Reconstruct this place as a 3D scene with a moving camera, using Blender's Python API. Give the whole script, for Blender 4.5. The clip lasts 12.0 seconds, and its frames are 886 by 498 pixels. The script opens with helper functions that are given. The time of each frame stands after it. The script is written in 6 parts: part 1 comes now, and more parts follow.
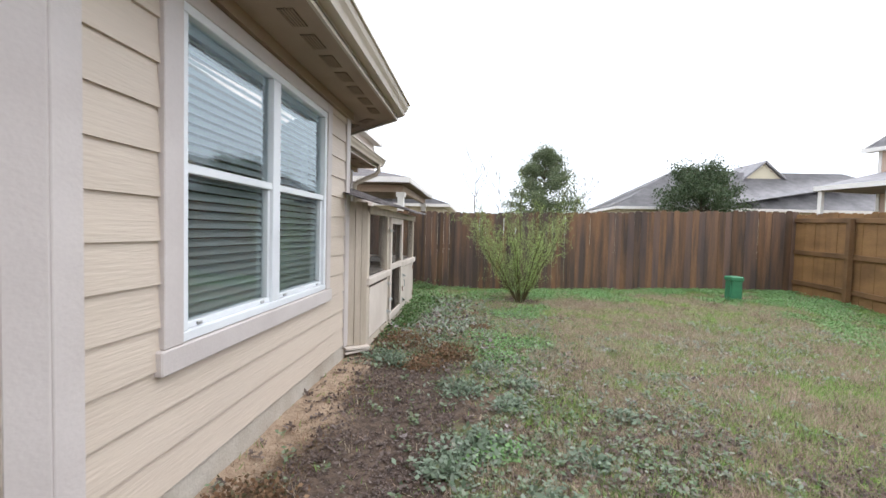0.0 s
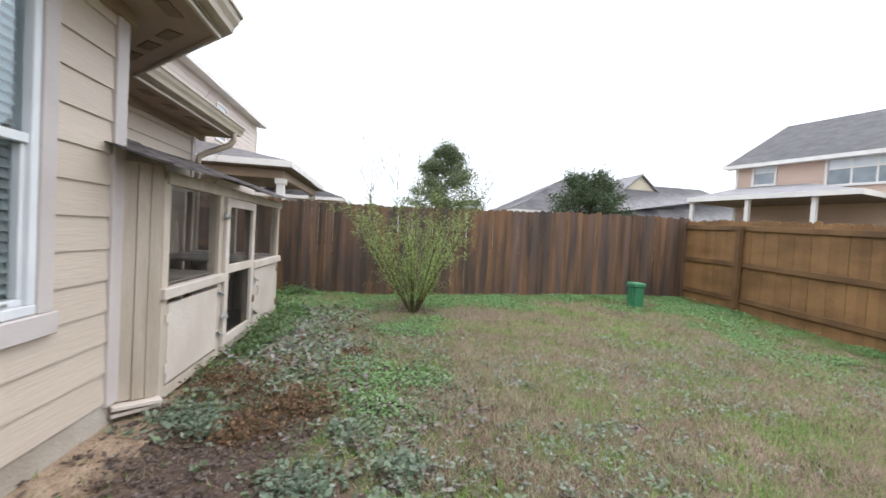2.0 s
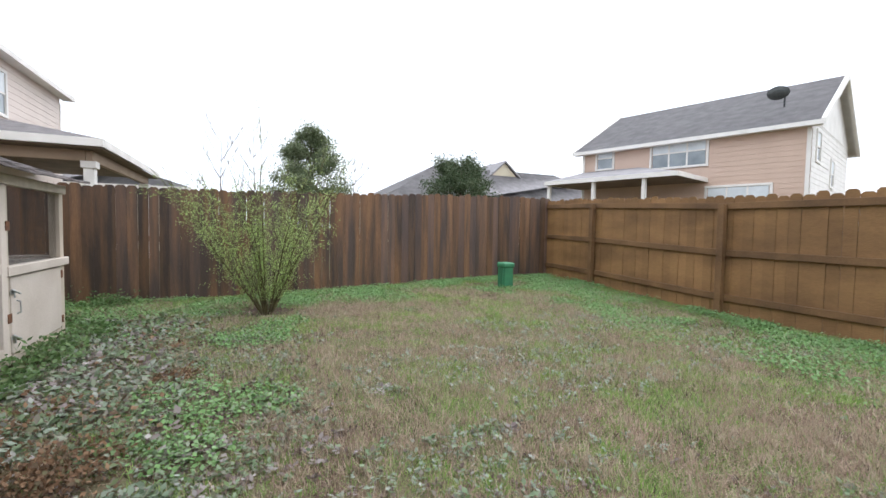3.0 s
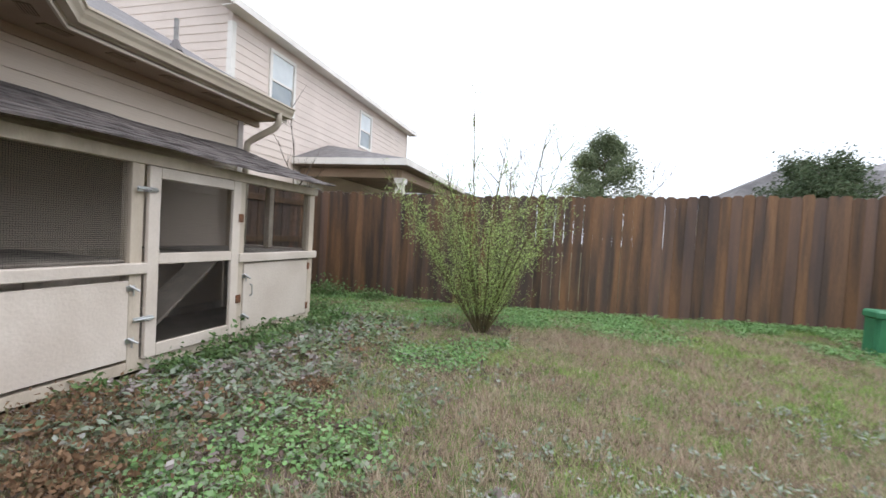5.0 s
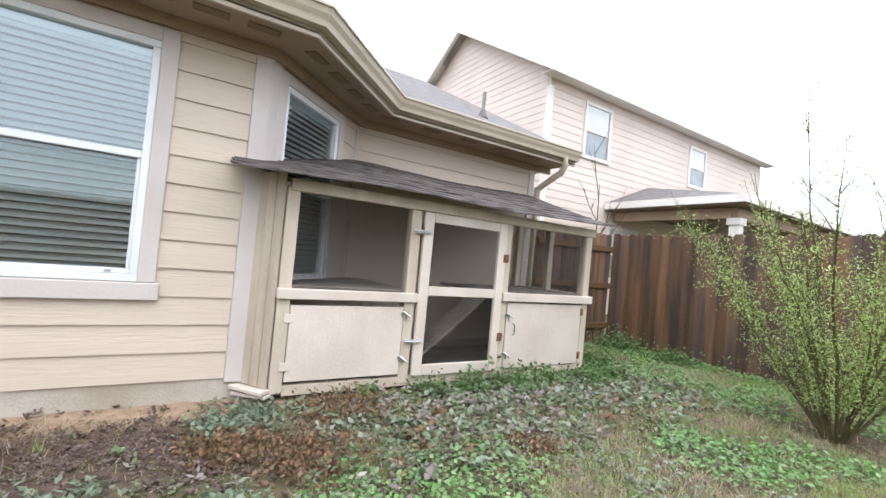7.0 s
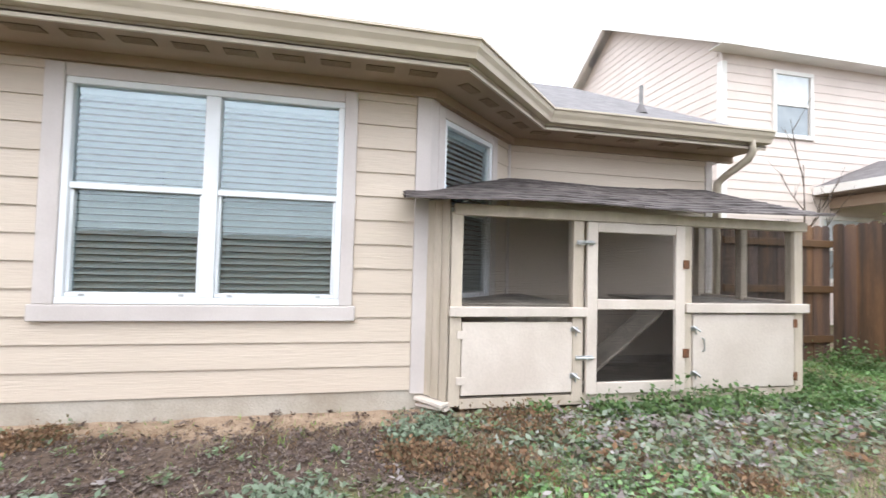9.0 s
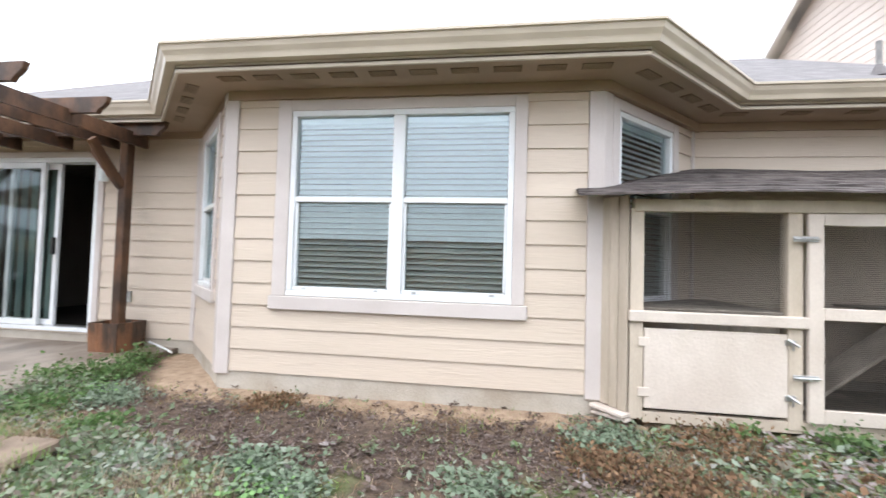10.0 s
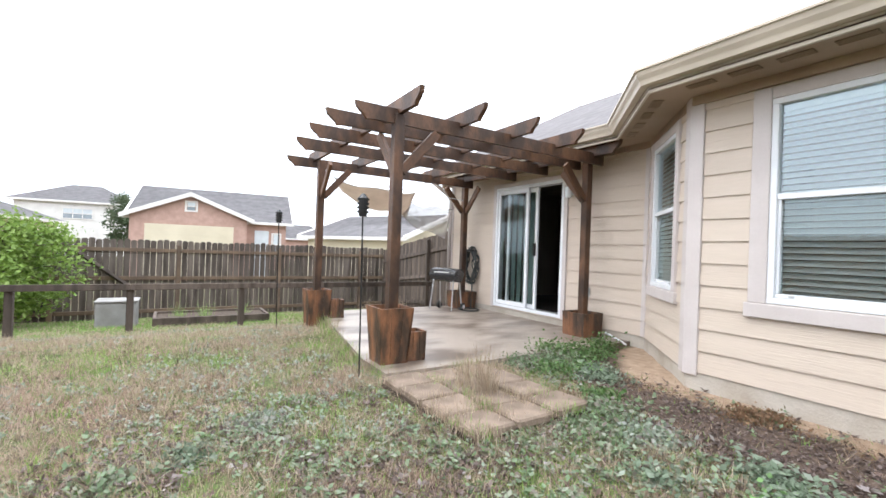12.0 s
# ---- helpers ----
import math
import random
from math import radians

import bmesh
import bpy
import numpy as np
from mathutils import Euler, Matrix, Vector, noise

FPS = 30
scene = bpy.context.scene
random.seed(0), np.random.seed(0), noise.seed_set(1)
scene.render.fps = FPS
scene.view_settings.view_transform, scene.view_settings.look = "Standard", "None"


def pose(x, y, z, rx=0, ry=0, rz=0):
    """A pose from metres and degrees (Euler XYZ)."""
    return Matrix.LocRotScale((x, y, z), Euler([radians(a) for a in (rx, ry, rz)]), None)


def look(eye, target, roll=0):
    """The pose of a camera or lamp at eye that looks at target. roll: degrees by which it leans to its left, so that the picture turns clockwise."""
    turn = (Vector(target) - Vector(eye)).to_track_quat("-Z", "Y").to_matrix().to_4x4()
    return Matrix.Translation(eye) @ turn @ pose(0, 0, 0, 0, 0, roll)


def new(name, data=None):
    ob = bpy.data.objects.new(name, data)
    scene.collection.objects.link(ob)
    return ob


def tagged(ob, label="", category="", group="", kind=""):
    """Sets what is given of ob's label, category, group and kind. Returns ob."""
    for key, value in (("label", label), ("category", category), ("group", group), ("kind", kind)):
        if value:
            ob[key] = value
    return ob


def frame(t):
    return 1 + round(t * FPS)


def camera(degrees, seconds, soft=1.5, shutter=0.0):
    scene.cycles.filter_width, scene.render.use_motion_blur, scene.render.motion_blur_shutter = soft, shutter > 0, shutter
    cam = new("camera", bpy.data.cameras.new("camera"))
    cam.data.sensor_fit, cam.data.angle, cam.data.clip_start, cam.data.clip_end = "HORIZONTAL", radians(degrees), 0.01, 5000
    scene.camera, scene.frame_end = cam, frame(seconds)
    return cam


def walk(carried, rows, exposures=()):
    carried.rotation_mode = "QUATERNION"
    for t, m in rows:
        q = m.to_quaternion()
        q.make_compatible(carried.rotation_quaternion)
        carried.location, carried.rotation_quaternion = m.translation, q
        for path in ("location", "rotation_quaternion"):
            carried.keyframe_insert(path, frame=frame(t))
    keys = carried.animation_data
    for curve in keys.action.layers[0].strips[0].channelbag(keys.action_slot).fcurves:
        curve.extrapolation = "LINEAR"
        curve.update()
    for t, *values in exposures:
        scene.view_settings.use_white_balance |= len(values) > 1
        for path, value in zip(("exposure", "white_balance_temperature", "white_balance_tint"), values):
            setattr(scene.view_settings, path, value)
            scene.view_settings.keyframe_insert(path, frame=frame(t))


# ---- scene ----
cam = camera(91.8, 12.0, shutter=0.2)
PATH = [
    (0, (0.028, 0.095, 1.309), (-0.134, 2.087, 1.226), 1.5),
    (0.5, (0.083, 0.485, 1.3), (-0.083, 2.473, 1.155), 2.6),
    (1, (0.09, 0.882, 1.289), (0.099, 2.881, 1.235), 1.4),
    (1.5, (0.155, 1.23, 1.26), (0.25, 3.227, 1.214), 1.8),
    (2, (0.253, 1.519, 1.249), (0.549, 3.496, 1.184), 3.4),
    (2.5, (0.43, 1.796, 1.199), (1.157, 3.659, 1.213), 1.6),
    (2.7, (0.47, 1.906, 1.193), (1.331, 3.709, 1.125), 0.9),
    (4.3, (1.375, 2.842, 1.103), (1.581, 4.829, 1.015), 2.2),
    (4.5, (1.45, 2.977, 1.091), (1.451, 4.977, 1.075), 3.4),
    (4.6, (1.485, 3.024, 1.105), (1.367, 5.021, 1.103), 4.5),
    (5, (1.66, 3.28, 1.107), (1.142, 5.21, 1.041), 3.35),
    (5.5, (1.763, 3.599, 1.124), (0.864, 5.384, 1.215), 4.5),
    (6, (1.846, 3.811, 1.111), (0.561, 5.342, 1.183), 3.1),
    (6.5, (1.958, 3.901, 1.092), (0.394, 5.147, 1.151), 4.5),
    (8.5, (1.996, 3.883, 1.104), (0.126, 4.589, 1.148), 1.9),
    (9, (1.987, 3.838, 1.101), (0.028, 4.238, 1.172), 1.5),
    (9.5, (1.995, 3.782, 1.103), (-0.002, 3.854, 1.17), 1.1),
    (10, (2.005, 3.677, 1.067), (0.027, 3.39, 1.138), 1.7),
    (10.5, (2.079, 3.553, 1.02), (0.248, 2.754, 1.108), 1.5),
    (11, (2.304, 3.394, 1.094), (0.762, 2.121, 1.063), 0.2),
    (11.5, (2.405, 3.345, 1.078), (1.17, 1.772, 1.056), 0.9),
    (12, (2.452, 3.322, 1.079), (1.385, 1.63, 1.087), 2.1),
]
walk(cam, [(t, look(eye, target, roll)) for t, eye, target, roll in PATH],
     [(0, 0.35), (2.5, 0.25), (4.6, 0.2), (5.5, 0.2), (6.0, 0.22), (6.5, 0.48), (8.5, 0.82), (9.5, 0.85), (12, 0.8)])

# ---- sky and sun: a bright overcast day ----
world = bpy.data.worlds.new("overcast_sky")
scene.world = world
world.use_nodes = True
wn = world.node_tree
wn.nodes.clear()
sky = wn.nodes.new("ShaderNodeTexSky")
sky.sky_type = "NISHITA"
sky.sun_disc = False
sky.sun_elevation, sky.sun_rotation = radians(48), radians(110)
sky.dust_density = 4.0
cloud = wn.nodes.new("ShaderNodeMix")
cloud.data_type = "RGBA"
cloud.inputs["Factor"].default_value = 0.93
cloud.inputs["B"].default_value = (11.1, 11.8, 13.1, 1)
bg = wn.nodes.new("ShaderNodeBackground")
bg.inputs["Strength"].default_value = 0.15
wout = wn.nodes.new("ShaderNodeOutputWorld")
wn.links.new(sky.outputs[0], cloud.inputs["A"])
sky_co, sky_z = wn.nodes.new("ShaderNodeTexCoord"), wn.nodes.new("ShaderNodeSeparateXYZ")
zenith = wn.nodes.new("ShaderNodeMapRange")
zenith.inputs["To Min"].default_value, zenith.inputs["To Max"].default_value = 0.70, 1.32
veil = wn.nodes.new("ShaderNodeVectorMath")
veil.operation = "SCALE"
wn.links.new(sky_co.outputs["Generated"], sky_z.inputs[0])
wn.links.new(sky_z.outputs["Z"], zenith.inputs["Value"])
wn.links.new(cloud.outputs["Result"], veil.inputs[0])
wn.links.new(zenith.outputs[0], veil.inputs["Scale"])
wn.links.new(veil.outputs[0], bg.inputs["Color"])
wn.links.new(bg.outputs[0], wout.inputs["Surface"])
sun_data = bpy.data.lights.new("sun", "SUN")
sun_data.energy, sun_data.angle, sun_data.color = 0.7, radians(35), (1.0, 0.96, 0.9)
sun = new("sun", sun_data)
sun.matrix_world = look((0, 0, 20), (-9, 4, 0))
scene.view_settings.exposure = 0.0


# ---- materials ----
def material(name, colour, colour2=None, scale=3.0, rough=0.7, bump=0.0, bump_scale=40.0, metal=0.0, spec=0.4,
             stretch=(1, 1, 1), grain=None, vary=0.0, contrast=(0.35, 0.65), coords="Object", tint=None):
    """A painted or raw surface: two colours mixed by large stains, fine grain on top, and relief."""
    m = bpy.data.materials.new(name)
    m.use_nodes = True
    t = m.node_tree
    n, l = t.nodes, t.links
    p = n["Principled BSDF"]
    p.inputs["Roughness"].default_value = rough
    p.inputs["Metallic"].default_value = metal
    p.inputs["Specular IOR Level"].default_value = spec
    co = n.new("ShaderNodeTexCoord")
    mp = n.new("ShaderNodeMapping")
    mp.inputs["Scale"].default_value = stretch
    geo = n.new("ShaderNodeNewGeometry")
    l.new(geo.outputs["Position"] if coords == "World" else co.outputs[coords], mp.inputs[0])
    big = n.new("ShaderNodeTexNoise")
    big.inputs["Scale"].default_value, big.inputs["Detail"].default_value = scale, 6
    l.new(mp.outputs[0], big.inputs["Vector"])
    ramp = n.new("ShaderNodeMapRange")
    ramp.inputs["From Min"].default_value, ramp.inputs["From Max"].default_value = contrast
    l.new(big.outputs[0], ramp.inputs["Value"])
    mix = n.new("ShaderNodeMix")
    mix.data_type = "RGBA"
    c2 = colour2 or tuple(c * 0.85 for c in colour)
    mix.inputs["A"].default_value, mix.inputs["B"].default_value = (*colour, 1), (*c2, 1)
    l.new(ramp.outputs[0], mix.inputs["Factor"])
    last = mix.outputs["Result"]
    fine = n.new("ShaderNodeTexNoise")
    fine.inputs["Scale"].default_value, fine.inputs["Detail"].default_value = bump_scale, 5
    l.new(mp.outputs[0], fine.inputs["Vector"])
    if grain:
        g = n.new("ShaderNodeMapRange")
        g.inputs["To Min"].default_value, g.inputs["To Max"].default_value = 1 - grain, 1 + grain
        l.new(fine.outputs[0], g.inputs["Value"])
        sc = n.new("ShaderNodeVectorMath")
        sc.operation = "SCALE"
        l.new(last, sc.inputs[0])
        l.new(g.outputs[0], sc.inputs["Scale"])
        last = sc.outputs[0]
    if vary:
        info = n.new("ShaderNodeObjectInfo")
        g2 = n.new("ShaderNodeMapRange")
        g2.inputs["To Min"].default_value, g2.inputs["To Max"].default_value = 1 - vary, 1 + vary
        l.new(info.outputs["Random"], g2.inputs["Value"])
        sc2 = n.new("ShaderNodeVectorMath")
        sc2.operation = "SCALE"
        l.new(last, sc2.inputs[0])
        l.new(g2.outputs[0], sc2.inputs["Scale"])
        last = sc2.outputs[0]
    if tint:
        inf = n.new("ShaderNodeObjectInfo")
        wrap = n.new("ShaderNodeMath")
        wrap.operation = "PINGPONG"
        wrap.inputs[1].default_value = 0.11
        l.new(inf.outputs["Random"], wrap.inputs[0])
        g3 = n.new("ShaderNodeMapRange")
        g3.inputs["From Min"].default_value, g3.inputs["From Max"].default_value, g3.inputs["To Max"].default_value = 0.05, 0.11, 0.45
        l.new(wrap.outputs[0], g3.inputs["Value"])
        mt = n.new("ShaderNodeMix")
        mt.data_type = "RGBA"
        mt.inputs["B"].default_value = (*tint, 1)
        l.new(g3.outputs[0], mt.inputs["Factor"])
        l.new(last, mt.inputs["A"])
        last = mt.outputs["Result"]
    l.new(last, p.inputs["Base Color"])
    if bump:
        b = n.new("ShaderNodeBump")
        b.inputs["Strength"].default_value, b.inputs["Distance"].default_value = bump, 0.01
        l.new(fine.outputs[0], b.inputs["Height"])
        l.new(b.outputs[0], p.inputs["Normal"])
    return m


def glass(name, rough=0.0, ior=2.5):
    """Window glass: clear, with the sky's mirror image growing at a slant."""
    m = bpy.data.materials.new(name)
    m.use_nodes = True
    t = m.node_tree
    n, l = t.nodes, t.links
    out = n["Material Output"]
    n.remove(n["Principled BSDF"])
    tr, gl, fr, mx = n.new("ShaderNodeBsdfTransparent"), n.new("ShaderNodeBsdfGlossy"), n.new("ShaderNodeFresnel"), n.new("ShaderNodeMixShader")
    tr.inputs[0].default_value = (0.95, 0.985, 0.98, 1)
    gl.inputs[0].default_value = (0.86, 0.97, 1.0, 1)
    gl.inputs["Roughness"].default_value = rough
    fr.inputs["IOR"].default_value = ior
    l.new(fr.outputs[0], mx.inputs[0])
    l.new(tr.outputs[0], mx.inputs[1])
    l.new(gl.outputs[0], mx.inputs[2])
    l.new(mx.outputs[0], out.inputs["Surface"])
    return m


M_SIDING = material("tan_siding_paint", (0.615, 0.522, 0.432), (0.565, 0.477, 0.392), 1.3, 0.55, 0.35, 30, stretch=(0.25, 1, 3), grain=0.06, vary=0.02)
M_TRIM = material("pale_trim_paint", (0.60, 0.545, 0.52), (0.535, 0.48, 0.455), 2.0, 0.55, 0.15, 60, grain=0.05)
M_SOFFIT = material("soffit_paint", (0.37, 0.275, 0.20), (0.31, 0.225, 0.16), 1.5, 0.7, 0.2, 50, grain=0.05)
M_GUTTER = material("gutter_enamel", (0.56, 0.485, 0.39), (0.48, 0.415, 0.33), 2.5, 0.4, 0.05, 20, grain=0.04)
M_VINYL = material("white_vinyl", (0.80, 0.82, 0.84), (0.72, 0.74, 0.76), 3.0, 0.35, 0.03, 30)
M_BLIND = material("white_blind_slat", (0.85, 0.91, 0.93), (0.80, 0.86, 0.88), 4.0, 0.45, 0.02, 30)
M_SCREEN_DARK = material("vent_mesh", (0.16, 0.12, 0.09), (0.1, 0.08, 0.06), 20, 0.9, 0.4, 200)
M_SLAB = material("house_slab_concrete", (0.50, 0.46, 0.40), (0.36, 0.31, 0.25), 2.2, 0.85, 0.5, 60, grain=0.12)
M_PATIO = material("wet_patio_concrete", (0.34, 0.285, 0.235), (0.13, 0.096, 0.072), 1.5, 0.36, 0.15, 50, stretch=(0.75, 1.5, 1), grain=0.15, spec=0.6, contrast=(0.41, 0.60))
M_PAVER = material("paver_concrete", (0.27, 0.205, 0.155), (0.15, 0.11, 0.08), 5.0, 0.9, 0.5, 60, grain=0.15, vary=0.12)
M_SHINGLE = material("roof_shingle", (0.19, 0.175, 0.175), (0.13, 0.12, 0.12), 5.0, 0.9, 0.6, 60, grain=0.2)
M_FENCE = material("stained_cedar_picket", (0.185, 0.097, 0.048), (0.062, 0.042, 0.032), 1.5, 0.72, 0.5, 30, stretch=(5, 5, 0.45), grain=0.4, vary=0.27, contrast=(0.34, 0.62), coords="World", tint=(0.125, 0.092, 0.088))
M_FENCE_IN = material("tan_stained_picket", (0.285, 0.155, 0.062), (0.165, 0.088, 0.036), 1.1, 0.7, 0.4, 30, stretch=(0.8, 0.8, 2.2), grain=0.2, vary=0.09, coords="World")
M_RAIL_IN = material("tan_stained_rail", (0.20, 0.108, 0.046), (0.115, 0.062, 0.028), 2.0, 0.7, 0.4, 40, grain=0.25, coords="World")
M_RAIL = material("fence_rail_wood", (0.13, 0.07, 0.032), (0.075, 0.04, 0.02), 2.0, 0.75, 0.4, 40, stretch=(1, 1, 1), grain=0.25)
M_FENCE_GREY = material("weathered_grey_picket", (0.125, 0.095, 0.075), (0.055, 0.041, 0.033), 1.8, 0.85, 0.5, 30, stretch=(4, 4, 0.5), grain=0.25, vary=0.3, coords="World")
M_FENCE_PALE = material("silvered_brown_picket", (0.145, 0.118, 0.097), (0.06, 0.046, 0.038), 1.8, 0.85, 0.5, 30, stretch=(4, 4, 0.5), grain=0.3, vary=0.3, coords="World")
M_RAIL_WARM = material("weathered_brown_rail", (0.19, 0.13, 0.085), (0.10, 0.07, 0.05), 2.0, 0.85, 0.4, 40, grain=0.25)
M_PERGOLA = material("brown_pergola_stain", (0.155, 0.075, 0.038), (0.05, 0.028, 0.018), 2.6, 0.5, 0.4, 35, stretch=(2, 2, 0.9), grain=0.35, vary=0.2, contrast=(0.36, 0.6))
M_PLANTER = material("planter_stain", (0.235, 0.105, 0.05), (0.055, 0.034, 0.022), 3.2, 0.5, 0.4, 40, stretch=(2.2, 2.2, 0.8), grain=0.35, vary=0.15, contrast=(0.40, 0.60))
M_COOP = material("cream_coop_paint", (0.65, 0.575, 0.51), (0.57, 0.495, 0.43), 2.6, 0.6, 0.3, 50, grain=0.08, vary=0.04)
M_COOP_POST = material("worn_cream_timber", (0.58, 0.50, 0.41), (0.46, 0.39, 0.31), 3.5, 0.65, 0.35, 50, stretch=(2, 2, 0.6), grain=0.12)
M_COOP_PLANK = material("aged_plank_paint", (0.53, 0.455, 0.37), (0.42, 0.355, 0.28), 3.0, 0.7, 0.4, 40, stretch=(4, 4, 0.5), grain=0.14, vary=0.08)
M_GREYWOOD = material("weathered_ramp_wood", (0.30, 0.26, 0.22), (0.2, 0.17, 0.14), 4, 0.85, 0.4, 50, grain=0.2)
M_STEEL = material("galvanised_steel", (0.62, 0.63, 0.64), (0.45, 0.45, 0.45), 12, 0.35, 0.1, 80, metal=0.9)
M_RUST = material("rusted_hinge", (0.20, 0.085, 0.04), (0.1, 0.05, 0.03), 30, 0.8, 0.4, 90, grain=0.3)
M_BLACK = material("black_enamel", (0.02, 0.02, 0.022), (0.03, 0.03, 0.03), 6, 0.25, 0.02, 40)
M_RUBBER = material("black_rubber", (0.018, 0.018, 0.018), (0.03, 0.03, 0.03), 8, 0.6, 0.1, 60)
# near-black: the unlit room's shade put into its floor and wall colour
M_ROOM_SHADE = material("room_shade_colour", (0.05, 0.04, 0.035), (0.03, 0.025, 0.02), 2, 0.9)
M_ROOM = material("room_paint", (0.35, 0.31, 0.26), (0.3, 0.27, 0.23), 1, 0.9)
M_GREEN = material("green_plastic_box", (0.045, 0.20, 0.095), (0.035, 0.15, 0.075), 6, 0.5, 0.1, 60, grain=0.08)
M_GLASS = glass("window_glass")


def screen_cloth(name, cover, colour):
    """Fine woven cloth too small to build: it lets part of the light through."""
    m = bpy.data.materials.new(name)
    m.use_nodes = True
    n, l = m.node_tree.nodes, m.node_tree.links
    p = n["Principled BSDF"]
    p.inputs["Base Color"].default_value = (*colour, 1)
    p.inputs["Roughness"].default_value = 0.8
    tr, mx = n.new("ShaderNodeBsdfTransparent"), n.new("ShaderNodeMixShader")
    mx.inputs[0].default_value = cover
    l.new(tr.outputs[0], mx.inputs[1])
    l.new(p.outputs[0], mx.inputs[2])
    l.new(mx.outputs[0], n["Material Output"].inputs["Surface"])
    return m


def fine_screen(name, through_):
    """Insect screen seen as an even grey veil: it only takes light away."""
    m = bpy.data.materials.new(name)
    m.use_nodes = True
    n, l = m.node_tree.nodes, m.node_tree.links
    n.remove(n["Principled BSDF"])
    tr = n.new("ShaderNodeBsdfTransparent")
    tr.inputs[0].default_value = (*through_, 1)
    l.new(tr.outputs[0], n["Material Output"].inputs["Surface"])
    return m


M_SCREEN = fine_screen("insect_screen_cloth", (0.93, 0.935, 0.93))


# ---- mesh helpers ----
def box(bm, x0, x1, y0, y1, z0, z1, bevel=0.0, m=None):
    vs = [bm.verts.new((x, y, z)) for z in (z0, z1) for y in (y0, y1) for x in (x0, x1)]
    fs = [bm.faces.new([vs[i] for i in f]) for f in ((0, 2, 3, 1), (4, 5, 7, 6), (0, 1, 5, 4), (2, 6, 7, 3), (0, 4, 6, 2), (1, 3, 7, 5))]
    if bevel:
        es = list({e for f in fs for e in f.edges})
        r = bmesh.ops.bevel(bm, geom=es, offset=bevel, segments=1, affect="EDGES", profile=0.5)
        vs = list({v for f in r["faces"] for v in f.verts} | {v for v in vs if v.is_valid})
    if m is not None:
        bmesh.ops.transform(bm, matrix=m, verts=vs)
    return vs


def sheet(bm, x0, x1, y, z0, z1):
    """A pane facing +y."""
    bm.faces.new([bm.verts.new(p) for p in ((x1, y, z0), (x0, y, z0), (x0, y, z1), (x1, y, z1))])


def cyl(bm, p, q, r0, r1=None, seg=10, cap=True):
    p, q = Vector(p), Vector(q)
    d = q - p
    m = Matrix.Translation((p + q) / 2) @ d.to_track_quat("Z", "Y").to_matrix().to_4x4()
    bmesh.ops.create_cone(bm, cap_ends=cap, segments=seg, radius1=r0, radius2=r0 if r1 is None else r1, depth=d.length, matrix=m)


def prism(bm, outline, y0, y1, m=None):
    """An outline in x and z, drawn out along y."""
    a = [bm.verts.new((x, y0, z)) for x, z in outline]
    b = [bm.verts.new((x, y1, z)) for x, z in outline]
    k = len(outline)
    bm.faces.new(a)
    bm.faces.new(b[::-1])
    for i in range(k):
        bm.faces.new((a[i], b[i], b[(i + 1) % k], a[(i + 1) % k]))
    bmesh.ops.recalc_face_normals(bm, faces=bm.faces[:])
    if m is not None:
        bmesh.ops.transform(bm, matrix=m, verts=a + b)


def mesh_of(bm, name, mat, smooth=False):
    me = bpy.data.meshes.new(name)
    bm.to_mesh(me)
    bm.free()
    if smooth:
        me.polygons.foreach_set("use_smooth", [True] * len(me.polygons))
    me.materials.append(mat)
    return me


def part(name, bm, mat, parent, label="", smooth=False, m=None):
    ob = new(name, mesh_of(bm, name, mat, smooth))
    ob.parent = parent
    if m is not None:
        ob.matrix_local = m
    if label:
        ob["label"] = label
    return ob


def part_box(name, parent, mat, x0, x1, y0, y1, z0, z1, bevel=0.004, label="", m=None):
    bm = bmesh.new()
    box(bm, x0, x1, y0, y1, z0, z1, bevel)
    return part(name, bm, mat, parent, label, m=m)


def thing(name, label, category, m=None, group="", kind=""):
    ob = tagged(new(name), label, category, group, kind)
    ob.empty_display_size = 0.1
    if m is not None:
        ob.matrix_world = m
    return ob


def structure(name, bm, mat, label="", category="", smooth=False):
    return tagged(new(name, mesh_of(bm, name, mat, smooth)), label, category, "", "structure")


def along(p0, p1, z=0.0):
    """A frame on a wall: x runs from p0 to p1, y points out of the wall, z up."""
    s = (Vector((*p1, 0)) - Vector((*p0, 0))).normalized()
    m = Matrix(((s.x, -s.y, 0, p0[0]), (s.y, s.x, 0, p0[1]), (0, 0, 1, z), (0, 0, 0, 1)))
    return m, (Vector(p1) - Vector(p0)).length


def ground_z(x, y):
    def step(a, b, v):
        k = min(1, max(0, (v - a) / (b - a)))
        return k * k * (3 - 2 * k)
    z = 0.17 * step(5, 10.1, y) * step(-0.5, 6.5, x)
    if y < -1.8:
        z -= 0.112 * (-1.8 - y) * step(0, 1.5, -1.8 - y)
    return z if -40 < y else -3.0


# ---- the house ----
WALL_BASE, SOFFIT_Z, GUTTER_TOP, REVEAL = 0.14, 2.47, 2.625, 0.183
PITCH = 0.52


def cut_spans(a, b, holes):
    spans = [(a, b)]
    for h0, h1 in holes:
        spans = [q for s0, s1 in spans for q in ((s0, min(s1, h0)), (max(s0, h1), s1)) if q[1] - q[0] > 0.004]
    return spans


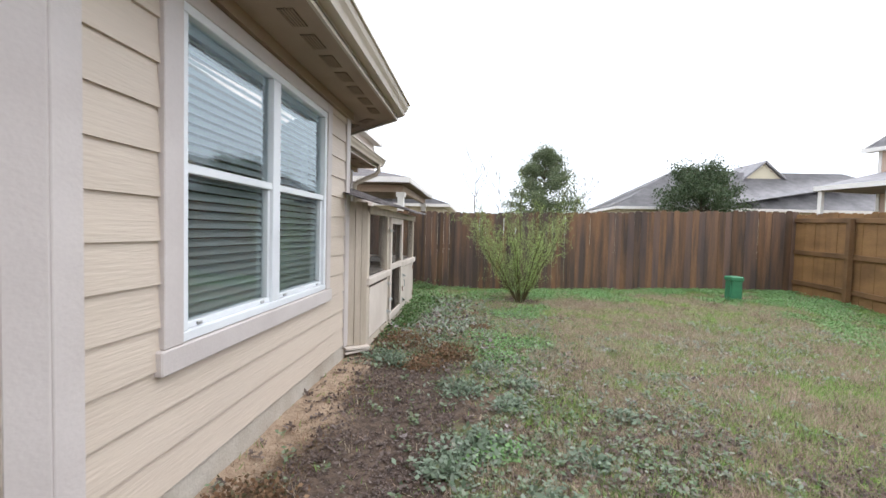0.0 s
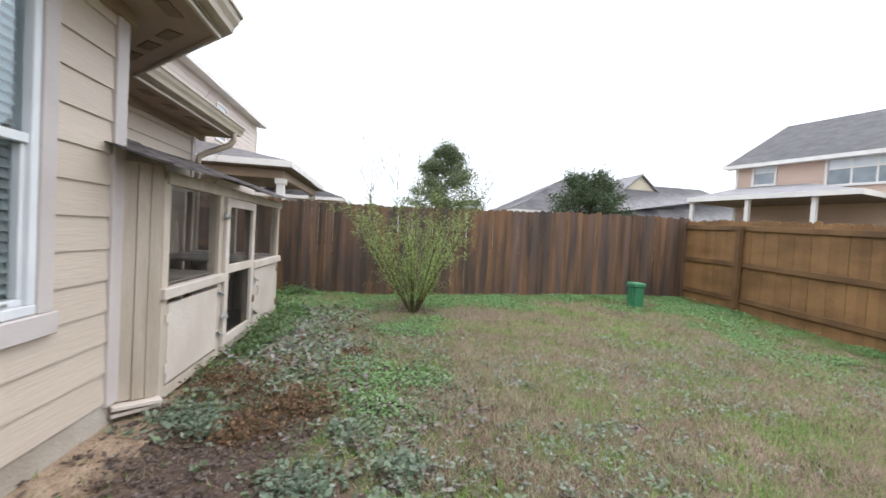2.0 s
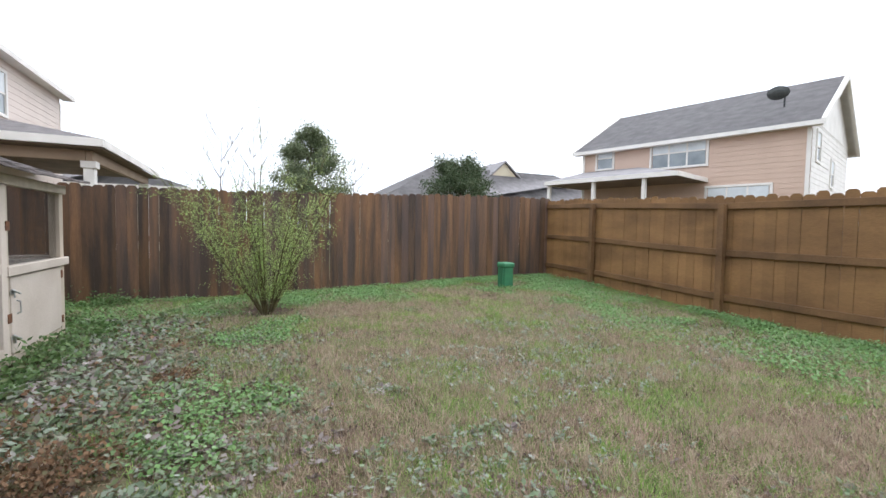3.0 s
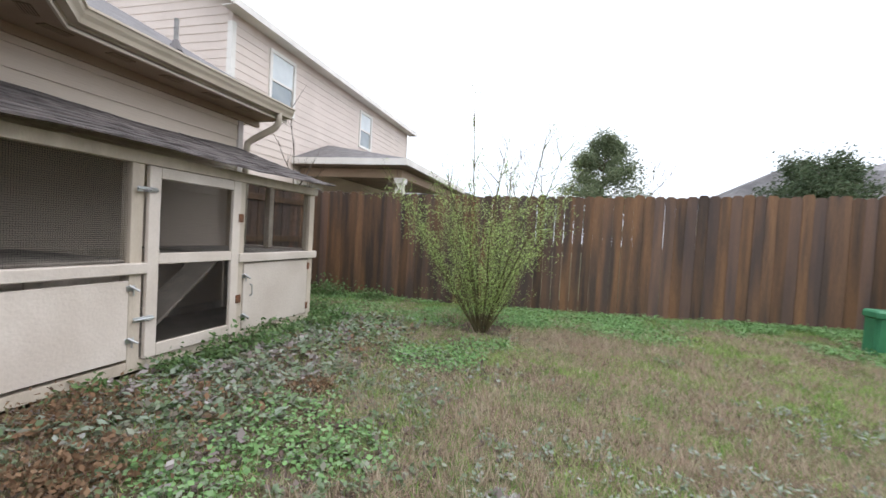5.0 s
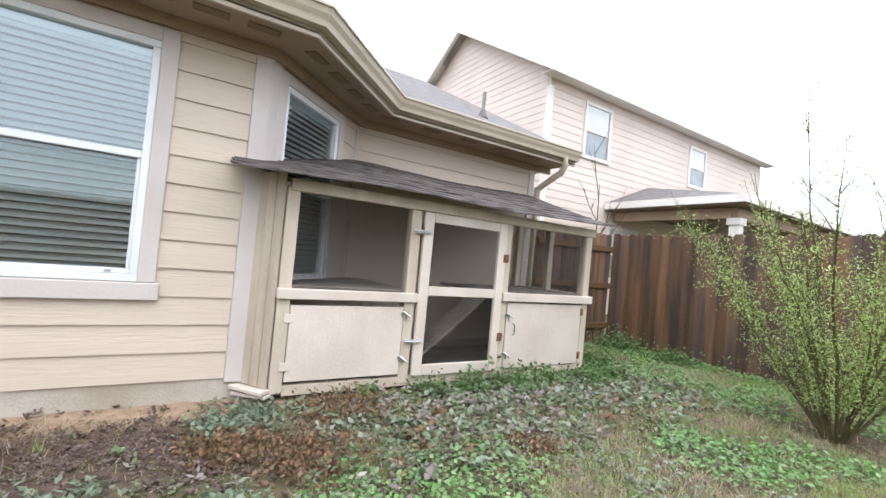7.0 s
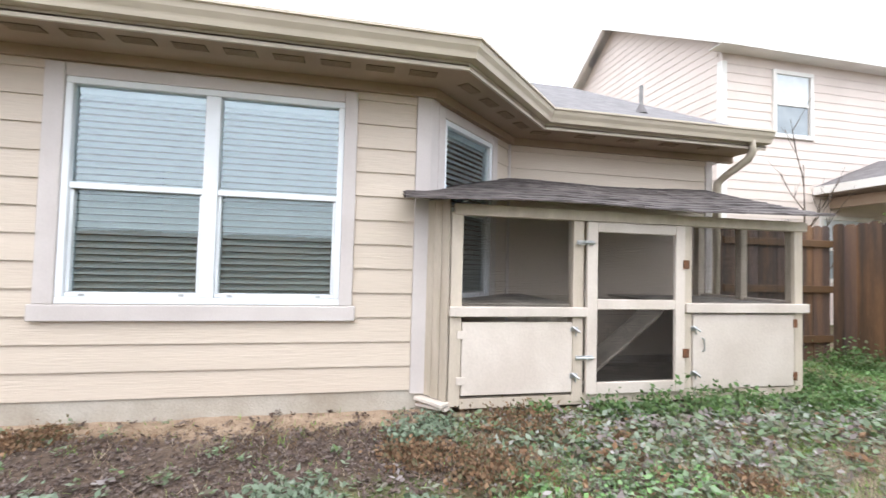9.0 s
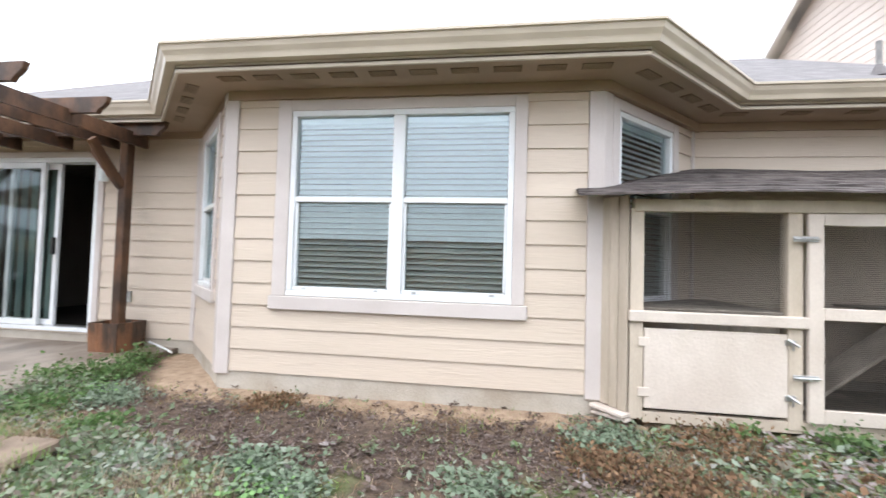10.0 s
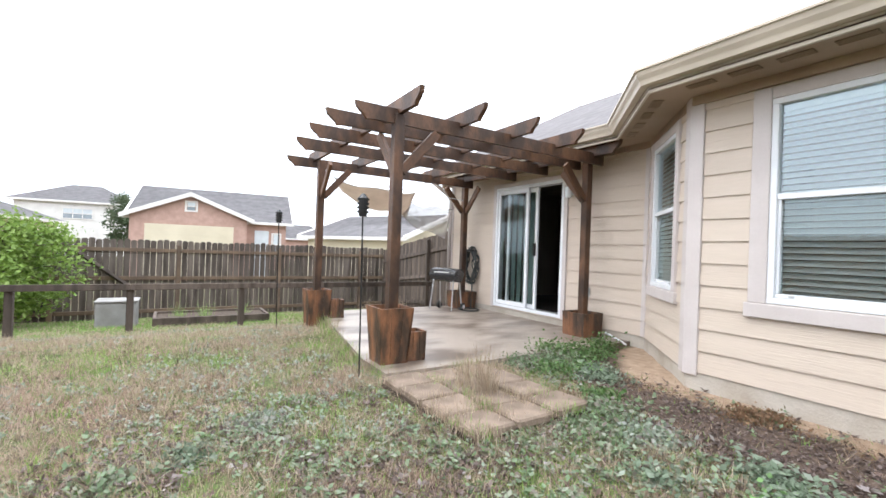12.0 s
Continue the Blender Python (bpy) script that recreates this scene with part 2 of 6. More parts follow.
def lap_board(bm, s0, s1, za, zb, f0, f1):
    """One board: thick at its lower edge, thin at its upper."""
    vs = [bm.verts.new(p) for p in ((s0, 0.001, za), (s1, 0.001, za), (s1, f0, za), (s0, f0, za), (s0, 0.001, zb), (s1, 0.001, zb), (s1, f1, zb), (s0, f1, zb))]
    for f in ((0, 1, 2, 3), (4, 7, 6, 5), (3, 2, 6, 7), (0, 4, 5, 1), (0, 3, 7, 4), (1, 5, 6, 2)):
        bm.faces.new([vs[i] for i in f])
    bmesh.ops.recalc_face_normals(bm, faces=bm.faces[:])


def lap_wall(name, p0, p1, holes=(), base=WALL_BASE, top=SOFFIT_Z, reveal=REVEAL, mat=M_SIDING, z_off=0.0, trim=(0, 0), label="tan painted lap siding house wall"):
    """A wall with an inner core, a concrete footing, and lap boards cut round the openings (s0, s1, z0, z1)."""
    m, length = along(p0, p1, z_off)
    bm = bmesh.new()
    zs = sorted({-0.3, base, top + 0.1, *(z for h in holes for z in h[2:])})
    for za, zb in zip(zs, zs[1:]):
        for s0, s1 in cut_spans(0, length, [(h[0], h[1]) for h in holes if h[2] < zb - 0.001 and h[3] > za + 0.001]):
            box(bm, s0, s1, -0.14, 0.0, za, zb)
    wall = structure(name, bm, M_ROOM, label, "wall")
    wall.matrix_world = m
    bm = bmesh.new()
    box(bm, -0.01, length + 0.01, -0.1, 0.012, -0.3, base - 0.004)
    part("footing", bm, M_SLAB, wall, "bare concrete slab edge")
    k = 0
    z = base
    while z < top - 0.01:
        zt = min(z + reveal, top)
        cuts = sorted({z, zt, *(q for h in holes for q in h[2:] if z < q < zt)})
        for za, zb in zip(cuts, cuts[1:]):
            for s0, s1 in cut_spans(trim[0], length - trim[1], [(h[0], h[1]) for h in holes if h[2] < zb - 0.001 and h[3] > za + 0.001]):
                f0, f1 = 0.024 - 0.014 * (za - z) / reveal, 0.024 - 0.014 * (zb - z) / reveal
                bm = bmesh.new()
                lap_board(bm, s0, s1, za, zb, f0, f1)
                part("siding_board", bm, mat, wall)
        z = zt
        k += 1
    return wall, m, length


def casing(wall, s0, s1, z0, z1, w=0.095, sill=0.115, head=0.085, proud=0.042, w_end=0.095):
    """Flat trim boards round an opening; w_end: the width of the second upright."""
    part_box("casing_board", wall, M_TRIM, s0 - w, s0, 0.002, proud, z0 - 0.002, z1 + head)
    part_box("casing_board", wall, M_TRIM, s1, s1 + w_end, 0.002, proud, z0 - 0.002, z1 + head)
    part_box("casing_board", wall, M_TRIM, s0 + 0.001, s1 - 0.001, 0.002, proud - 0.003, z1, z1 + head)
    part_box("sill_board", wall, M_TRIM, s0 - w - 0.025, s1 + w_end + 0.025, 0.002, proud + 0.008, z0 - sill, z0 - 0.004, 0.006)


def blinds(parent, s0, s1, z0, z1, y=-0.05, pitch=0.046, tilt=-49):
    z = z0 + 0.03
    bm = bmesh.new()
    box(bm, s0, s1, y - 0.025, y + 0.02, z1 - 0.05, z1)
    part("headrail", bm, M_BLIND, parent)
    bm = bmesh.new()
    box(bm, -0.5, 0.5, -0.025, 0.025, -0.0015, 0.0015)
    slat = mesh_of(bm, "slat", M_BLIND)
    while z < z1 - 0.06:
        ob = new("slat", slat)
        ob.parent = parent
        ob.matrix_local = pose((s0 + s1) / 2, y, z, tilt + random.uniform(-2, 2)) @ Matrix.Diagonal((s1 - s0, 1, 1, 1))
        z += pitch


def sash_window(name, m, s0, s1, z0, z1, units, label):
    """Single-hung white vinyl units side by side, with glass, an insect screen frame and blinds behind."""
    win = thing(name, label, "window", m, kind="structure")
    fw = 0.045
    part_box("head", win, M_VINYL, s0, s1, -0.06, 0.03, z1 - fw, z1)
    part_box("sill", win, M_VINYL, s0, s1, -0.06, 0.034, z0, z0 + fw)
    for a in (s0, s1 - fw):
        part_box("jamb", win, M_VINYL, a, a + fw, -0.06, 0.03, z0 + fw + 0.0005, z1 - fw - 0.0005)
    w = (s1 - s0) / units
    zm = z0 + 0.52 * (z1 - z0)
    for i in range(units):
        a, b = s0 + i * w + (fw if i == 0 else 0.05), s0 + (i + 1) * w - (fw if i == units - 1 else 0.05)
        if i:
            part_box("mullion", win, M_VINYL, s0 + i * w - 0.05, s0 + i * w + 0.05, -0.06, 0.027, z0 + fw + 0.0005, z1 - fw - 0.0005)
        part_box("meeting_rail", win, M_VINYL, a, b, -0.03, 0.02, zm - 0.022, zm + 0.022)
        part_box("lower_rail", win, M_VINYL, a, b, -0.045, 0.008, z0 + fw + 0.001, z0 + fw + 0.032)
        for c in (a, b - 0.022):
            part_box("sash_stile", win, M_VINYL, c, c + 0.022, -0.045, 0.004, z0 + fw + 0.033, zm - 0.023)
        for c in (a + 0.09, b - 0.12):
            part_box("sash_latch", win, M_STEEL, c, c + 0.035, 0.008, 0.02, z0 + fw + 0.008, z0 + fw + 0.024, 0.003)
        for za, zb, y in ((z0 + fw + 0.033, zm - 0.023, -0.03), (zm + 0.023, z1 - fw, -0.012)):
            bm = bmesh.new()
            sheet(bm, a, b, y, za, zb)
            g = part("pane", bm, M_GLASS, win)
            g.visible_shadow = False
        part_box("insect_screen", win, M_SCREEN, a + 0.001, b - 0.001, -0.002, -0.001, z0 + fw + 0.033, zm - 0.023, 0)
        blinds(win, a + 0.005, b - 0.005, z0 + fw, z1 - fw)
    return win


A0, A1 = (-2.36, 7.95), (-2.36, 5.415)
B1, C1 = (-1.32, 4.375), (-1.32, 1.33)
D1, E1 = (-2.36, 0.29), (-2.36, -4.0)
WZ0, WZ1 = 0.776, 2.297
DG = math.hypot(1.04, 1.04)

wall_a, m_a, len_a = lap_wall("wall_east_north", A0, A1, (), trim=(0.09, 0.02))
HB = (DG - 1.04, DG - 0.18, WZ0, WZ1)
wall_b, m_b, len_b = lap_wall("wall_bay_north", A1, B1, (HB,), trim=(0.04, 0.1))
HC = (0.645, 2.465, WZ0, WZ1)
wall_c, m_c, len_c = lap_wall("wall_bay_front", B1, C1, (HC,), trim=(0.1, 0.1))
HD = (0.38, 1.20, WZ0, WZ1)
wall_d, m_d, len_d = lap_wall("wall_bay_south", C1, D1, (HD,), trim=(0.1, 0.04))
HE = (1.30, 2.84, 0.16, 2.19)
wall_e, m_e, len_e = lap_wall("wall_east_south", D1, E1, (HE,), trim=(0.05, 0.09))
wall_s, m_s, len_s = lap_wall("wall_south", E1, (-10.5, -4.0), (), trim=(0.09, 0))
wall_n, m_n, len_n = lap_wall("wall_north", (-10.5, 7.95), A0, (), trim=(0, 0.09))
bm = bmesh.new()
box(bm, -10.6, -10.48, -4.0, 7.95, -0.3, 2.6)
structure("wall_west", bm, M_ROOM, "plain house wall at the back", "wall")
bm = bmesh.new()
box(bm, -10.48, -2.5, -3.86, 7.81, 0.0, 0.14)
structure("house_floor", bm, M_ROOM_SHADE, "floor inside the house, coloured near-black for the room's shade", "floor")

for w, h in ((wall_b, HB), (wall_c, HC), (wall_d, HD)):
    casing(w, *h, w_end=0.12 if w is wall_c else 0.095)
sash_window("window_1", m_c, *HC, 2, "white vinyl double window with closed white blinds")
sash_window("window_2", m_d, *HD, 1, "narrow white vinyl window with closed blinds")
sash_window("window_3", m_b, *HB, 1, "white vinyl side window with blinds above the coop")

# corner boards
for w, s, m_, L in ((wall_c, 0, m_c, len_c), (wall_c, len_c - 0.1, m_c, len_c), (wall_b, len_b - 0.1, m_b, len_b), (wall_d, 0, m_d, len_d)):
    part_box("corner_board", w, M_TRIM, s - (0.012 if s == 0 else -0.001), s + 0.1 + (0.012 if s else -0.001), 0.002, 0.036, WALL_BASE - 0.03, SOFFIT_Z)
part_box("corner_board", wall_d, M_TRIM, len_d - 0.04, len_d, 0.002, 0.034, WALL_BASE, SOFFIT_Z)
part_box("corner_board", wall_e, M_TRIM, 0.0, 0.05, 0.002, 0.034, WALL_BASE, SOFFIT_Z)
part_box("corner_board", wall_b, M_TRIM, 0.0, 0.04, 0.002, 0.034, WALL_BASE, SOFFIT_Z)
for w, s in ((wall_e, len_e - 0.09), (wall_s, 0), (wall_a, 0), (wall_n, len_n - 0.09)):
    part_box("corner_board", w, M_TRIM, s, s + 0.09, 0.002, 0.036, WALL_BASE - 0.02, SOFFIT_Z)

# soffit, fascia, gutter and roof follow the wall line 0.475 m out
OV = 0.475
k = OV * math.tan(radians(22.5))
EAVE = [(-2.36 + OV, 8.22), (-2.36 + OV, 5.415 + k), (-1.32 + OV, 4.375 + k), (-1.32 + OV, 1.39 - k), (-2.36 + OV, 0.35 - k), (-2.36 + OV, -4.35)]
WALLS = [(-2.42, 8.22), (-2.42, 5.415), (-1.38, 4.375), (-1.38, 1.39), (-2.42, 0.35), (-2.42, -4.35)]


def sweep(bm, line, profile, shift=0.0):
    """Draws a profile (out, z) along a plan line, mitred at its corners."""
    rings = []
    n = len(line)
    for i, p in enumerate(line):
        p = Vector(p)
        ds = []
        if i:
            ds.append((p - Vector(line[i - 1])).normalized())
        if i < n - 1:
            ds.append((Vector(line[i + 1]) - p).normalized())
        ns = [Vector((-d.y, d.x)) for d in ds]
        nn = sum(ns, Vector((0, 0))).normalized()
        nn /= nn.dot(ns[0])
        rings.append([bm.verts.new((p.x + nn.x * o, p.y + nn.y * o, z)) for o, z in profile])
    for a, b in zip(rings, rings[1:]):
        for j in range(len(profile)):
            q = (j + 1) % len(profile)
            bm.faces.new((a[j], a[q], b[q], b[j]))
    bm.faces.new(rings[0])
    bm.faces.new(rings[-1][::-1])
    bmesh.ops.recalc_face_normals(bm, faces=bm.faces[:])


bm = bmesh.new()
lo = [[bm.verts.new((*p, z)) for p in line] for line, z in ((WALLS, SOFFIT_Z), (EAVE, SOFFIT_Z), (EAVE, SOFFIT_Z + 0.012), (WALLS, SOFFIT_Z + 0.012))]
for a, b in ((0, 1), (2, 3), (1, 2)):
    for i in range(5):
        bm.faces.new((lo[a][i], lo[a][i + 1], lo[b][i + 1], lo[b][i]))
bmesh.ops.recalc_face_normals(bm, faces=bm.faces[:])
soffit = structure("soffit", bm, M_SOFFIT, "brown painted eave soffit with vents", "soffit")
bm = bmesh.new()
sweep(bm, WALLS, [(0.061, SOFFIT_Z - 0.075), (0.115, SOFFIT_Z - 0.075), (0.115, SOFFIT_Z - 0.002), (0.061, SOFFIT_Z - 0.002)])
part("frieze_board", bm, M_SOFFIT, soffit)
bm = bmesh.new()
sweep(bm, EAVE, [(-0.02, SOFFIT_Z - 0.025), (0.0, SOFFIT_Z - 0.025), (0.0, GUTTER_TOP - 0.01), (-0.02, GUTTER_TOP - 0.01)])
fascia = structure("fascia", bm, M_GUTTER, "cream fascia board along the eave", "trim")
bm = bmesh.new()
g = GUTTER_TOP
sweep(bm, EAVE, [(0.003, g), (0.003, g - 0.125), (0.065, g - 0.125), (0.075, g - 0.09), (0.098, g - 0.055), (0.108, g - 0.02), (0.122, g - 0.016),
                 (0.122, g + 0.002), (0.112, g + 0.002), (0.104, g - 0.012), (0.092, g - 0.05), (0.066, g - 0.115), (0.008, g - 0.115), (0.008, g)])
gutter = thing("gutter", "cream seamless metal gutter along the eave", "gutter", kind="structure")
part("trough", bm, M_GUTTER, gutter)

# roof: main slope, bay hips
R0 = GUTTER_TOP - 0.01
XE = -2.36 + OV + 0.02


def roof_face(bm, pts):
    top = [bm.verts.new(p) for p in pts]
    low = [bm.verts.new((p[0], p[1], p[2] - 0.03)) for p in pts]
    bm.faces.new(top)
    bm.faces.new(low[::-1])
    for i in range(len(pts)):
        bm.faces.new((top[i], low[i], low[(i + 1) % len(pts)], top[(i + 1) % len(pts)]))


RIDGE = -6.5
bm = bmesh.new()
rz = R0 + PITCH * (XE - RIDGE)
roof_face(bm, [(XE, 8.25, R0), (RIDGE, 8.25, rz), (RIDGE, -4.4, rz), (XE, -4.4, R0)])
roof_face(bm, [(RIDGE, 8.25, rz), (-11, 8.25, R0), (-11, -4.4, R0), (RIDGE, -4.4, rz)])
bx, y1, y2, ym = -1.32 + OV + 0.02, EAVE[2][1], EAVE[3][1], (EAVE[2][1] + EAVE[3][1]) / 2
ax = bx - (bx + y1 - ym - bx) / (1 - 1 / math.sqrt(2)) / math.sqrt(2)
az = R0 + PITCH * (bx - ax)
roof_face(bm, [(bx, y1, R0), (ax, ym, az), (bx, y2, R0)])
for sgn, yb, ye in ((1, y1, EAVE[1][1]), (-1, y2, EAVE[4][1])):
    d = XE - RIDGE
    yv = ye - sgn * (math.sqrt(2) - 1) * d
    roof_face(bm, [(bx, yb, R0), (XE, ye, R0), (RIDGE, yv, R0 + PITCH * d), (RIDGE, ym, R0 + PITCH * ((bx - RIDGE) + sgn * (yb - ym)) / math.sqrt(2)), (ax, ym, az)])
bmesh.ops.recalc_face_normals(bm, faces=bm.faces[:])
structure("roof", bm, M_SHINGLE, "grey asphalt shingle roof of the house", "roof")
bm = bmesh.new()
for yy in (8.05, -4.2):
    prism(bm, [(-2.4, 2.4), (RIDGE, rz - 0.05), (-10.4, 2.4)], yy - 0.05, yy + 0.05)
structure("gable_wall", bm, M_SIDING, "tan painted gable end of the house", "wall")


# ---- ground ----
def ground_material():
    m = bpy.data.materials.new("lawn_soil")
    m.use_nodes = True
    t = m.node_tree
    n, l = t.nodes, t.links
    p = n["Principled BSDF"]
    p.inputs["Roughness"].default_value = 0.95
    p.inputs["Specular IOR Level"].default_value = 0.15
    geo = n.new("ShaderNodeNewGeometry")
    def noise_at(scale, detail=6):
        x = n.new("ShaderNodeTexNoise")
        x.inputs["Scale"].default_value, x.inputs["Detail"].default_value = scale, detail
        l.new(geo.outputs["Position"], x.inputs["Vector"])
        return x.outputs[0]
    def ramp(src, a, b):
        r = n.new("ShaderNodeMapRange")
        r.inputs["From Min"].default_value, r.inputs["From Max"].default_value = a, b
        l.new(src, r.inputs["Value"])
        return r.outputs[0]
    def mixc(f, a, b):
        x = n.new("ShaderNodeMix")
        x.data_type = "RGBA"
        l.new(f, x.inputs["Factor"])
        for k, v in (("A", a), ("B", b)):
            if isinstance(v, tuple):
                x.inputs[k].default_value = (*v, 1)
            else:
                l.new(v, x.inputs[k])
        return x.outputs["Result"]
    straw = mixc(ramp(noise_at(9), 0.35, 0.65), (0.175, 0.12, 0.085), (0.095, 0.066, 0.05))
    green = mixc(ramp(noise_at(14), 0.35, 0.65), (0.09, 0.12, 0.045), (0.13, 0.13, 0.065))
    lawn = mixc(ramp(noise_at(1.6), 0.40, 0.58), straw, green)
    lawn = mixc(ramp(noise_at(3.1), 0.56, 0.68), lawn, (0.085, 0.06, 0.045))
    att = n.new("ShaderNodeVertexColor")
    att.layer_name = "cover"
    sep = n.new("ShaderNodeSeparateColor")
    l.new(att.outputs[0], sep.inputs[0])
    soil = mixc(ramp(noise_at(20), 0.3, 0.7), (0.06, 0.044, 0.036), (0.14, 0.10, 0.075))
    sand = mixc(ramp(noise_at(12), 0.3, 0.7), (0.43, 0.325, 0.235), (0.29, 0.205, 0.145))
    c = mixc(sep.outputs[0], lawn, soil)
    c = mixc(sep.outputs[1], c, sand)
    l.new(c, p.inputs["Base Color"])
    b = n.new("ShaderNodeBump")
    b.inputs["Strength"].default_value, b.inputs["Distance"].default_value = 0.7, 0.03
    l.new(noise_at(45, 8), b.inputs["Height"])
    l.new(b.outputs[0], p.inputs["Normal"])
    return m


def bed_cover(x, y):
    """How much bare soil (0 to 1) and sand lies at a place: the planting strip beside the house."""
    wob = 0.5 * noise.noise(Vector((x * 1.4, y * 1.4, 0.3))) + 0.25 * noise.noise(Vector((x * 4, y * 4, 2.3)))
    sand = soil = 0.0
    if 0.2 < y < 4.9:
        edge = -1.32 if y > 1.2 else -1.32 - (1.2 - y)
        d = x - edge
        sand = 1 - min(1, max(0, (d - 0.34 + wob * 0.35) / 0.2))
        soil = 1 - min(1, max(0, (d - 1.05 + wob * 0.9) / 0.35))
        if y > 4.2:
            soil *= max(0, (4.9 - y) / 0.7)
    if 4.3 < y < 8 and x < -0.8:
        soil = max(soil, 0.8 - min(1, max(0, (x + 1.1 + wob * 0.5) / 0.3)))
    r = math.hypot(x - 0.85, y - 8.35)
    soil = max(soil, 0.9 - min(0.9, max(0, (r - 0.35 + wob * 0.4) / 0.25)))
    return soil, sand


bm = bmesh.new()
lay = bm.loops.layers.color.new("cover")
xs = [-400, -120, -50, -25, -16, -11] + [-10.6 + 0.25 * i for i in range(31)] + [-2.7 + 0.09 * i for i in range(112)] + [7.5 + 0.5 * i for i in range(10)] + [14, 20, 30, 60, 150, 400]
ys = [-400, -150, -60, -39, -30, -22, -16, -13] + [-11 + 0.25 * i for i in range(30)] + [-3.4 + 0.09 * i for i in range(156)] + [10.8 + 0.5 * i for i in range(8)] + [16, 22, 30, 60, 150, 400]
grid = []
for y in ys:
    row = []
    for x in xs:
        near = -10 < y < 11 and -3 < x < 7.5
        z = ground_z(x, max(-12, y)) if y > -40 else ground_z(x, -12)
        if y > 10.8:
            z = ground_z(x, 10.8)
        if near:
            z += 0.025 * noise.noise(Vector((x * 2.2, y * 2.2, 0))) + 0.012 * noise.noise(Vector((x * 8, y * 8, 4)))
        row.append(bm.verts.new((x, y, z - 0.01)))
    grid.append(row)
for j in range(len(ys) - 1):
    for i in range(len(xs) - 1):
        f = bm.faces.new((grid[j][i], grid[j][i + 1], grid[j + 1][i + 1], grid[j + 1][i]))
        f.smooth = True
        for lp in f.loops:
            so, sa = bed_cover(lp.vert.co.x, lp.vert.co.y)
            lp[lay] = (so, sa, 0, 1)
ground = structure("ground", bm, ground_material(), "patchy winter lawn of straw and green weeds", "ground")


# ---- fences ----
def picket_mesh(w, h, th=0.016):
    bm = bmesh.new()
    c = 0.03
    prism(bm, [(-w / 2, 0), (w / 2, 0), (w / 2, h - c), (w / 2 - c, h), (-w / 2 + c, h), (-w / 2, h - c)], -th / 2, th / 2)
    return bm


def fence(name, p0, p1, height, mat, label, rails_in, rail_mat, post_gap=2.4, lead=1.2, base=None, sunk=0.02, posts=True, gap=0.004, rail_at=(0.12, 0.95, 1.68), width=0.14):
    """Dog-eared pickets on rails and posts; rails_in: the side on which the rails stand (1: left of the way from p0 to p1)."""
    m, length = along(p0, p1)
    f = thing(name, label, "fence", m)
    base = base or (lambda s: ground_z(*(m @ Vector((s, 0, 0))).xy))
    meshes = []
    for i in range(6):
        meshes.append(mesh_of(picket_mesh(width - 0.004 * (i % 3), height + (i - 2.5) * 0.006), "picket", mat))
    s = width / 2
    i = 0
    while s < length:
        ob = new("picket", meshes[random.randrange(6)])
        ob.parent = f
        ob.matrix_local = pose(s, 0.006 * (i % 2) + random.uniform(-0.001, 0.001), base(s) - sunk + random.uniform(-0.012, 0.012), 0, random.uniform(-0.12, 0.12), random.uniform(-0.4, 0.4))
        s += width + gap
        i += 1
    cuts = [0.0]
    s = lead
    while s < length:
        cuts.append(s)
        s += post_gap
    cuts.append(length)
    for s0, s1 in zip(cuts, cuts[1:]):
        for h in rail_at:
            za, zb = base(s0) + h, base(s1) + h
            bm = bmesh.new()
            y0, y1 = (0.012, 0.05) if rails_in > 0 else (-0.05, -0.012)
            box(bm, 0, math.hypot(s1 - s0, zb - za), y0, y1, -0.045, 0.045, 0.004)
            part("rail", bm, rail_mat, f, m=pose(s0, 0, za, 0, -math.degrees(math.atan2(zb - za, s1 - s0)), 0))
    for s in cuts[1:-1]:
        y = 0.095 * rails_in
        if posts:
            part_box("post", f, rail_mat, s - 0.045, s + 0.045, y - 0.045, y + 0.045, base(s) - 0.3, base(s) + height - 0.13)
    return f


fence("back_fence", (7.0, 10.1), (-2.55, 10.1), 1.78, M_FENCE, "dark stained cedar picket fence with dog-eared tops", -1, M_RAIL, gap=-0.001)
fence("side_fence", (6.95, -9.5), (6.95, 10.08), 1.73, M_FENCE_IN, "tan cedar fence with dark rails and posts facing the yard", 1, M_RAIL_IN, 2.57, 2.68, rail_at=(0.24, 0.89, 1.57), gap=-0.001)
fence("end_fence", (-3.3, -9.4), (6.9, -9.4), 1.95, M_FENCE_PALE, "weathered grey-brown picket fence with rails showing", 1, M_RAIL_WARM, 2.4, 0.8, gap=0.007, rail_at=(0.2, 1.0, 1.68), width=0.125)
fence("return_fence", (-2.6, 10.05), (-2.6, 8.35), 1.75, M_FENCE, "short dark cedar fence joining the house corner", 1, M_RAIL, 2.4, 5, rail_at=(0.25, 0.9, 1.5))
fence("south_side_fence", (-2.78, -4.5), (-3.3, -9.3), 1.9, M_FENCE_GREY, "weathered brown picket fence beside the house corner", 1, M_FENCE_GREY, 2.4, 1.2, rail_at=(0.25, 0.9, 1.5))


# ---- chicken coop against the house ----
coop = thing("chicken_coop", "cream painted wooden chicken coop with mesh windows and shingle lid", "coop", pose(-1.13, 4.54, 0))
# local x is depth towards the house (negative), y along the front
def cbox(name, mat, x0, x1, y0, y1, z0, z1, bevel=0.004, label="", parent=None):
    return part_box(name, parent or coop, mat, x0, x1, y0, y1, z0, z1, bevel, label)


FY = 3.25
def top_z(y):
    return 1.53 + 0.03 * y / FY


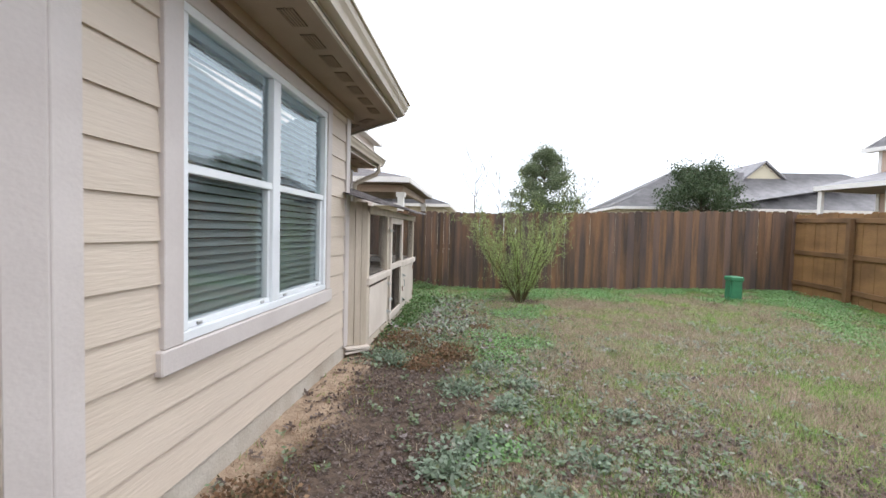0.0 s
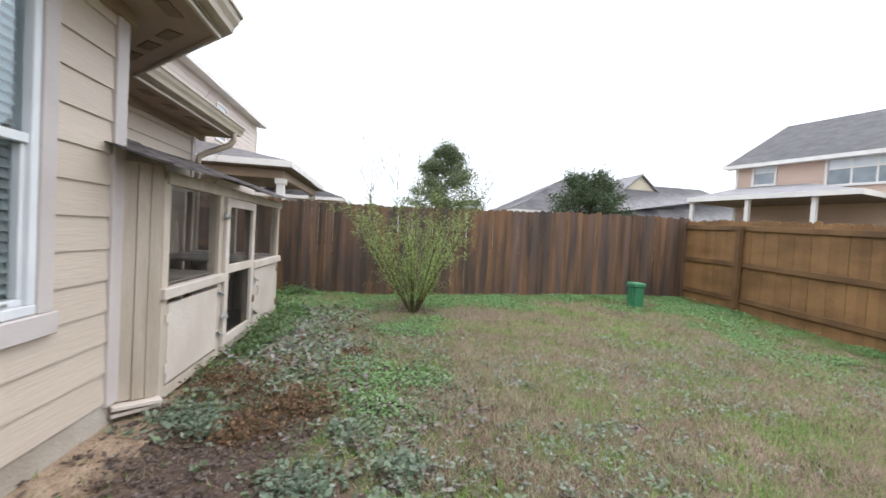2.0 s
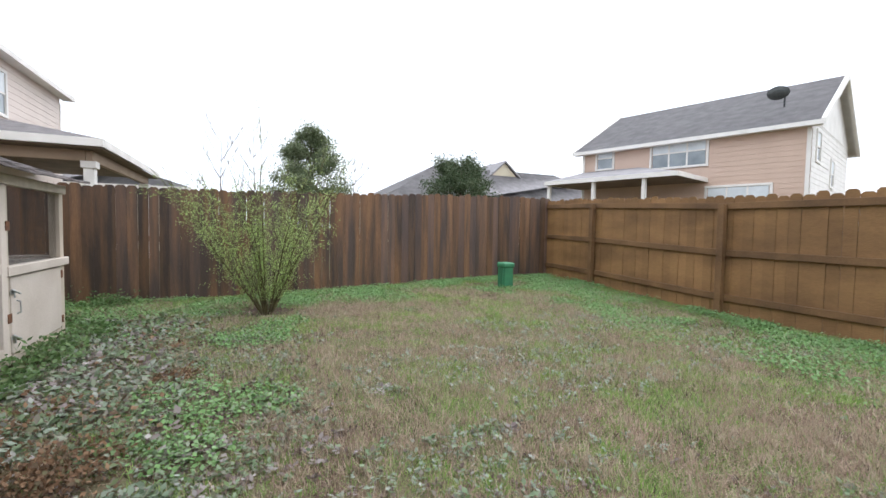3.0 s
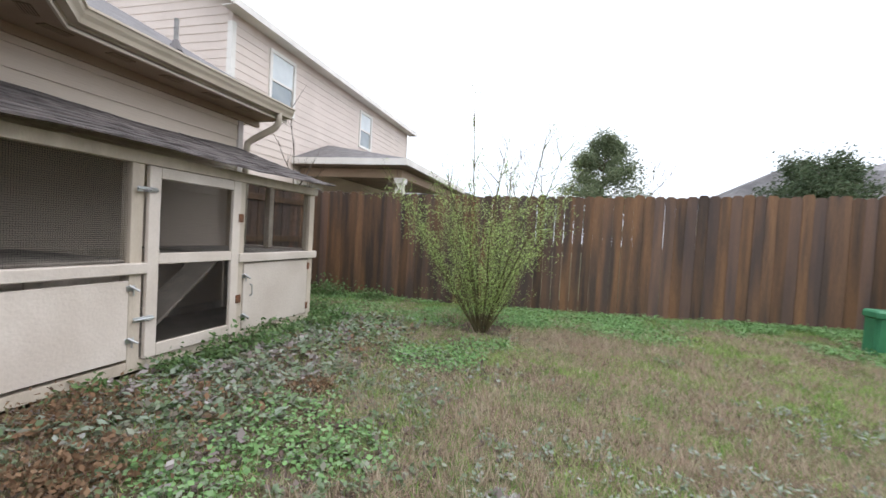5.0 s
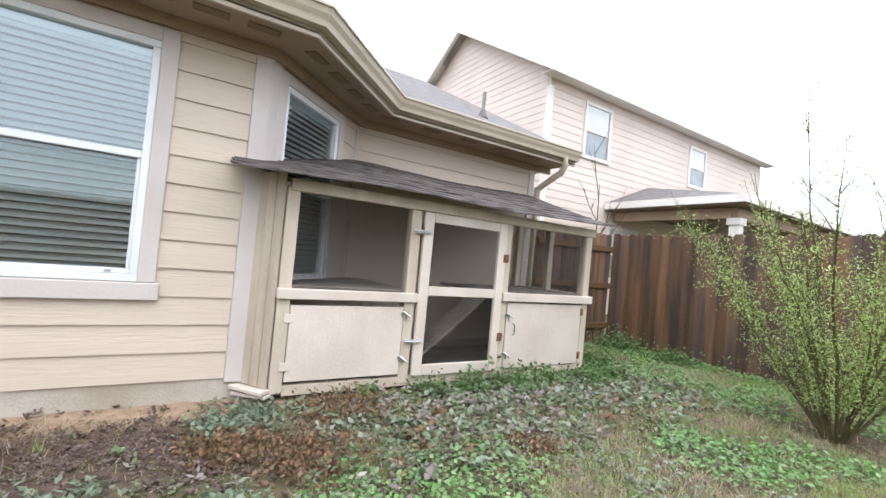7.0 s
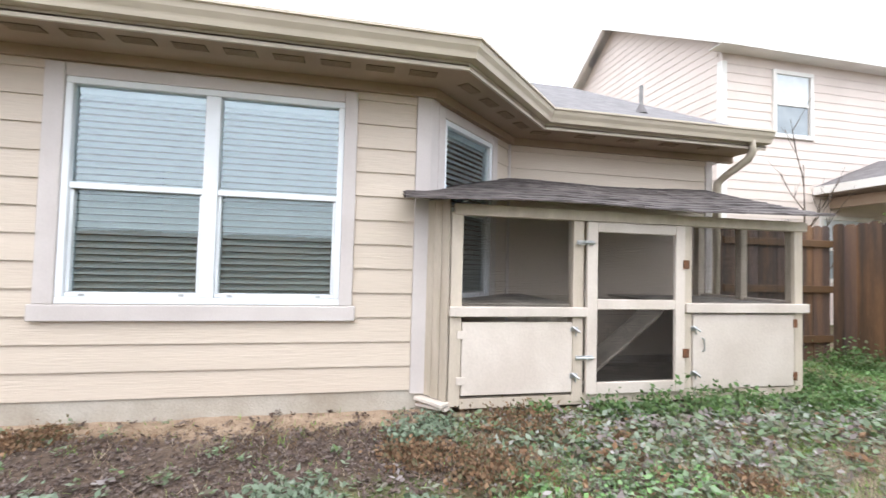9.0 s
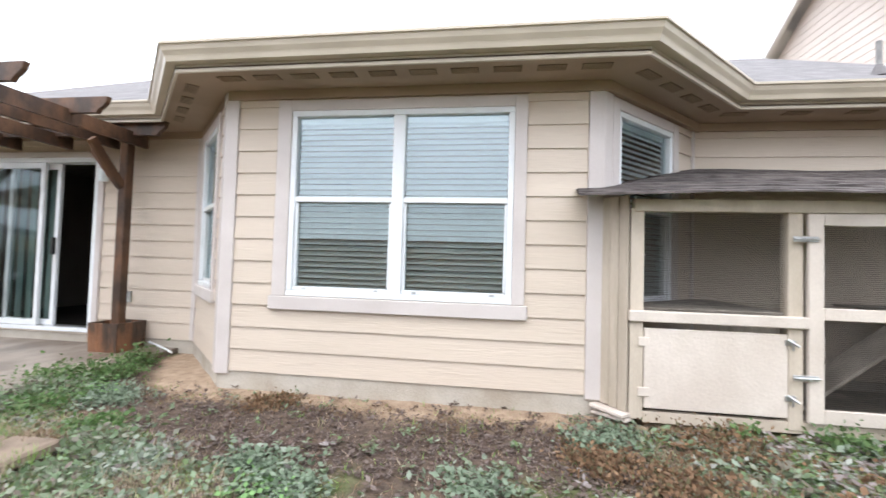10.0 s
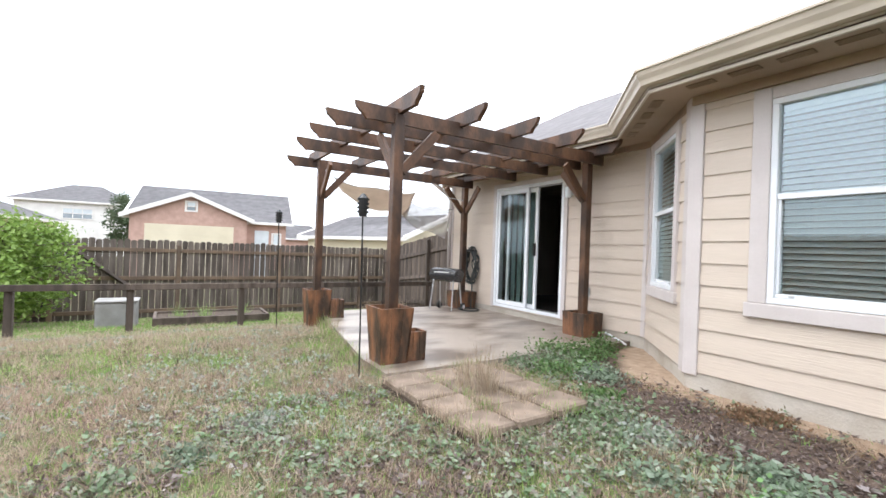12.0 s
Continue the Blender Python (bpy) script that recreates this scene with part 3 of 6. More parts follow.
for y0, y1 in ((0.0, 0.09), (0.99, 1.08), (2.0, 2.075), (3.13, 3.22)):
    cbox("front_post", M_COOP_POST, -0.09, 0.0, y0, y1, 0.05, 1.5)
bm = bmesh.new()
box(bm, -0.05, 0.02, 0.02, FY, 1.475, 1.56, 0.004)
part("header", bm, M_COOP_POST, coop)
cbox("ledge", M_COOP, -0.04, 0.032, -0.01, 1.1, 0.715, 0.79, 0.006)
cbox("ledge", M_COOP, -0.04, 0.032, 2.0, FY + 0.01, 0.75, 0.83, 0.006)
cbox("kick_board", M_COOP_POST, -0.06, -0.005, 0.09, FY - 0.03, 0.03, 0.105)
cbox("upper_floor", M_GREYWOOD, -1.18, -0.045, 0.05, 1.05, 0.79, 0.81)
cbox("upper_floor", M_GREYWOOD, -1.18, -0.045, 2.05, FY - 0.02, 0.80, 0.82)
cbox("ground_floor", M_GREYWOOD, -1.18, -0.07, 0.05, FY - 0.05, 0.03, 0.06)
for x in (-1.17, -0.62):
    cbox("end_post", M_COOP_POST, x, x + 0.07, FY - 0.11, FY - 0.03, 0.05, 1.62)
cbox("end_wall", M_COOP, -1.18, -0.09, FY - 0.06, FY - 0.035, 0.05, 0.80)
cbox("end_rail", M_COOP, -1.18, -0.05, FY - 0.08, FY - 0.02, 0.80, 0.85)
m_end = along((-0.005, -0.012), (-0.165, -0.15))[0]
for i in range(3):
    part_box("end_plank", coop, M_COOP_PLANK, 0.071 * i, 0.071 * i + 0.068, -0.012 - 0.003 * (i % 2), 0.008 - 0.003 * (i % 2), 0.09 + 0.006 * i, 1.59, 0.003, m=m_end @ Matrix.Scale(-1, 4, (0, 1, 0)))
for i, (a, b) in enumerate(((0.03, 0.06), (0.0, 0.03))):
    bm = bmesh.new()
    box(bm, -0.02, 0.25, -0.05, 0.05, -0.012, 0.012, 0.003)
    part("base_plank", bm, M_COOP, coop, m=m_end @ pose(0.0, 0.03 - 0.035 * i, 0.075 - 0.035 * i, 0, -2 + 3 * i, 4 * i))
cbox("back_panel", M_COOP_PLANK, -1.20, -1.185, 1.1, 1.95, 0.05, 0.8)


def hutch_door(y0, y1, z0, z1, x=0.0):
    cbox("lower_door", M_COOP, x - 0.02, x + 0.006, y0, y1, z0, z1, 0.004, "cream plywood door")


hutch_door(0.095, 0.985, 0.13, 0.672)
hutch_door(2.085, 3.12, 0.115, 0.735)
# framed mesh door
d = part_box("mesh_door", coop, M_COOP, -0.01, 0.024, 1.10, 1.19, 0.11, 1.47)
for a in ((1.90, 1.99, 0.11, 1.47),):
    part_box("stile", d, M_COOP, -0.01, 0.024, *a)
for z0, z1 in ((0.11, 0.20), (0.775, 0.855), (1.39, 1.47)):
    part_box("rail", d, M_COOP, -0.01, 0.022, 1.191, 1.899, z0, z1)


def mesh_panel(parent, x, y0, y1, z0, z1, cell=0.0127, vertical_plane="y", r=0.0009):
    """Hardware cloth: thin crossing wires in one plane."""
    vs, fs = [], []
    def strip(a, b, w):
        k = len(vs)
        vs.extend((Vector(a) - w, Vector(a) + w, Vector(b) + w, Vector(b) - w))
        fs.append((k, k + 1, k + 2, k + 3))
    if vertical_plane == "y":
        for i in range(int((z1 - z0) / cell)):
            z = z0 + i * cell
            strip((x, y0, z), (x, y1, z), Vector((0, 0, r)))
        for i in range(int((y1 - y0) / cell)):
            y = y0 + i * cell
            strip((x + 0.0008, y, z0), (x + 0.0008, y, z1), Vector((0, r, 0)))
    else:
        for i in range(int((z1 - z0) / cell)):
            z = z0 + i * cell
            strip((y0, x, z), (y1, x, z), Vector((0, 0, r)))
        for i in range(int((y1 - y0) / cell)):
            y = y0 + i * cell
            strip((y, x + 0.0008, z0), (y, x + 0.0008, z1), Vector((r, 0, 0)))
    me = bpy.data.meshes.new("wire_mesh")
    me.from_pydata([tuple(v) for v in vs], [], fs)
    me.materials.append(M_WIRE)
    ob = new("wire_mesh", me)
    ob.parent = parent
    return ob


M_WIRE = material("dark_wire_cloth", (0.045, 0.04, 0.036), (0.025, 0.022, 0.02), 10, 0.7)
mesh_panel(coop, -0.03, 0.09, 0.99, 0.79, 1.48)
mesh_panel(coop, -0.03, 2.075, 3.13, 0.83, 1.5)
mesh_panel(coop, FY - 0.05, -1.1, -0.09, 0.85, 1.6, vertical_plane="x")
mesh_panel(d, -0.004, 1.19, 1.9, 0.2, 0.775)
mesh_panel(d, -0.004, 1.19, 1.9, 0.855, 1.39)
# ramp
bm = bmesh.new()
box(bm, 0, 1.08, -0.14, 0.14, -0.012, 0.012, 0.003)
part("ramp", bm, M_GREYWOOD, coop, "weathered plank ramp", m=Matrix.Translation((-0.32, 1.12, 0.09)) @ Matrix.Rotation(radians(90), 4, "Z") @ Matrix.Rotation(radians(-38), 4, "Y"))

def hinge(y, z, mat, x=0.006, w=0.05, h=0.05):
    cbox("hinge", mat, x, x + 0.008, y - w / 2, y + w / 2, z - h / 2, z + h / 2, 0.002, "rusted hinge" if mat is M_RUST else "")


for y, z in ((0.09, 0.58), (0.09, 0.24)):
    hinge(y, z, M_COOP, 0.0045, 0.07, 0.06)
for y, z in ((1.995, 1.15), (1.995, 0.42)):
    hinge(y, z, M_RUST, 0.024, 0.06, 0.075)
for y, z in ((3.125, 0.66), (3.125, 0.20)):
    hinge(y, z, M_RUST, 0.006, 0.04, 0.075)


def barrel_bolt(y, z, length=0.13, x=0.024):
    b = cbox("bolt", M_STEEL, x, x + 0.006, y - length / 2, y + length / 2, z - 0.018, z + 0.018, 0.002, "galvanised barrel bolt")
    bm = bmesh.new()
    cyl(bm, (x + 0.012, y - length / 2, z), (x + 0.012, y + length / 2, z), 0.007)
    cyl(bm, (x + 0.012, y + 0.01, z), (x + 0.04, y + 0.01, z - 0.01), 0.005)
    part("bolt_rod", bm, M_STEEL, b)


barrel_bolt(1.075, 1.30, 0.15, 0.03)
barrel_bolt(1.075, 0.40, 0.15, 0.03)


def hook_latch(y, z):
    bm = bmesh.new()
    box(bm, 0.008, 0.014, y - 0.035, y + 0.03, z - 0.018, z + 0.018, 0.002)
    cyl(bm, (0.014, y - 0.02, z + 0.02), (0.05, y + 0.03, z - 0.02), 0.008)
    cyl(bm, (0.02, y + 0.01, z - 0.05), (0.02, y + 0.01, z + 0.01), 0.006)
    part("hasp", bm, M_STEEL, coop, "steel hasp")


for y, z in ((1.0, 0.62), (1.0, 0.26), (2.09, 0.62), (2.09, 0.25)):
    hook_latch(y, z)
bm = bmesh.new()
for a, b in (((0.006, 2.17, 0.54), (0.03, 2.17, 0.53)), ((0.03, 2.17, 0.53), (0.03, 2.175, 0.44)), ((0.03, 2.175, 0.44), (0.006, 2.17, 0.43))):
    cyl(bm, a, b, 0.006, seg=8)
part("door_pull", bm, M_STEEL, coop)

# the lid: overlapping curled shingle strips on a sheet
M_LID = material("brown_grey_shingle", (0.125, 0.105, 0.10), (0.06, 0.05, 0.048), 7, 0.9, 0.7, 70, grain=0.3, vary=0.2)


def lid_z(x, y):
    k = max(0.0, (0.22 - x) / 1.4)
    return 1.553 + 0.45 * k ** 1.1 + 0.03 * y / FY + 0.012 * math.sin(y * 2.1) + 0.008 * noise.noise(Vector((x * 3, y * 3, 1)))


def lid_back(y):
    """How far back the lid reaches before it meets the bay's slanted wall."""
    return max(-1.19, min(-0.2, -(y + 4.54 - 4.375) + (1.13 - 1.32) + 0.02)) if y < 1.0 else -1.19


def lid_strip(x0, x1, y0, y1, lift, n):
    vs, fs = [], []
    for i in range(n + 1):
        y = y0 + (y1 - y0) * i / n
        b = lid_back(y)
        for x, dz in ((x0, 0.0), (x1, 0.0)):
            x_ = max(x, b)
            vs.append((x_, y, lid_z(x_, y) + lift + (0.024 * abs(noise.noise(Vector((y * 4.5, x * 7, 3)))) if x == x0 else -0.006)))
        for x in (x0, x1):
            x_ = max(x, b)
            vs.append((x_, y, lid_z(x_, y) + lift - 0.009))
    for i in range(n):
        a = 4 * i
        c = a + 4
        fs += [(a, c, c + 1, a + 1), (a + 2, a + 3, c + 3, c + 2), (a, a + 2, c + 2, c), (a + 1, c + 1, c + 3, a + 3)]
    fs += [(0, 1, 3, 2), (4 * n, 4 * n + 2, 4 * n + 3, 4 * n + 1)]
    return vs, fs


for r in range(9):
    xf = 0.21 - r * 0.155
    y = -0.38 + (0.02 * (r % 3))
    while y < FY:
        w = 0.92
        y1 = min(y + w, FY + 0.05 - 0.01 * (r % 2))
        if y1 - y > 0.05 and xf > lid_back(y1) - 0.02:
            vs, fs = lid_strip(xf, xf - 0.20, y, y1, 0.012 + 0.004 * (int(y * 3) % 2), 14)
            me = bpy.data.meshes.new("shingle_strip")
            me.from_pydata(vs, [], fs)
            me.materials.append(M_LID)
            ob = new("shingle_strip", me)
            ob.parent = coop
        y = y1 + 0.004


# ---- pergola on the patio ----
perg = thing("pergola", "dark brown stained wooden pergola with curved rafter tails", "pergola")


def post(x, y, z0, z1):
    part_box("post", perg, M_PERGOLA, x - 0.048, x + 0.048, y - 0.048, y + 0.048, z0, z1, 0.006)


def tailed(name, p, q, depth, th, zt, tail0=True, tail1=False):
    """A board from p to q in plan with its top at zt and scooped tails."""
    m, L = along(p, q)
    c = []
    def tail(sgn, x):
        pts = [(0, 0), (0.015, -0.05), (0.05, -0.085), (0.085, -0.11), (0.11, -0.145), (0.17, -depth)]
        return [(x + sgn * a, zt + b) for a, b in pts]
    left = tail(1, 0) if tail0 else [(0, zt), (0, zt - depth)]
    right = tail(-1, L) if tail1 else [(L, zt), (L, zt - depth)]
    bm = bmesh.new()
    prism(bm, left + right[::-1], -th / 2, th / 2)
    part(name, bm, M_PERGOLA, perg, m=m)


PZ = 2.37
for x, y in ((1.14, -0.29), (1.29, -0.65), (1.28, -1.25), (1.25, -1.93), (1.10, -3.10)):
    tailed("rafter", (x, y), (-2.16, y + 0.04), 0.135, 0.042, PZ)
for x in (0.71, 0.03, -0.64, -1.31, -1.98):
    tailed("cross_beam", (x, 0.15), (x, -3.35), 0.14, 0.045, PZ + 0.10, True, True)
POSTS = [(0.72, -0.28), (-2.1, -0.43), (0.66, -2.90), (-2.1, -3.2)]
for x, y in POSTS:
    post(x, y, 0.06, PZ - 0.05)


def brace(p, q):
    p, q = Vector(p), Vector(q)
    d = q - p
    bm = bmesh.new()
    box(bm, -0.022, 0.022, -0.045, 0.045, 0, d.length, 0.003)
    part("brace", bm, M_PERGOLA, perg, m=Matrix.Translation(p) @ d.to_track_quat("Z", "Y").to_matrix().to_4x4())


for (x, y), sx, sy in zip(POSTS, (-1, 1, -1, 1), (-1, -1, 1, 1)):
    brace((x + sx * 0.05, y, 1.80), (x + sx * 0.42, y, 2.22))
    brace((x, y + sy * 0.05, 1.80), (x, y + sy * 0.42, 2.22))


# ---- details of the house ----
# soffit vents: rows of dark slotted panels under the eave
def soffit_vents(p, q, off, count, s0, s1):
    m, L = along(p, q)
    for i in range(count):
        s = s0 + (s1 - s0) * i / max(1, count - 1)
        bm = bmesh.new()
        box(bm, s - 0.10, s + 0.10, off - 0.045, off + 0.045, SOFFIT_Z - 0.006, SOFFIT_Z - 0.001)
        v = part("vent", bm, M_VENT, soffit, m=m)
        for j in range(5):
            bm = bmesh.new()
            y = off - 0.036 + 0.018 * j
            box(bm, s - 0.095, s + 0.095, y - 0.003, y + 0.003, SOFFIT_Z - 0.009, SOFFIT_Z - 0.006)
            part("vent_slat", bm, M_SOFFIT, v)


M_VENT = material("soffit_vent", (0.20, 0.145, 0.10), (0.15, 0.11, 0.075), 20, 0.9, 0.3, 150)
soffit_vents(B1, C1, 0.29, 10, 0.1, 2.85)
soffit_vents(A1, B1, 0.29, 4, 0.35, 1.35)
soffit_vents(C1, D1, 0.29, 4, 0.1, 1.1)
soffit_vents(A0, A1, 0.29, 5, 0.3, 2.3)


def tube(bm, pts, r, seg=8):
    """A round tube through points."""
    rings = []
    pts = [Vector(p) for p in pts]
    for i, p in enumerate(pts):
        d = (pts[min(i + 1, len(pts) - 1)] - pts[max(i - 1, 0)]).normalized()
        q = d.to_track_quat("Z", "Y")
        rr = r[i] if isinstance(r, (list, tuple)) else r
        rings.append([bm.verts.new(p + q @ Vector((rr * math.cos(a), rr * math.sin(a), 0))) for a in (2 * math.pi * j / seg for j in range(seg))])
    for a, b in zip(rings, rings[1:]):
        for j in range(seg):
            bm.faces.new((a[j], a[(j + 1) % seg], b[(j + 1) % seg], b[j]))
    bm.faces.new(rings[0][::-1])
    bm.faces.new(rings[-1])


# downpipe at the north end: elbow from the gutter back to the wall
dp = thing("downpipe", "cream rectangular metal downpipe with elbows at the eave", "downpipe")
bm = bmesh.new()
tube(bm, [(-1.85, 8.0, 2.52), (-1.85, 8.0, 2.40), (-1.90, 8.0, 2.33), (-2.20, 8.0, 2.20), (-2.30, 8.0, 2.14), (-2.31, 8.0, 2.02), (-2.31, 8.0, 0.1)], 0.042, 10)
part("pipe", bm, M_GUTTER, dp, smooth=True)
bm = bmesh.new()
box(bm, -2.36, -2.26, 7.94, 8.06, 1.90, 1.93, 0.003)
part("strap", bm, M_GUTTER, dp)

M_VENT_PIPE = material("weathered_grey_pipe", (0.30, 0.29, 0.28), (0.20, 0.195, 0.19), 12, 0.7, 0.1, 80)
vp = thing("vent_pipe", "grey plumbing vent pipe standing on the roof", "pipe")
bm = bmesh.new()
cyl(bm, (-2.75, 7.3, 3.0), (-2.75, 7.3, 3.41), 0.025, seg=12)
part("pipe", bm, M_VENT_PIPE, vp, smooth=False)
bm = bmesh.new()
cyl(bm, (-2.75, 7.3, 3.05), (-2.75, 7.3, 3.17), 0.08, 0.03, seg=12)
part("flashing", bm, M_SHINGLE, vp)

# sliding patio door
M_DOOR_GLASS = glass("slider_glass", 0.0, 1.6)
M_DRAPE = material("pale_green_drape", (0.21, 0.29, 0.27), (0.14, 0.20, 0.185), 5, 0.8, 0.1, 30, stretch=(1, 1, 0.2))
slider = thing("door_1", "white sliding patio door standing half open, drapes behind", "door", m_e, kind="structure")
s0, s1, z0, z1 = HE
for a, b, c, d_ in ((s0, s1, z1 - 0.05, z1), (s0, s1, z0, z0 + 0.045)):
    part_box("frame_rail", slider, M_VINYL, a, b, -0.12, 0.04, c, d_)
for a in (s0, s1 - 0.05):
    part_box("jamb", slider, M_VINYL, a, a + 0.05, -0.12, 0.04, z0 + 0.0455, z1 - 0.0505)
mid = s0 + 0.52 * (s1 - s0)


def leaf(name, a, b, y):
    d = part_box(name, slider, M_VINYL, a, a + 0.055, y - 0.02, y + 0.02, z0 + 0.046, z1 - 0.051)
    part_box("stile", d, M_VINYL, b - 0.055, b, y - 0.02, y + 0.02, z0 + 0.046, z1 - 0.051)
    for c in (z0 + 0.046, z1 - 0.051 - 0.07):
        part_box("rail", d, M_VINYL, a + 0.056, b - 0.056, y - 0.018, y + 0.018, c, c + 0.07)
    bm = bmesh.new()
    sheet(bm, a + 0.055, b - 0.055, y, z0 + 0.11, z1 - 0.12)
    g = part("pane", bm, M_DOOR_GLASS, d)
    g.visible_shadow = False
    return d


leaf("fixed_leaf", mid - 0.05, s1 - 0.05, 0.005)
sl = leaf("sliding_leaf", mid - 0.20, s1 - 0.22, -0.06)
part_box("pull_handle", sl, M_BLACK, mid - 0.185, mid - 0.150, -0.04, 0.0, 1.05, 1.25, 0.006)
for i in range(9):
    bm = bmesh.new()
    x = mid + 0.02 + i * 0.072
    prism(bm, [(x, z0 + 0.06), (x + 0.06, z0 + 0.06), (x + 0.06, z1 - 0.07), (x, z1 - 0.07)], -0.20 - 0.03 * (i % 2), -0.19 - 0.03 * (i % 2))
    part("drape_fold", bm, M_DRAPE, slider)
part_box("threshold", slider, M_STEEL, s0 + 0.06, s1 - 0.06, -0.1, 0.03, z0 + 0.0455, z0 + 0.055)
for a, b, c, d_ in ((s0 - 0.07, s0 - 0.001, 0.15, z1 + 0.07), (s1 + 0.001, s1 + 0.07, 0.15, z1 + 0.07), (s0, s1, z1 + 0.001, z1 + 0.07)):
    part_box("casing_board", wall_e, M_TRIM, a, b, 0.002, 0.045, c, d_)
# room behind the door; the back wall's near-black colour stands for its shade
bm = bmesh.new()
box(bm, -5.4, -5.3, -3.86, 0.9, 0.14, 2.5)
structure("wall_room_back", bm, M_ROOM_SHADE, "inner wall of the room, coloured near-black for its shade", "wall")
bm = bmesh.new()
box(bm, -10.4, -2.5, -3.8, 7.8, 2.46, 2.5)
structure("ceiling", bm, M_ROOM, "plain room ceiling", "ceiling")

lamp = thing("wall_lamp", "small white jelly-jar wall lamp beside the patio door", "lamp", m_e)
part_box("back_plate", lamp, M_VINYL, 1.12, 1.22, 0.024, 0.05, 1.93, 2.10)
bm = bmesh.new()
cyl(bm, (1.17, 0.10, 1.90), (1.17, 0.10, 2.04), 0.045, 0.05, 12)
part("shade", bm, M_BLIND, lamp, "frosted white shade")
fau = thing("outdoor_faucet", "grey metal hose bib on the siding", "faucet", m_e)
part_box("cover", fau, M_STEEL, 0.80, 0.90, 0.02, 0.04, 0.53, 0.66)
bm = bmesh.new()
cyl(bm, (0.85, 0.03, 0.60), (0.85, 0.13, 0.59), 0.014)
cyl(bm, (0.85, 0.12, 0.60), (0.85, 0.14, 0.53), 0.012)
cyl(bm, (0.82, 0.08, 0.645), (0.88, 0.08, 0.645), 0.012)
part("spout", bm, M_STEEL, fau)
pipe = thing("drain_pipe", "thin white drain pipe lying along the slab", "pipe")
bm = bmesh.new()
tube(bm, [(-2.33, -0.25, 0.10), (-2.25, 0.0, 0.06), (-2.18, 0.16, 0.035)], 0.012)
part("pipe", bm, M_VINYL, pipe)

# ---- patio ----
M_SOIL = material("potting_soil", (0.05, 0.035, 0.025), (0.09, 0.065, 0.045), 20, 0.95, 0.8, 60, grain=0.3)
PT = 0.05
SLAB = [(-2.345, 0.10), (0.93, 0.10), (0.93, -0.40), (0.55, -2.75), (0.50, -3.45), (-2.345, -3.45)]
bm = bmesh.new()
up_, dn_ = [bm.verts.new((*p, PT)) for p in SLAB], [bm.verts.new((*p, -0.5)) for p in SLAB]
bm.faces.new(up_[::-1])
for i in range(6):
    bm.faces.new((up_[i], up_[(i + 1) % 6], dn_[(i + 1) % 6], dn_[i]))
bmesh.ops.recalc_face_normals(bm, faces=bm.faces[:])
structure("patio_slab", bm, M_PATIO, "wet stained concrete patio slab", "patio")

pav = thing("paver_step", "weathered concrete pavers with grass growing in the joints", "paving", pose(0.52, 0.82, 0, 0, 0, 2), kind="structure")
bm = bmesh.new()
box(bm, -0.160, 0.160, -0.140, 0.140, -0.06, 0.0, 0.012)
pm = mesh_of(bm, "paver", M_PAVER)
for i in range(3):
    for j in range(4):
        ob = new("paver", pm)
        ob.parent = pav
        ob.matrix_local = pose((i - 1) * 0.338, (j - 1.5) * 0.294, 0.075 + random.uniform(-0.012, 0.012), random.uniform(-1.5, 1.5), random.uniform(-1.5, 1.5), random.uniform(-1.5, 1.5))
part_box("bedding", pav, M_SOIL, -0.50, 0.50, -0.575, 0.575, -0.05, 0.035)


def planter(name, x, y, w0, w1, h, label, group="planter boxes", z=PT):
    """A flared box of upright boards with a rim and soil."""
    p = thing(name, label, "planter", pose(x, y, z), group=group)
    for k in range(4):
        m = Matrix.Rotation(k * math.pi / 2, 4, "Z")
        n = 3
        for i in range(n):
            a0, a1 = -w0 / 2 + w0 * i / n, -w0 / 2 + w0 * (i + 1) / n - 0.003
            b0, b1 = -w1 / 2 + w1 * i / n, -w1 / 2 + w1 * (i + 1) / n - 0.003
            bm = bmesh.new()
            vs = [bm.verts.new(c) for c in ((a0, -w0 / 2, 0), (a1, -w0 / 2, 0), (a1, -w0 / 2 + 0.018, 0), (a0, -w0 / 2 + 0.018, 0),
                                           (b0, -w1 / 2, h), (b1, -w1 / 2, h), (b1, -w1 / 2 + 0.018, h), (b0, -w1 / 2 + 0.018, h))]
            for f in ((3, 2, 1, 0), (4, 5, 6, 7), (0, 1, 5, 4), (1, 2, 6, 5), (2, 3, 7, 6), (3, 0, 4, 7)):
                bm.faces.new([vs[q] for q in f])
            part("board", bm, M_PLANTER, p, m=m)
    part_box("soil", p, M_SOIL, -w0 / 2 + 0.015, w0 / 2 - 0.015, -w0 / 2 + 0.015, w0 / 2 - 0.015, 0.02, h * 0.86)
    return p


planter("planter_box", 0.74, -0.27, 0.25, 0.33, 0.57, "tall rust-brown wooden planter box round a pergola post", z=-0.02)
planter("planter_box", 0.505, -0.26, 0.19, 0.20, 0.27, "small low brown planter box beside the tall one")
planter("planter_box", -2.1, -0.43, 0.34, 0.36, 0.30, "square brown planter box against the house wall")
planter("planter_box", 0.66, -2.90, 0.27, 0.33, 0.56, "tall brown planter box at the far patio corner", z=ground_z(0.66, -2.9))
planter("planter_box", 0.40, -2.84, 0.20, 0.20, 0.26, "small low brown planter box with a pale top")
planter("planter_box", -2.1, -3.2, 0.36, 0.40, 0.30, "square brown planter box under the hose")

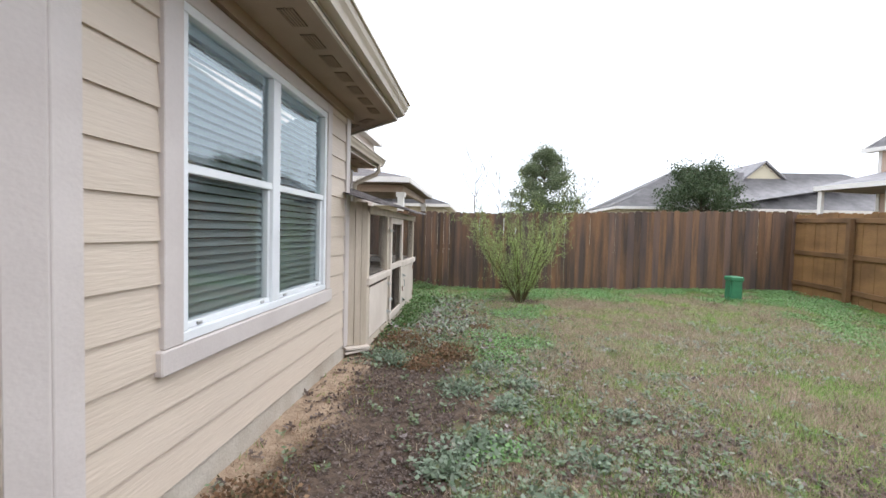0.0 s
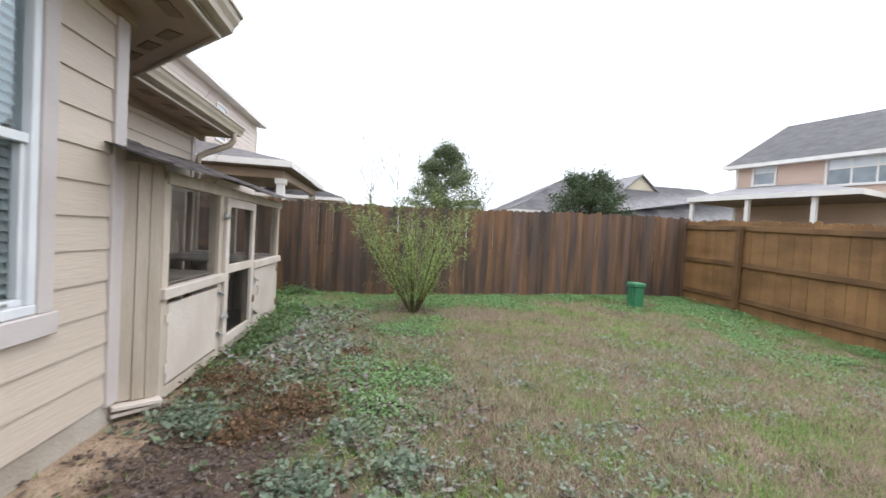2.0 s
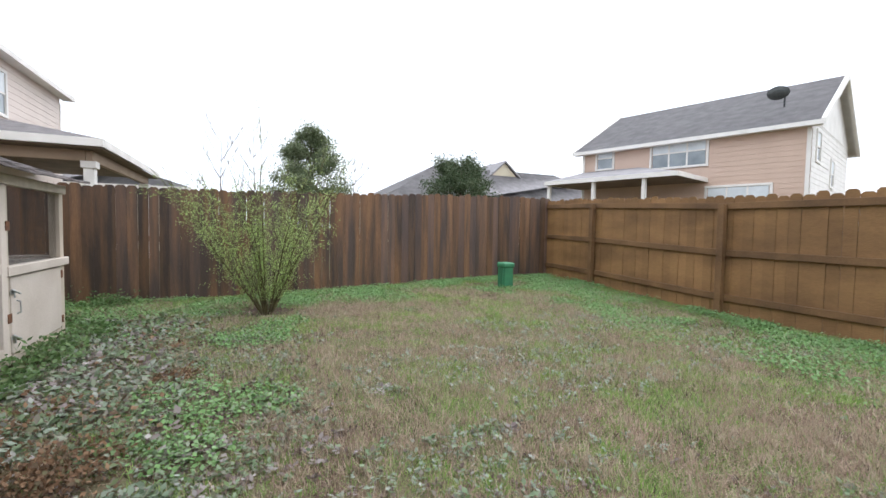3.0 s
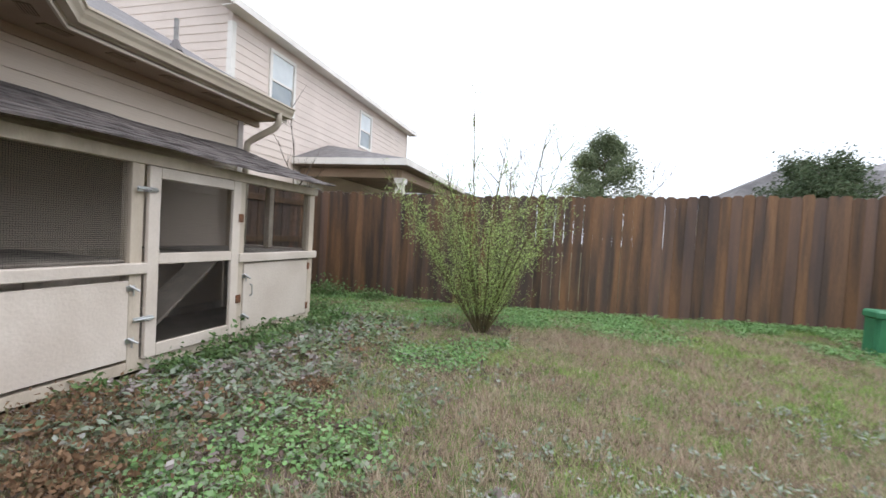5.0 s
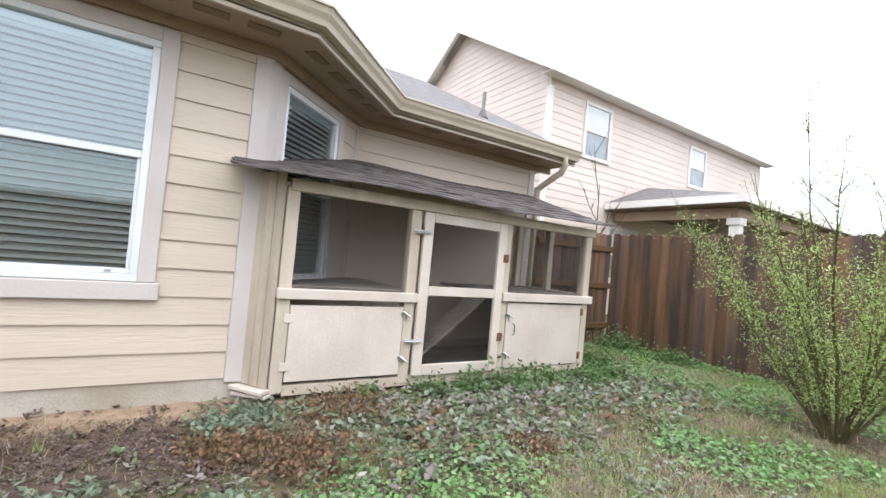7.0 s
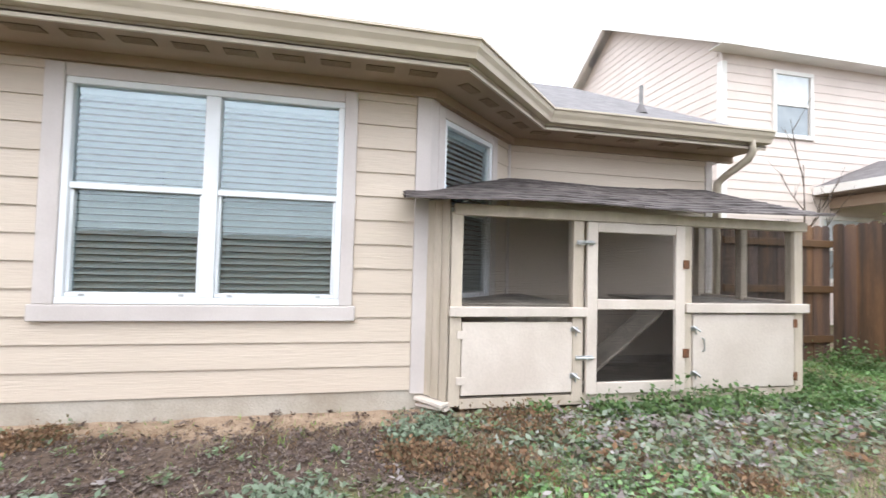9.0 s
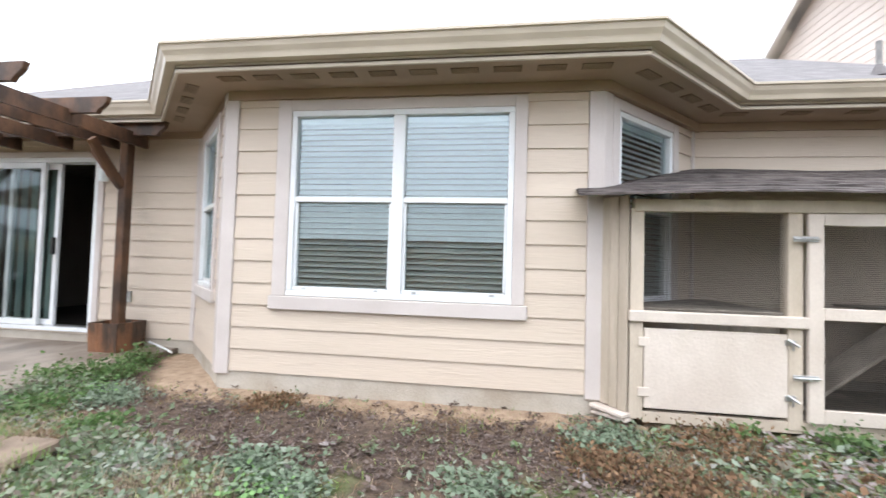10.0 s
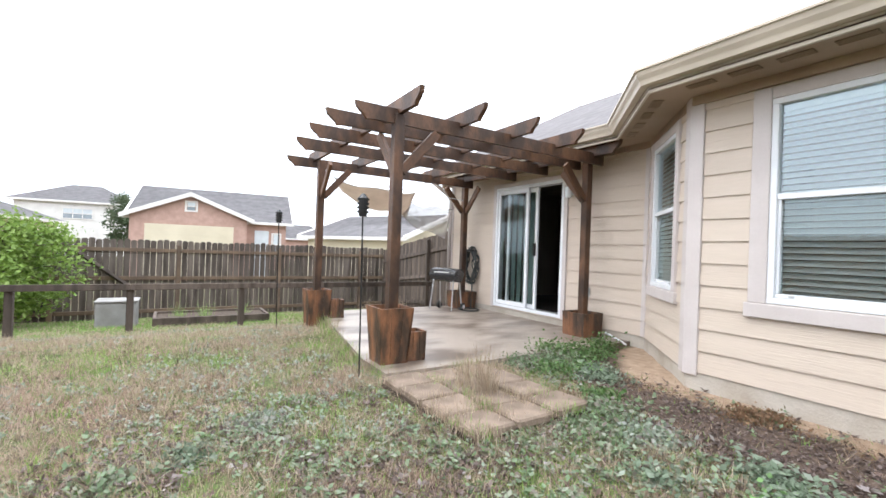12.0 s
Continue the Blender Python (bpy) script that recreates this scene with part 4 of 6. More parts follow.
# charcoal grill
gr = thing("charcoal_grill", "small black barrel grill on a wheeled steel stand", "grill", pose(-1.60, -2.95, PT, 0, 0, 25))
bm = bmesh.new()
pr = [(0.17 * math.cos(a), 0.62 + 0.11 * math.sin(a)) for a in (math.pi * i / 12 for i in range(13))]
prism(bm, pr, -0.26, 0.26)
part("lid", bm, M_BLACK, gr)
bm = bmesh.new()
pr = [(0.165 * math.cos(a), 0.615 - 0.12 * math.sin(a)) for a in (math.pi * i / 12 for i in range(13))]
prism(bm, pr, -0.255, 0.255)
part("bowl", bm, M_BLACK, gr)
bm = bmesh.new()
cyl(bm, (0.17, -0.15, 0.66), (0.17, 0.15, 0.66), 0.012)
part("handle", bm, M_STEEL, gr)
for sx, sy in ((-1, -1), (-1, 1), (1, -1), (1, 1)):
    bm = bmesh.new()
    cyl(bm, (sx * 0.10, sy * 0.20, 0.53), (sx * 0.17, sy * 0.22, 0.02), 0.011)
    part("leg", bm, M_STEEL, gr)
for sy in (-1, 1):
    bm = bmesh.new()
    cyl(bm, (-0.17, sy * 0.225, 0.065), (-0.17, sy * 0.26, 0.065), 0.065, seg=18)
    w_ = part("wheel", bm, M_RUBBER, gr)
    bm = bmesh.new()
    cyl(bm, (-0.17, sy * 0.225 + (0.036 if sy > 0 else -0.036), 0.065), (-0.17, sy * 0.225 + sy * 0.042, 0.065), 0.04, seg=14)
    part("hub", bm, M_VINYL, w_)

# garden hose on its hanger
hose = thing("garden_hose", "coiled dark green-grey garden hose hung on the wall", "hose", m_e)
bm = bmesh.new()
hx, hz = 3.47, 0.95
pts = []
for i in range(260):
    a = 2 * math.pi * i / 26
    r = 0.22 + 0.05 * math.sin(i * 0.37)
    pts.append((hx + r * 0.75 * math.cos(a) + 0.03 * math.sin(i * 0.7), 0.09 + 0.045 * math.sin(i * 0.9), hz - 0.12 + (0.30 + 0.05 * math.sin(i * 0.21)) * math.sin(a)))
tube(bm, pts, 0.011, 6)
M_HOSE = material("hose_rubber", (0.045, 0.05, 0.05), (0.07, 0.075, 0.07), 10, 0.5, 0.05, 40)
part("coil", bm, M_HOSE, hose, smooth=True)
bm = bmesh.new()
pts = [(hx - 0.1, 0.12, hz - 0.3), (hx - 0.15, 0.15, 0.3), (hx - 0.2, 0.2, PT + 0.012)]
pts += [(hx - 0.35 + 0.2 * math.cos(a), 0.35 + 0.17 * math.sin(a), PT + 0.012) for a in (0.2 * i for i in range(2, 40))]
tube(bm, pts, 0.011, 6)
part("loose_end", bm, M_HOSE, hose, smooth=True)
part_box("hanger", hose, M_BLACK, hx - 0.10, hx + 0.10, 0.024, 0.15, hz + 0.13, hz + 0.17, 0.006)

# a loose brace board leaning across the end fence
br_ = thing("brace_board", "weathered diagonal brace board across the end fence", "board")
bm = bmesh.new()
cyl(bm, (4.30, -9.30, 0.78), (3.30, -9.30, -0.04), 0.05, seg=4)
part("board", bm, M_FENCE_GREY, br_)

# corner downpipe, pale
dp2 = thing("downpipe", "pale metal downpipe at the house corner by the patio", "downpipe")
bm = bmesh.new()
tube(bm, [(-1.85, -3.98, 2.52), (-1.87, -3.98, 2.42), (-2.24, -3.98, 2.2), (-2.30, -3.98, 2.1), (-2.30, -3.98, 0.0)], 0.04, 10)
part("pipe", bm, M_TRIM, dp2, smooth=True)

# sun shade sail tied under the pergola's far side
M_SAIL = material("tan_shade_cloth", (0.62, 0.53, 0.45), (0.52, 0.44, 0.37), 4, 0.85, 0.2, 200)
sail = thing("shade_sail", "sagging tan shade cloth tied below the pergola", "sail")


def sagging(name, a, b, c, d_, sag, mat, n=14):
    a, b, c, d_ = (Vector(v) for v in (a, b, c, d_))
    bm = bmesh.new()
    g = [[bm.verts.new((a.lerp(b, u)).lerp(d_.lerp(c, u), v) - Vector((0, 0, sag * math.sin(math.pi * u) * (0.4 + 0.6 * math.sin(math.pi * v)) + 0.03 * math.sin(9 * u + 5 * v)))) for u in (i / n for i in range(n + 1))] for v in (j / n for j in range(n + 1))]
    for j in range(n):
        for i in range(n):
            bm.faces.new((g[j][i], g[j][i + 1], g[j + 1][i + 1], g[j + 1][i]))
    bmesh.ops.solidify(bm, geom=bm.faces[:], thickness=0.003)
    return part(name, bm, mat, sail, smooth=True)


sagging("cloth", (0.35, -3.25, 2.16), (-1.15, -3.35, 2.10), (-1.5, -4.35, 1.75), (-0.2, -4.55, 2.10), 0.20, M_SAIL)
M_NET = screen_cloth("white_netting", 0.6, (0.50, 0.48, 0.47))
sagging("net_fold", (-1.2, -3.6, 1.95), (-2.25, -3.8, 1.95), (-2.2, -4.0, 1.35), (-1.3, -4.2, 1.70), 0.15, M_NET)
bm = bmesh.new()
for p_, q_ in (((0.62, -2.95, 2.12), (-2.1, -3.2, 2.02)), ((-0.2, -4.55, 2.10), (0.60, -2.95, 2.16)), ((-1.5, -4.35, 1.75), (-2.28, -3.98, 1.5)), ((-1.25, -4.15, 1.72), (-2.26, -3.98, 2.0))):
    cyl(bm, p_, q_, 0.007, seg=6)
part("cord", bm, M_VINYL, sail, "pale cord")


# bird feeder poles
def feeder(x, y, z, h, label):
    f = thing("bird_feeder_pole", label, "bird feeder", pose(x, y, z), group="feeder poles")
    bm = bmesh.new()
    cyl(bm, (0, 0, -0.05), (0.02, 0, h), 0.007, seg=8)
    part("pole", bm, M_BLACK, f)
    bm = bmesh.new()
    cyl(bm, (0.02, 0, h - 0.02), (0.02, 0, h + 0.13), 0.035, 0.04, 14)
    part("tube", bm, M_BLACK, f)
    for i in range(4):
        bm = bmesh.new()
        cyl(bm, (0.02, 0, h + 0.01 + i * 0.035), (0.02, 0, h + 0.025 + i * 0.035), 0.05, 0.052, 14)
        part("ring", bm, M_BLACK, f)
    bm = bmesh.new()
    cyl(bm, (0.02, 0, h + 0.13), (0.02, 0, h + 0.17), 0.045, 0.012, 14)
    part("cap", bm, M_BLACK, f)


feeder(1.10, -0.06, 0.0, 1.36, "slim black bird feeder pole in the lawn")
feeder(1.13, -3.25, ground_z(1.13, -3.25), 1.58, "slim black feeder pole near the rail fence")

# low rail fence across the yard's end
lf = thing("low_rail_fence", "low dark wooden rail fence with single top rail", "fence")
LY = -4.65


def lz(x):
    return ground_z(x, LY)


for x in (6.0, 4.28, 2.96, 1.43, 0.05, -1.3):
    part_box("post", lf, M_FENCE_GREY, x - 0.045, x + 0.045, LY - 0.045, LY + 0.045, lz(x) - 0.3, lz(x) + 0.70)
for a, b in ((6.4, 2.96), (2.96, 0.05), (0.05, -2.3)):
    bm = bmesh.new()
    box(bm, b, a, LY + 0.046, LY + 0.085, lz(a) + 0.64, lz(a) + 0.73, 0.004)
    part("rail", bm, M_FENCE_GREY, lf)

bed = thing("raised_bed", "weathered timber raised garden bed with weeds", "garden bed", pose(1.75, -6.0, ground_z(1.7, -6.0)))
for a in ((-0.95, 0.95, 0.40, 0.45), (-0.95, 0.95, -0.45, -0.40)):
    part_box("side_board", bed, M_FENCE_GREY, *a, -0.05, 0.20)
for a in ((-0.95, -0.90, -0.399, 0.399), (0.90, 0.95, -0.399, 0.399)):
    part_box("end_board", bed, M_FENCE_GREY, *a, -0.05, 0.20)
part_box("soil", bed, M_SOIL, -0.9, 0.9, -0.4, 0.4, -0.1, 0.16)
M_BLOCK = material("grey_concrete_block", (0.31, 0.30, 0.285), (0.24, 0.23, 0.215), 5, 0.9, 0.5, 70, grain=0.12)
blk = thing("concrete_box", "pale grey concrete utility box on the grass", "box", pose(3.25, -6.4, ground_z(3.2, -6.4)))
part_box("body", blk, M_BLOCK, -0.30, 0.30, -0.25, 0.25, -0.1, 0.46, 0.015)
part_box("lid", blk, M_BLOCK, -0.32, 0.32, -0.27, 0.27, 0.462, 0.50, 0.012)

gx, gy = 4.98, 8.80
gb = thing("utility_pedestal", "green plastic utility pedestal in the lawn corner", "utility box", pose(gx, gy, ground_z(gx, gy)))
bm = bmesh.new()
prism(bm, [(-0.12, -0.1), (0.12, -0.1), (0.11, 0.40), (-0.11, 0.40)], -0.11, 0.11)
bmesh.ops.bevel(bm, geom=bm.edges[:], offset=0.03, segments=3, affect="EDGES")
part("body", bm, M_GREEN, gb)
bm = bmesh.new()
box(bm, -0.125, 0.125, -0.125, 0.125, 0.37, 0.46, 0.02)
part("cap", bm, M_GREEN, gb)

# ---- neighbouring houses ----
M_N1 = material("pinkish_lap_siding", (0.68, 0.585, 0.525), (0.62, 0.53, 0.475), 1.0, 0.6, 0.2, 20, grain=0.04)
M_N2 = material("salmon_lap_siding", (0.57, 0.42, 0.335), (0.52, 0.38, 0.30), 1.0, 0.6, 0.2, 20, grain=0.04)
M_CREAM = material("cream_siding", (0.66, 0.59, 0.44), (0.6, 0.53, 0.39), 1.0, 0.6, 0.2, 20, grain=0.04)
M_WHITEPAINT = material("white_paint", (0.78, 0.75, 0.71), (0.70, 0.67, 0.63), 2.0, 0.5, 0.1, 40)
M_ROOF2 = material("grey_shingle_roof", (0.29, 0.275, 0.28), (0.22, 0.21, 0.215), 2.5, 0.9, 0.5, 20, grain=0.25)
M_BRICK = material("pink_brick", (0.50, 0.33, 0.27), (0.42, 0.27, 0.22), 3.0, 0.85, 0.5, 12, grain=0.2)
M_FARGLASS = material("far_window_glass", (0.30, 0.34, 0.36), (0.2, 0.23, 0.25), 1.5, 0.08, 0, spec=0.8)
M_FARBLIND = material("far_window_blind", (0.66, 0.70, 0.72), (0.58, 0.62, 0.64), 3, 0.3, 0.1, 30)


def lap_face(parent, x0, x1, z0, z1, y, mat, reveal=0.19, gable=None, m=None, holes=()):
    """Lap boards over one face, in one mesh; gable: (apex x, apex z) for the boards above z1."""
    bm = bmesh.new()
    z = z0
    top = gable[1] if gable else z1
    while z < top - 0.02:
        zt = min(z + reveal, top)
        a, b, c, d_ = x0, x1, x0, x1
        if gable and zt > z1:
            f0, f1 = max(0, (z - z1) / (gable[1] - z1)), min(1, (zt - z1) / (gable[1] - z1))
            a, b = x0 + (gable[0] - x0) * f0, x1 + (gable[0] - x1) * f0
            c, d_ = x0 + (gable[0] - x0) * f1, x1 + (gable[0] - x1) * f1
        for p_, q_ in (cut_spans(a, b, [(h[0], h[1]) for h in holes if h[2] < zt - 0.09 and h[3] > z + 0.09]) if not gable else [(a, b)]):
            e0, e1 = (p_, q_) if not gable else (c, d_)
            vs = [bm.verts.new(v) for v in ((p_, y + 0.02, z), (q_, y + 0.02, z), (e1, y + 0.009, zt), (e0, y + 0.009, zt), (p_, y + 0.002, z), (q_, y + 0.002, z))]
            bm.faces.new(vs[:4])
            bm.faces.new((vs[4], vs[5], vs[1], vs[0]))
        z = zt
    bmesh.ops.recalc_face_normals(bm, faces=bm.faces[:])
    for f in bm.faces:
        if f.normal.y < -0.1:
            f.normal_flip()
    return part("siding", bm, mat, parent, m=m)


def far_window(parent, x0, x1, z0, z1, units=1, y=0.03, m=None, trim=0.09):
    w = part_box("window", parent, M_WHITEPAINT, x0 - trim, x1 + trim, y - 0.02, y + 0.03, z1, z1 + trim, m=m)
    for a, b, c, d_ in ((x0 - trim, x1 + trim, z0 - trim, z0), (x0 - trim, x0, z0 + 0.001, z1 - 0.001), (x1, x1 + trim, z0 + 0.001, z1 - 0.001)):
        part_box("frame", w, M_WHITEPAINT, a, b, y - 0.02, y + 0.03, c, d_)
    u = (x1 - x0) / units
    zm = (z0 + z1) / 2
    for i in range(units):
        a, b = x0 + i * u + 0.03, x0 + (i + 1) * u - 0.03
        part_box("upper_pane", w, M_FARBLIND, a, b, y - 0.015, y, zm + 0.03, z1 - 0.003, 0)
        part_box("lower_pane", w, M_FARGLASS, a, b, y - 0.025, y - 0.01, z0 + 0.003, zm - 0.03, 0)
        part_box("sash_rail", w, M_WHITEPAINT, a, b, y - 0.02, y + 0.015, zm - 0.028, zm + 0.028)
        if i:
            part_box("mullion", w, M_WHITEPAINT, x0 + i * u - 0.029, x0 + i * u + 0.029, y - 0.02, y + 0.02, z0 + 0.002, z1 - 0.002)
    return w


def gable_roof(parent, x0, x1, y0, y1, eave, ridge, ov=0.4, mat=M_ROOF2, hip=(0, 0), th=0.14):
    """Roof with its ridge along x over a box; hip: how far each end slopes in."""
    ym = (y0 + y1) / 2
    sl = (ridge - eave) / (abs(y1 - y0) / 2)
    ez = eave - sl * ov
    a, b, c, d_ = x0 - ov, x1 + ov, min(y0, y1) - ov, max(y0, y1) + ov
    def shell(dz, name, mt):
        bm = bmesh.new()
        lowr = [bm.verts.new((p_[0], p_[1], ez + dz)) for p_ in ((a, c), (b, c), (b, d_), (a, d_))]
        r0, r1 = bm.verts.new((a + hip[0], ym, ridge + dz)), bm.verts.new((b - hip[1], ym, ridge + dz))
        bm.faces.new((lowr[0], lowr[1], r1, r0))
        bm.faces.new((lowr[2], lowr[3], r0, r1))
        if hip[0]:
            bm.faces.new((lowr[3], lowr[0], r0))
        if hip[1]:
            bm.faces.new((lowr[1], lowr[2], r1))
        bmesh.ops.solidify(bm, geom=bm.faces[:], thickness=0.05)
        bmesh.ops.recalc_face_normals(bm, faces=bm.faces[:])
        return part(name, bm, mt, parent)
    shell(0.02, "roof", mat)
    shell(-0.045, "roof_soffit", M_WHITEPAINT)
    for p_, q_ in (((a, c), (b, c)), ((a, d_), (b, d_))):
        part_box("fascia", parent, M_WHITEPAINT, p_[0], q_[0], p_[1] - 0.02, p_[1] + 0.02, ez - th, ez + 0.015, 0)
    part_box("eave_soffit", parent, M_WHITEPAINT, a + 0.03, b - 0.03, d_ - ov, d_ - 0.021, ez - th + 0.01, ez - th + 0.03, 0)
    for x, hp in ((a, hip[0]), (b, hip[1])):
        if hp:
            part_box("fascia", parent, M_WHITEPAINT, x - 0.02, x + 0.02, c + 0.021, d_ - 0.021, ez - th, ez + 0.015, 0)
        else:
            for yy in (c, d_):
                bm = bmesh.new()
                p0_, p1_ = Vector((x, yy, ez)), Vector((x, ym, ridge))
                vs = [bm.verts.new(v) for v in (p0_ + Vector((-0.06, 0, 0.06)), p1_ + Vector((-0.06, 0, 0.06)), p1_ + Vector((-0.06, 0, -th)), p0_ + Vector((-0.06, 0, -th)),
                                               p0_ + Vector((0.06, 0, 0.06)), p1_ + Vector((0.06, 0, 0.06)), p1_ + Vector((0.06, 0, -th)), p0_ + Vector((0.06, 0, -th)))]
                for f in ((0, 1, 2, 3), (7, 6, 5, 4), (0, 4, 5, 1), (1, 5, 6, 2), (2, 6, 7, 3), (3, 7, 4, 0)):
                    bm.faces.new([vs[i] for i in f])
                bmesh.ops.recalc_face_normals(bm, faces=bm.faces[:])
                part("barge_board", bm, M_WHITEPAINT, parent)


# two-storey house to the north: long wall faces east, gable faces south
n1 = thing("neighbour_house", "two-storey pinkish lap-sided house with grey gable roof", "house", along((-5.6, 22.6), (-5.6, 11.3))[0])
L1, DP = 11.3, 7.8
part_box("wall", n1, M_N1, 0, L1, -DP, 0, -0.3, 5.9, 0)
wins = [(L1 - 2.25, L1 - 1.35, 4.12, 5.42), (L1 - 7.2, L1 - 6.35, 4.2, 5.35), (L1 - 3.9, L1 - 2.6, 1.0, 2.3)]
lap_face(n1, 0.1, L1 - 0.1, 0, 5.78, 0, M_N1, holes=[(w[0] - 0.09, w[1] + 0.09, w[2] - 0.09, w[3] + 0.09) for w in wins])
lap_face(n1, -DP + 0.1, -0.1, 0, 6.0, 0, M_N1, gable=(-DP / 2, 8.37), m=Matrix.Translation((L1, 0, 0)) @ Matrix.Rotation(radians(-90), 4, "Z") @ Matrix.Scale(-1, 4, (1, 0, 0)))
bm = bmesh.new()
prism(bm, [(-DP, 5.95), (0, 5.95), (-DP / 2, 8.34)], 0.001, 0.02, m=Matrix.Translation((L1, 0, 0)) @ Matrix.Rotation(radians(90), 4, "Z"))
part("gable_end", bm, M_N1, n1)
for a, b, c, d_ in ((L1 - 0.1, L1 + 0.03, -0.1, 0.035), (0, 0.1, 0.0, 0.035)):
    part_box("corner_board", n1, M_WHITEPAINT, a, b, c, d_, 0, 5.55)
for w in wins:
    far_window(n1, *w)
gable_roof(n1, 0, L1, -DP, 0, 6.07, 8.42, 0.35)
# its covered patio
part_box("patio_beam", n1, M_SOFFIT, L1 - 8.8, L1 - 2.75, 3.0, 3.12, 2.55, 2.78)
part_box("patio_beam", n1, M_SOFFIT, L1 - 2.87, L1 - 2.75, 0.04, 2.99, 2.55, 2.78)
for x in (L1 - 2.85, L1 - 8.6):
    part_box("patio_post", n1, M_WHITEPAINT, x - 0.1, x + 0.1, 2.95, 3.15, 0, 2.55)
    part_box("post_cap", n1, M_WHITEPAINT, x - 0.14, x + 0.14, 2.91, 3.19, 2.40, 2.55)
bm = bmesh.new()
q = [(L1 - 9.2, 0.03, 3.72), (L1 - 4.2, 0.03, 3.72), (L1 - 2.35, 0.03, 3.0), (L1 - 2.35, 3.4, 3.0), (L1 - 9.2, 3.4, 3.0)]
vs = [bm.verts.new(p_) for p_ in q]
bm.faces.new((vs[0], vs[4], vs[3], vs[1]))
bm.faces.new((vs[1], vs[3], vs[2]))
part("patio_roof", bm, M_SHINGLE, n1)
bm = bmesh.new()
box(bm, L1 - 9.2, L1 - 2.35, 3.38, 3.42, 2.83, 3.0)
box(bm, L1 - 2.37, L1 - 2.33, 0.03, 3.379, 2.83, 3.0)
part("patio_fascia", bm, M_WHITEPAINT, n1)
M_PORCH = material("brown_porch_timber", (0.20, 0.15, 0.11), (0.14, 0.10, 0.075), 2.0, 0.7, 0.2, 40, grain=0.1)
part_box("patio_ceiling", n1, M_PORCH, L1 - 9.18, L1 - 2.375, 0.03, 3.37, 2.80, 2.825)
# a low cream wing further on
n1b = thing("neighbour_house", "single-storey cream house seen past the covered patio", "house", along((-2.0, 36.0), (-2.0, 24.5))[0])
part_box("wall", n1b, M_CREAM, 0, 11.5, -9, 0, -0.3, 2.9, 0)
lap_face(n1b, 0, 11.5, 0, 2.9, 0, M_CREAM)
gable_roof(n1b, 0, 11.5, -9, 0, 2.95, 4.5, 0.4, hip=(3, 3))

# two-storey salmon house to the east
e0, e1 = Vector((15.9, 18.75)), Vector((18.3, 10.35))
h2 = thing("neighbour_house", "two-storey salmon lap-sided house with grey roof", "house", along(tuple(e1), tuple(e0))[0])
L2 = (e1 - e0).length
h2.matrix_world = along(tuple(e0), tuple(e1))[0]
sgn = 1 if (h2.matrix_world.to_3x3() @ Vector((0, 1, 0))).x < 0 else -1
h2.matrix_world = (along(tuple(e1), tuple(e0))[0]) if sgn < 0 else h2.matrix_world
FL = sgn < 0


def hx_(s):
    """Distance from the house's far-left corner, whichever way its frame runs."""
    return L2 - s if FL else s


def span(a, b):
    return tuple(sorted((hx_(a), hx_(b))))


part_box("wall", h2, M_N2, 0, L2, -8.5, 0, -0.5, 5.2, 0)
hw = [(*span(0.78, 1.56), 4.2, 5.15, 1), (*span(3.37, 5.51), 3.99, 5.14, 3), (*span(5.6, 7.65), 1.9, 3.0, 3)]
lap_face(h2, 0.1, L2 - 0.1, 0, 5.2, 0, M_N2, holes=[(w[0] - 0.1, w[1] + 0.1, w[2] - 0.1, w[3] + 0.1) for w in hw])
for w in hw:
    far_window(h2, *w)
for x in (0.05, L2 - 0.05):
    part_box("corner_board", h2, M_WHITEPAINT, x - 0.06, x + 0.06, -0.02, 0.035, 0, 5.2)
ge = hx_(L2)
mg = Matrix.Translation((ge, 0, 0)) @ (Matrix.Rotation(radians(90), 4, "Z") if ge < 1 else Matrix.Rotation(radians(-90), 4, "Z") @ Matrix.Scale(-1, 4, (1, 0, 0)))
lap_face(h2, -8.4, -0.1, 0, 5.22, 0, M_WHITEPAINT, gable=(-4.25, 7.55), m=mg)
bm = bmesh.new()
prism(bm, [(-8.5, 5.2), (0, 5.2), (-4.25, 7.53)], -0.03, 0.03, m=Matrix.Translation((ge, 0, 0)) @ Matrix.Rotation(radians(90), 4, "Z"))
part("gable_end", bm, M_WHITEPAINT, h2)
for y, z in ((-1.2, 3.9), (-4.3, 3.2)):
    far_window(h2, y - 0.35, y + 0.35, z, z + 1.0, m=mg)
gable_roof(h2, 0, L2, -8.5, 0, 5.25, 7.6, 0.35)
ps = span(-0.1, 5.6)
pt_ = span(0.1, 2.8)
bm = bmesh.new()
vs = [bm.verts.new(p_) for p_ in ((pt_[0], 0.02, 4.1), (pt_[1], 0.02, 4.1), (ps[1], 3.0, 3.4), (ps[0], 3.0, 3.4), (ps[0], 0.02, 3.4), (ps[1], 0.02, 3.4))]
for f in ((0, 1, 2, 3), (0, 3, 4), (1, 5, 2)):
    bm.faces.new([vs[i] for i in f])
part("patio_roof", bm, M_ROOF2, h2)
bm = bmesh.new()
box(bm, ps[0], ps[1], 2.98, 3.02, 3.24, 3.41)
box(bm, ps[0] - 0.02, ps[0] + 0.02, 0.02, 2.979, 3.24, 3.41)
box(bm, ps[1] - 0.02, ps[1] + 0.02, 0.02, 2.979, 3.24, 3.41)
part("patio_fascia", bm, M_WHITEPAINT, h2)
part_box("patio_ceiling", h2, M_PORCH, ps[0] + 0.03, ps[1] - 0.03, 0.03, 2.97, 3.25, 3.28)
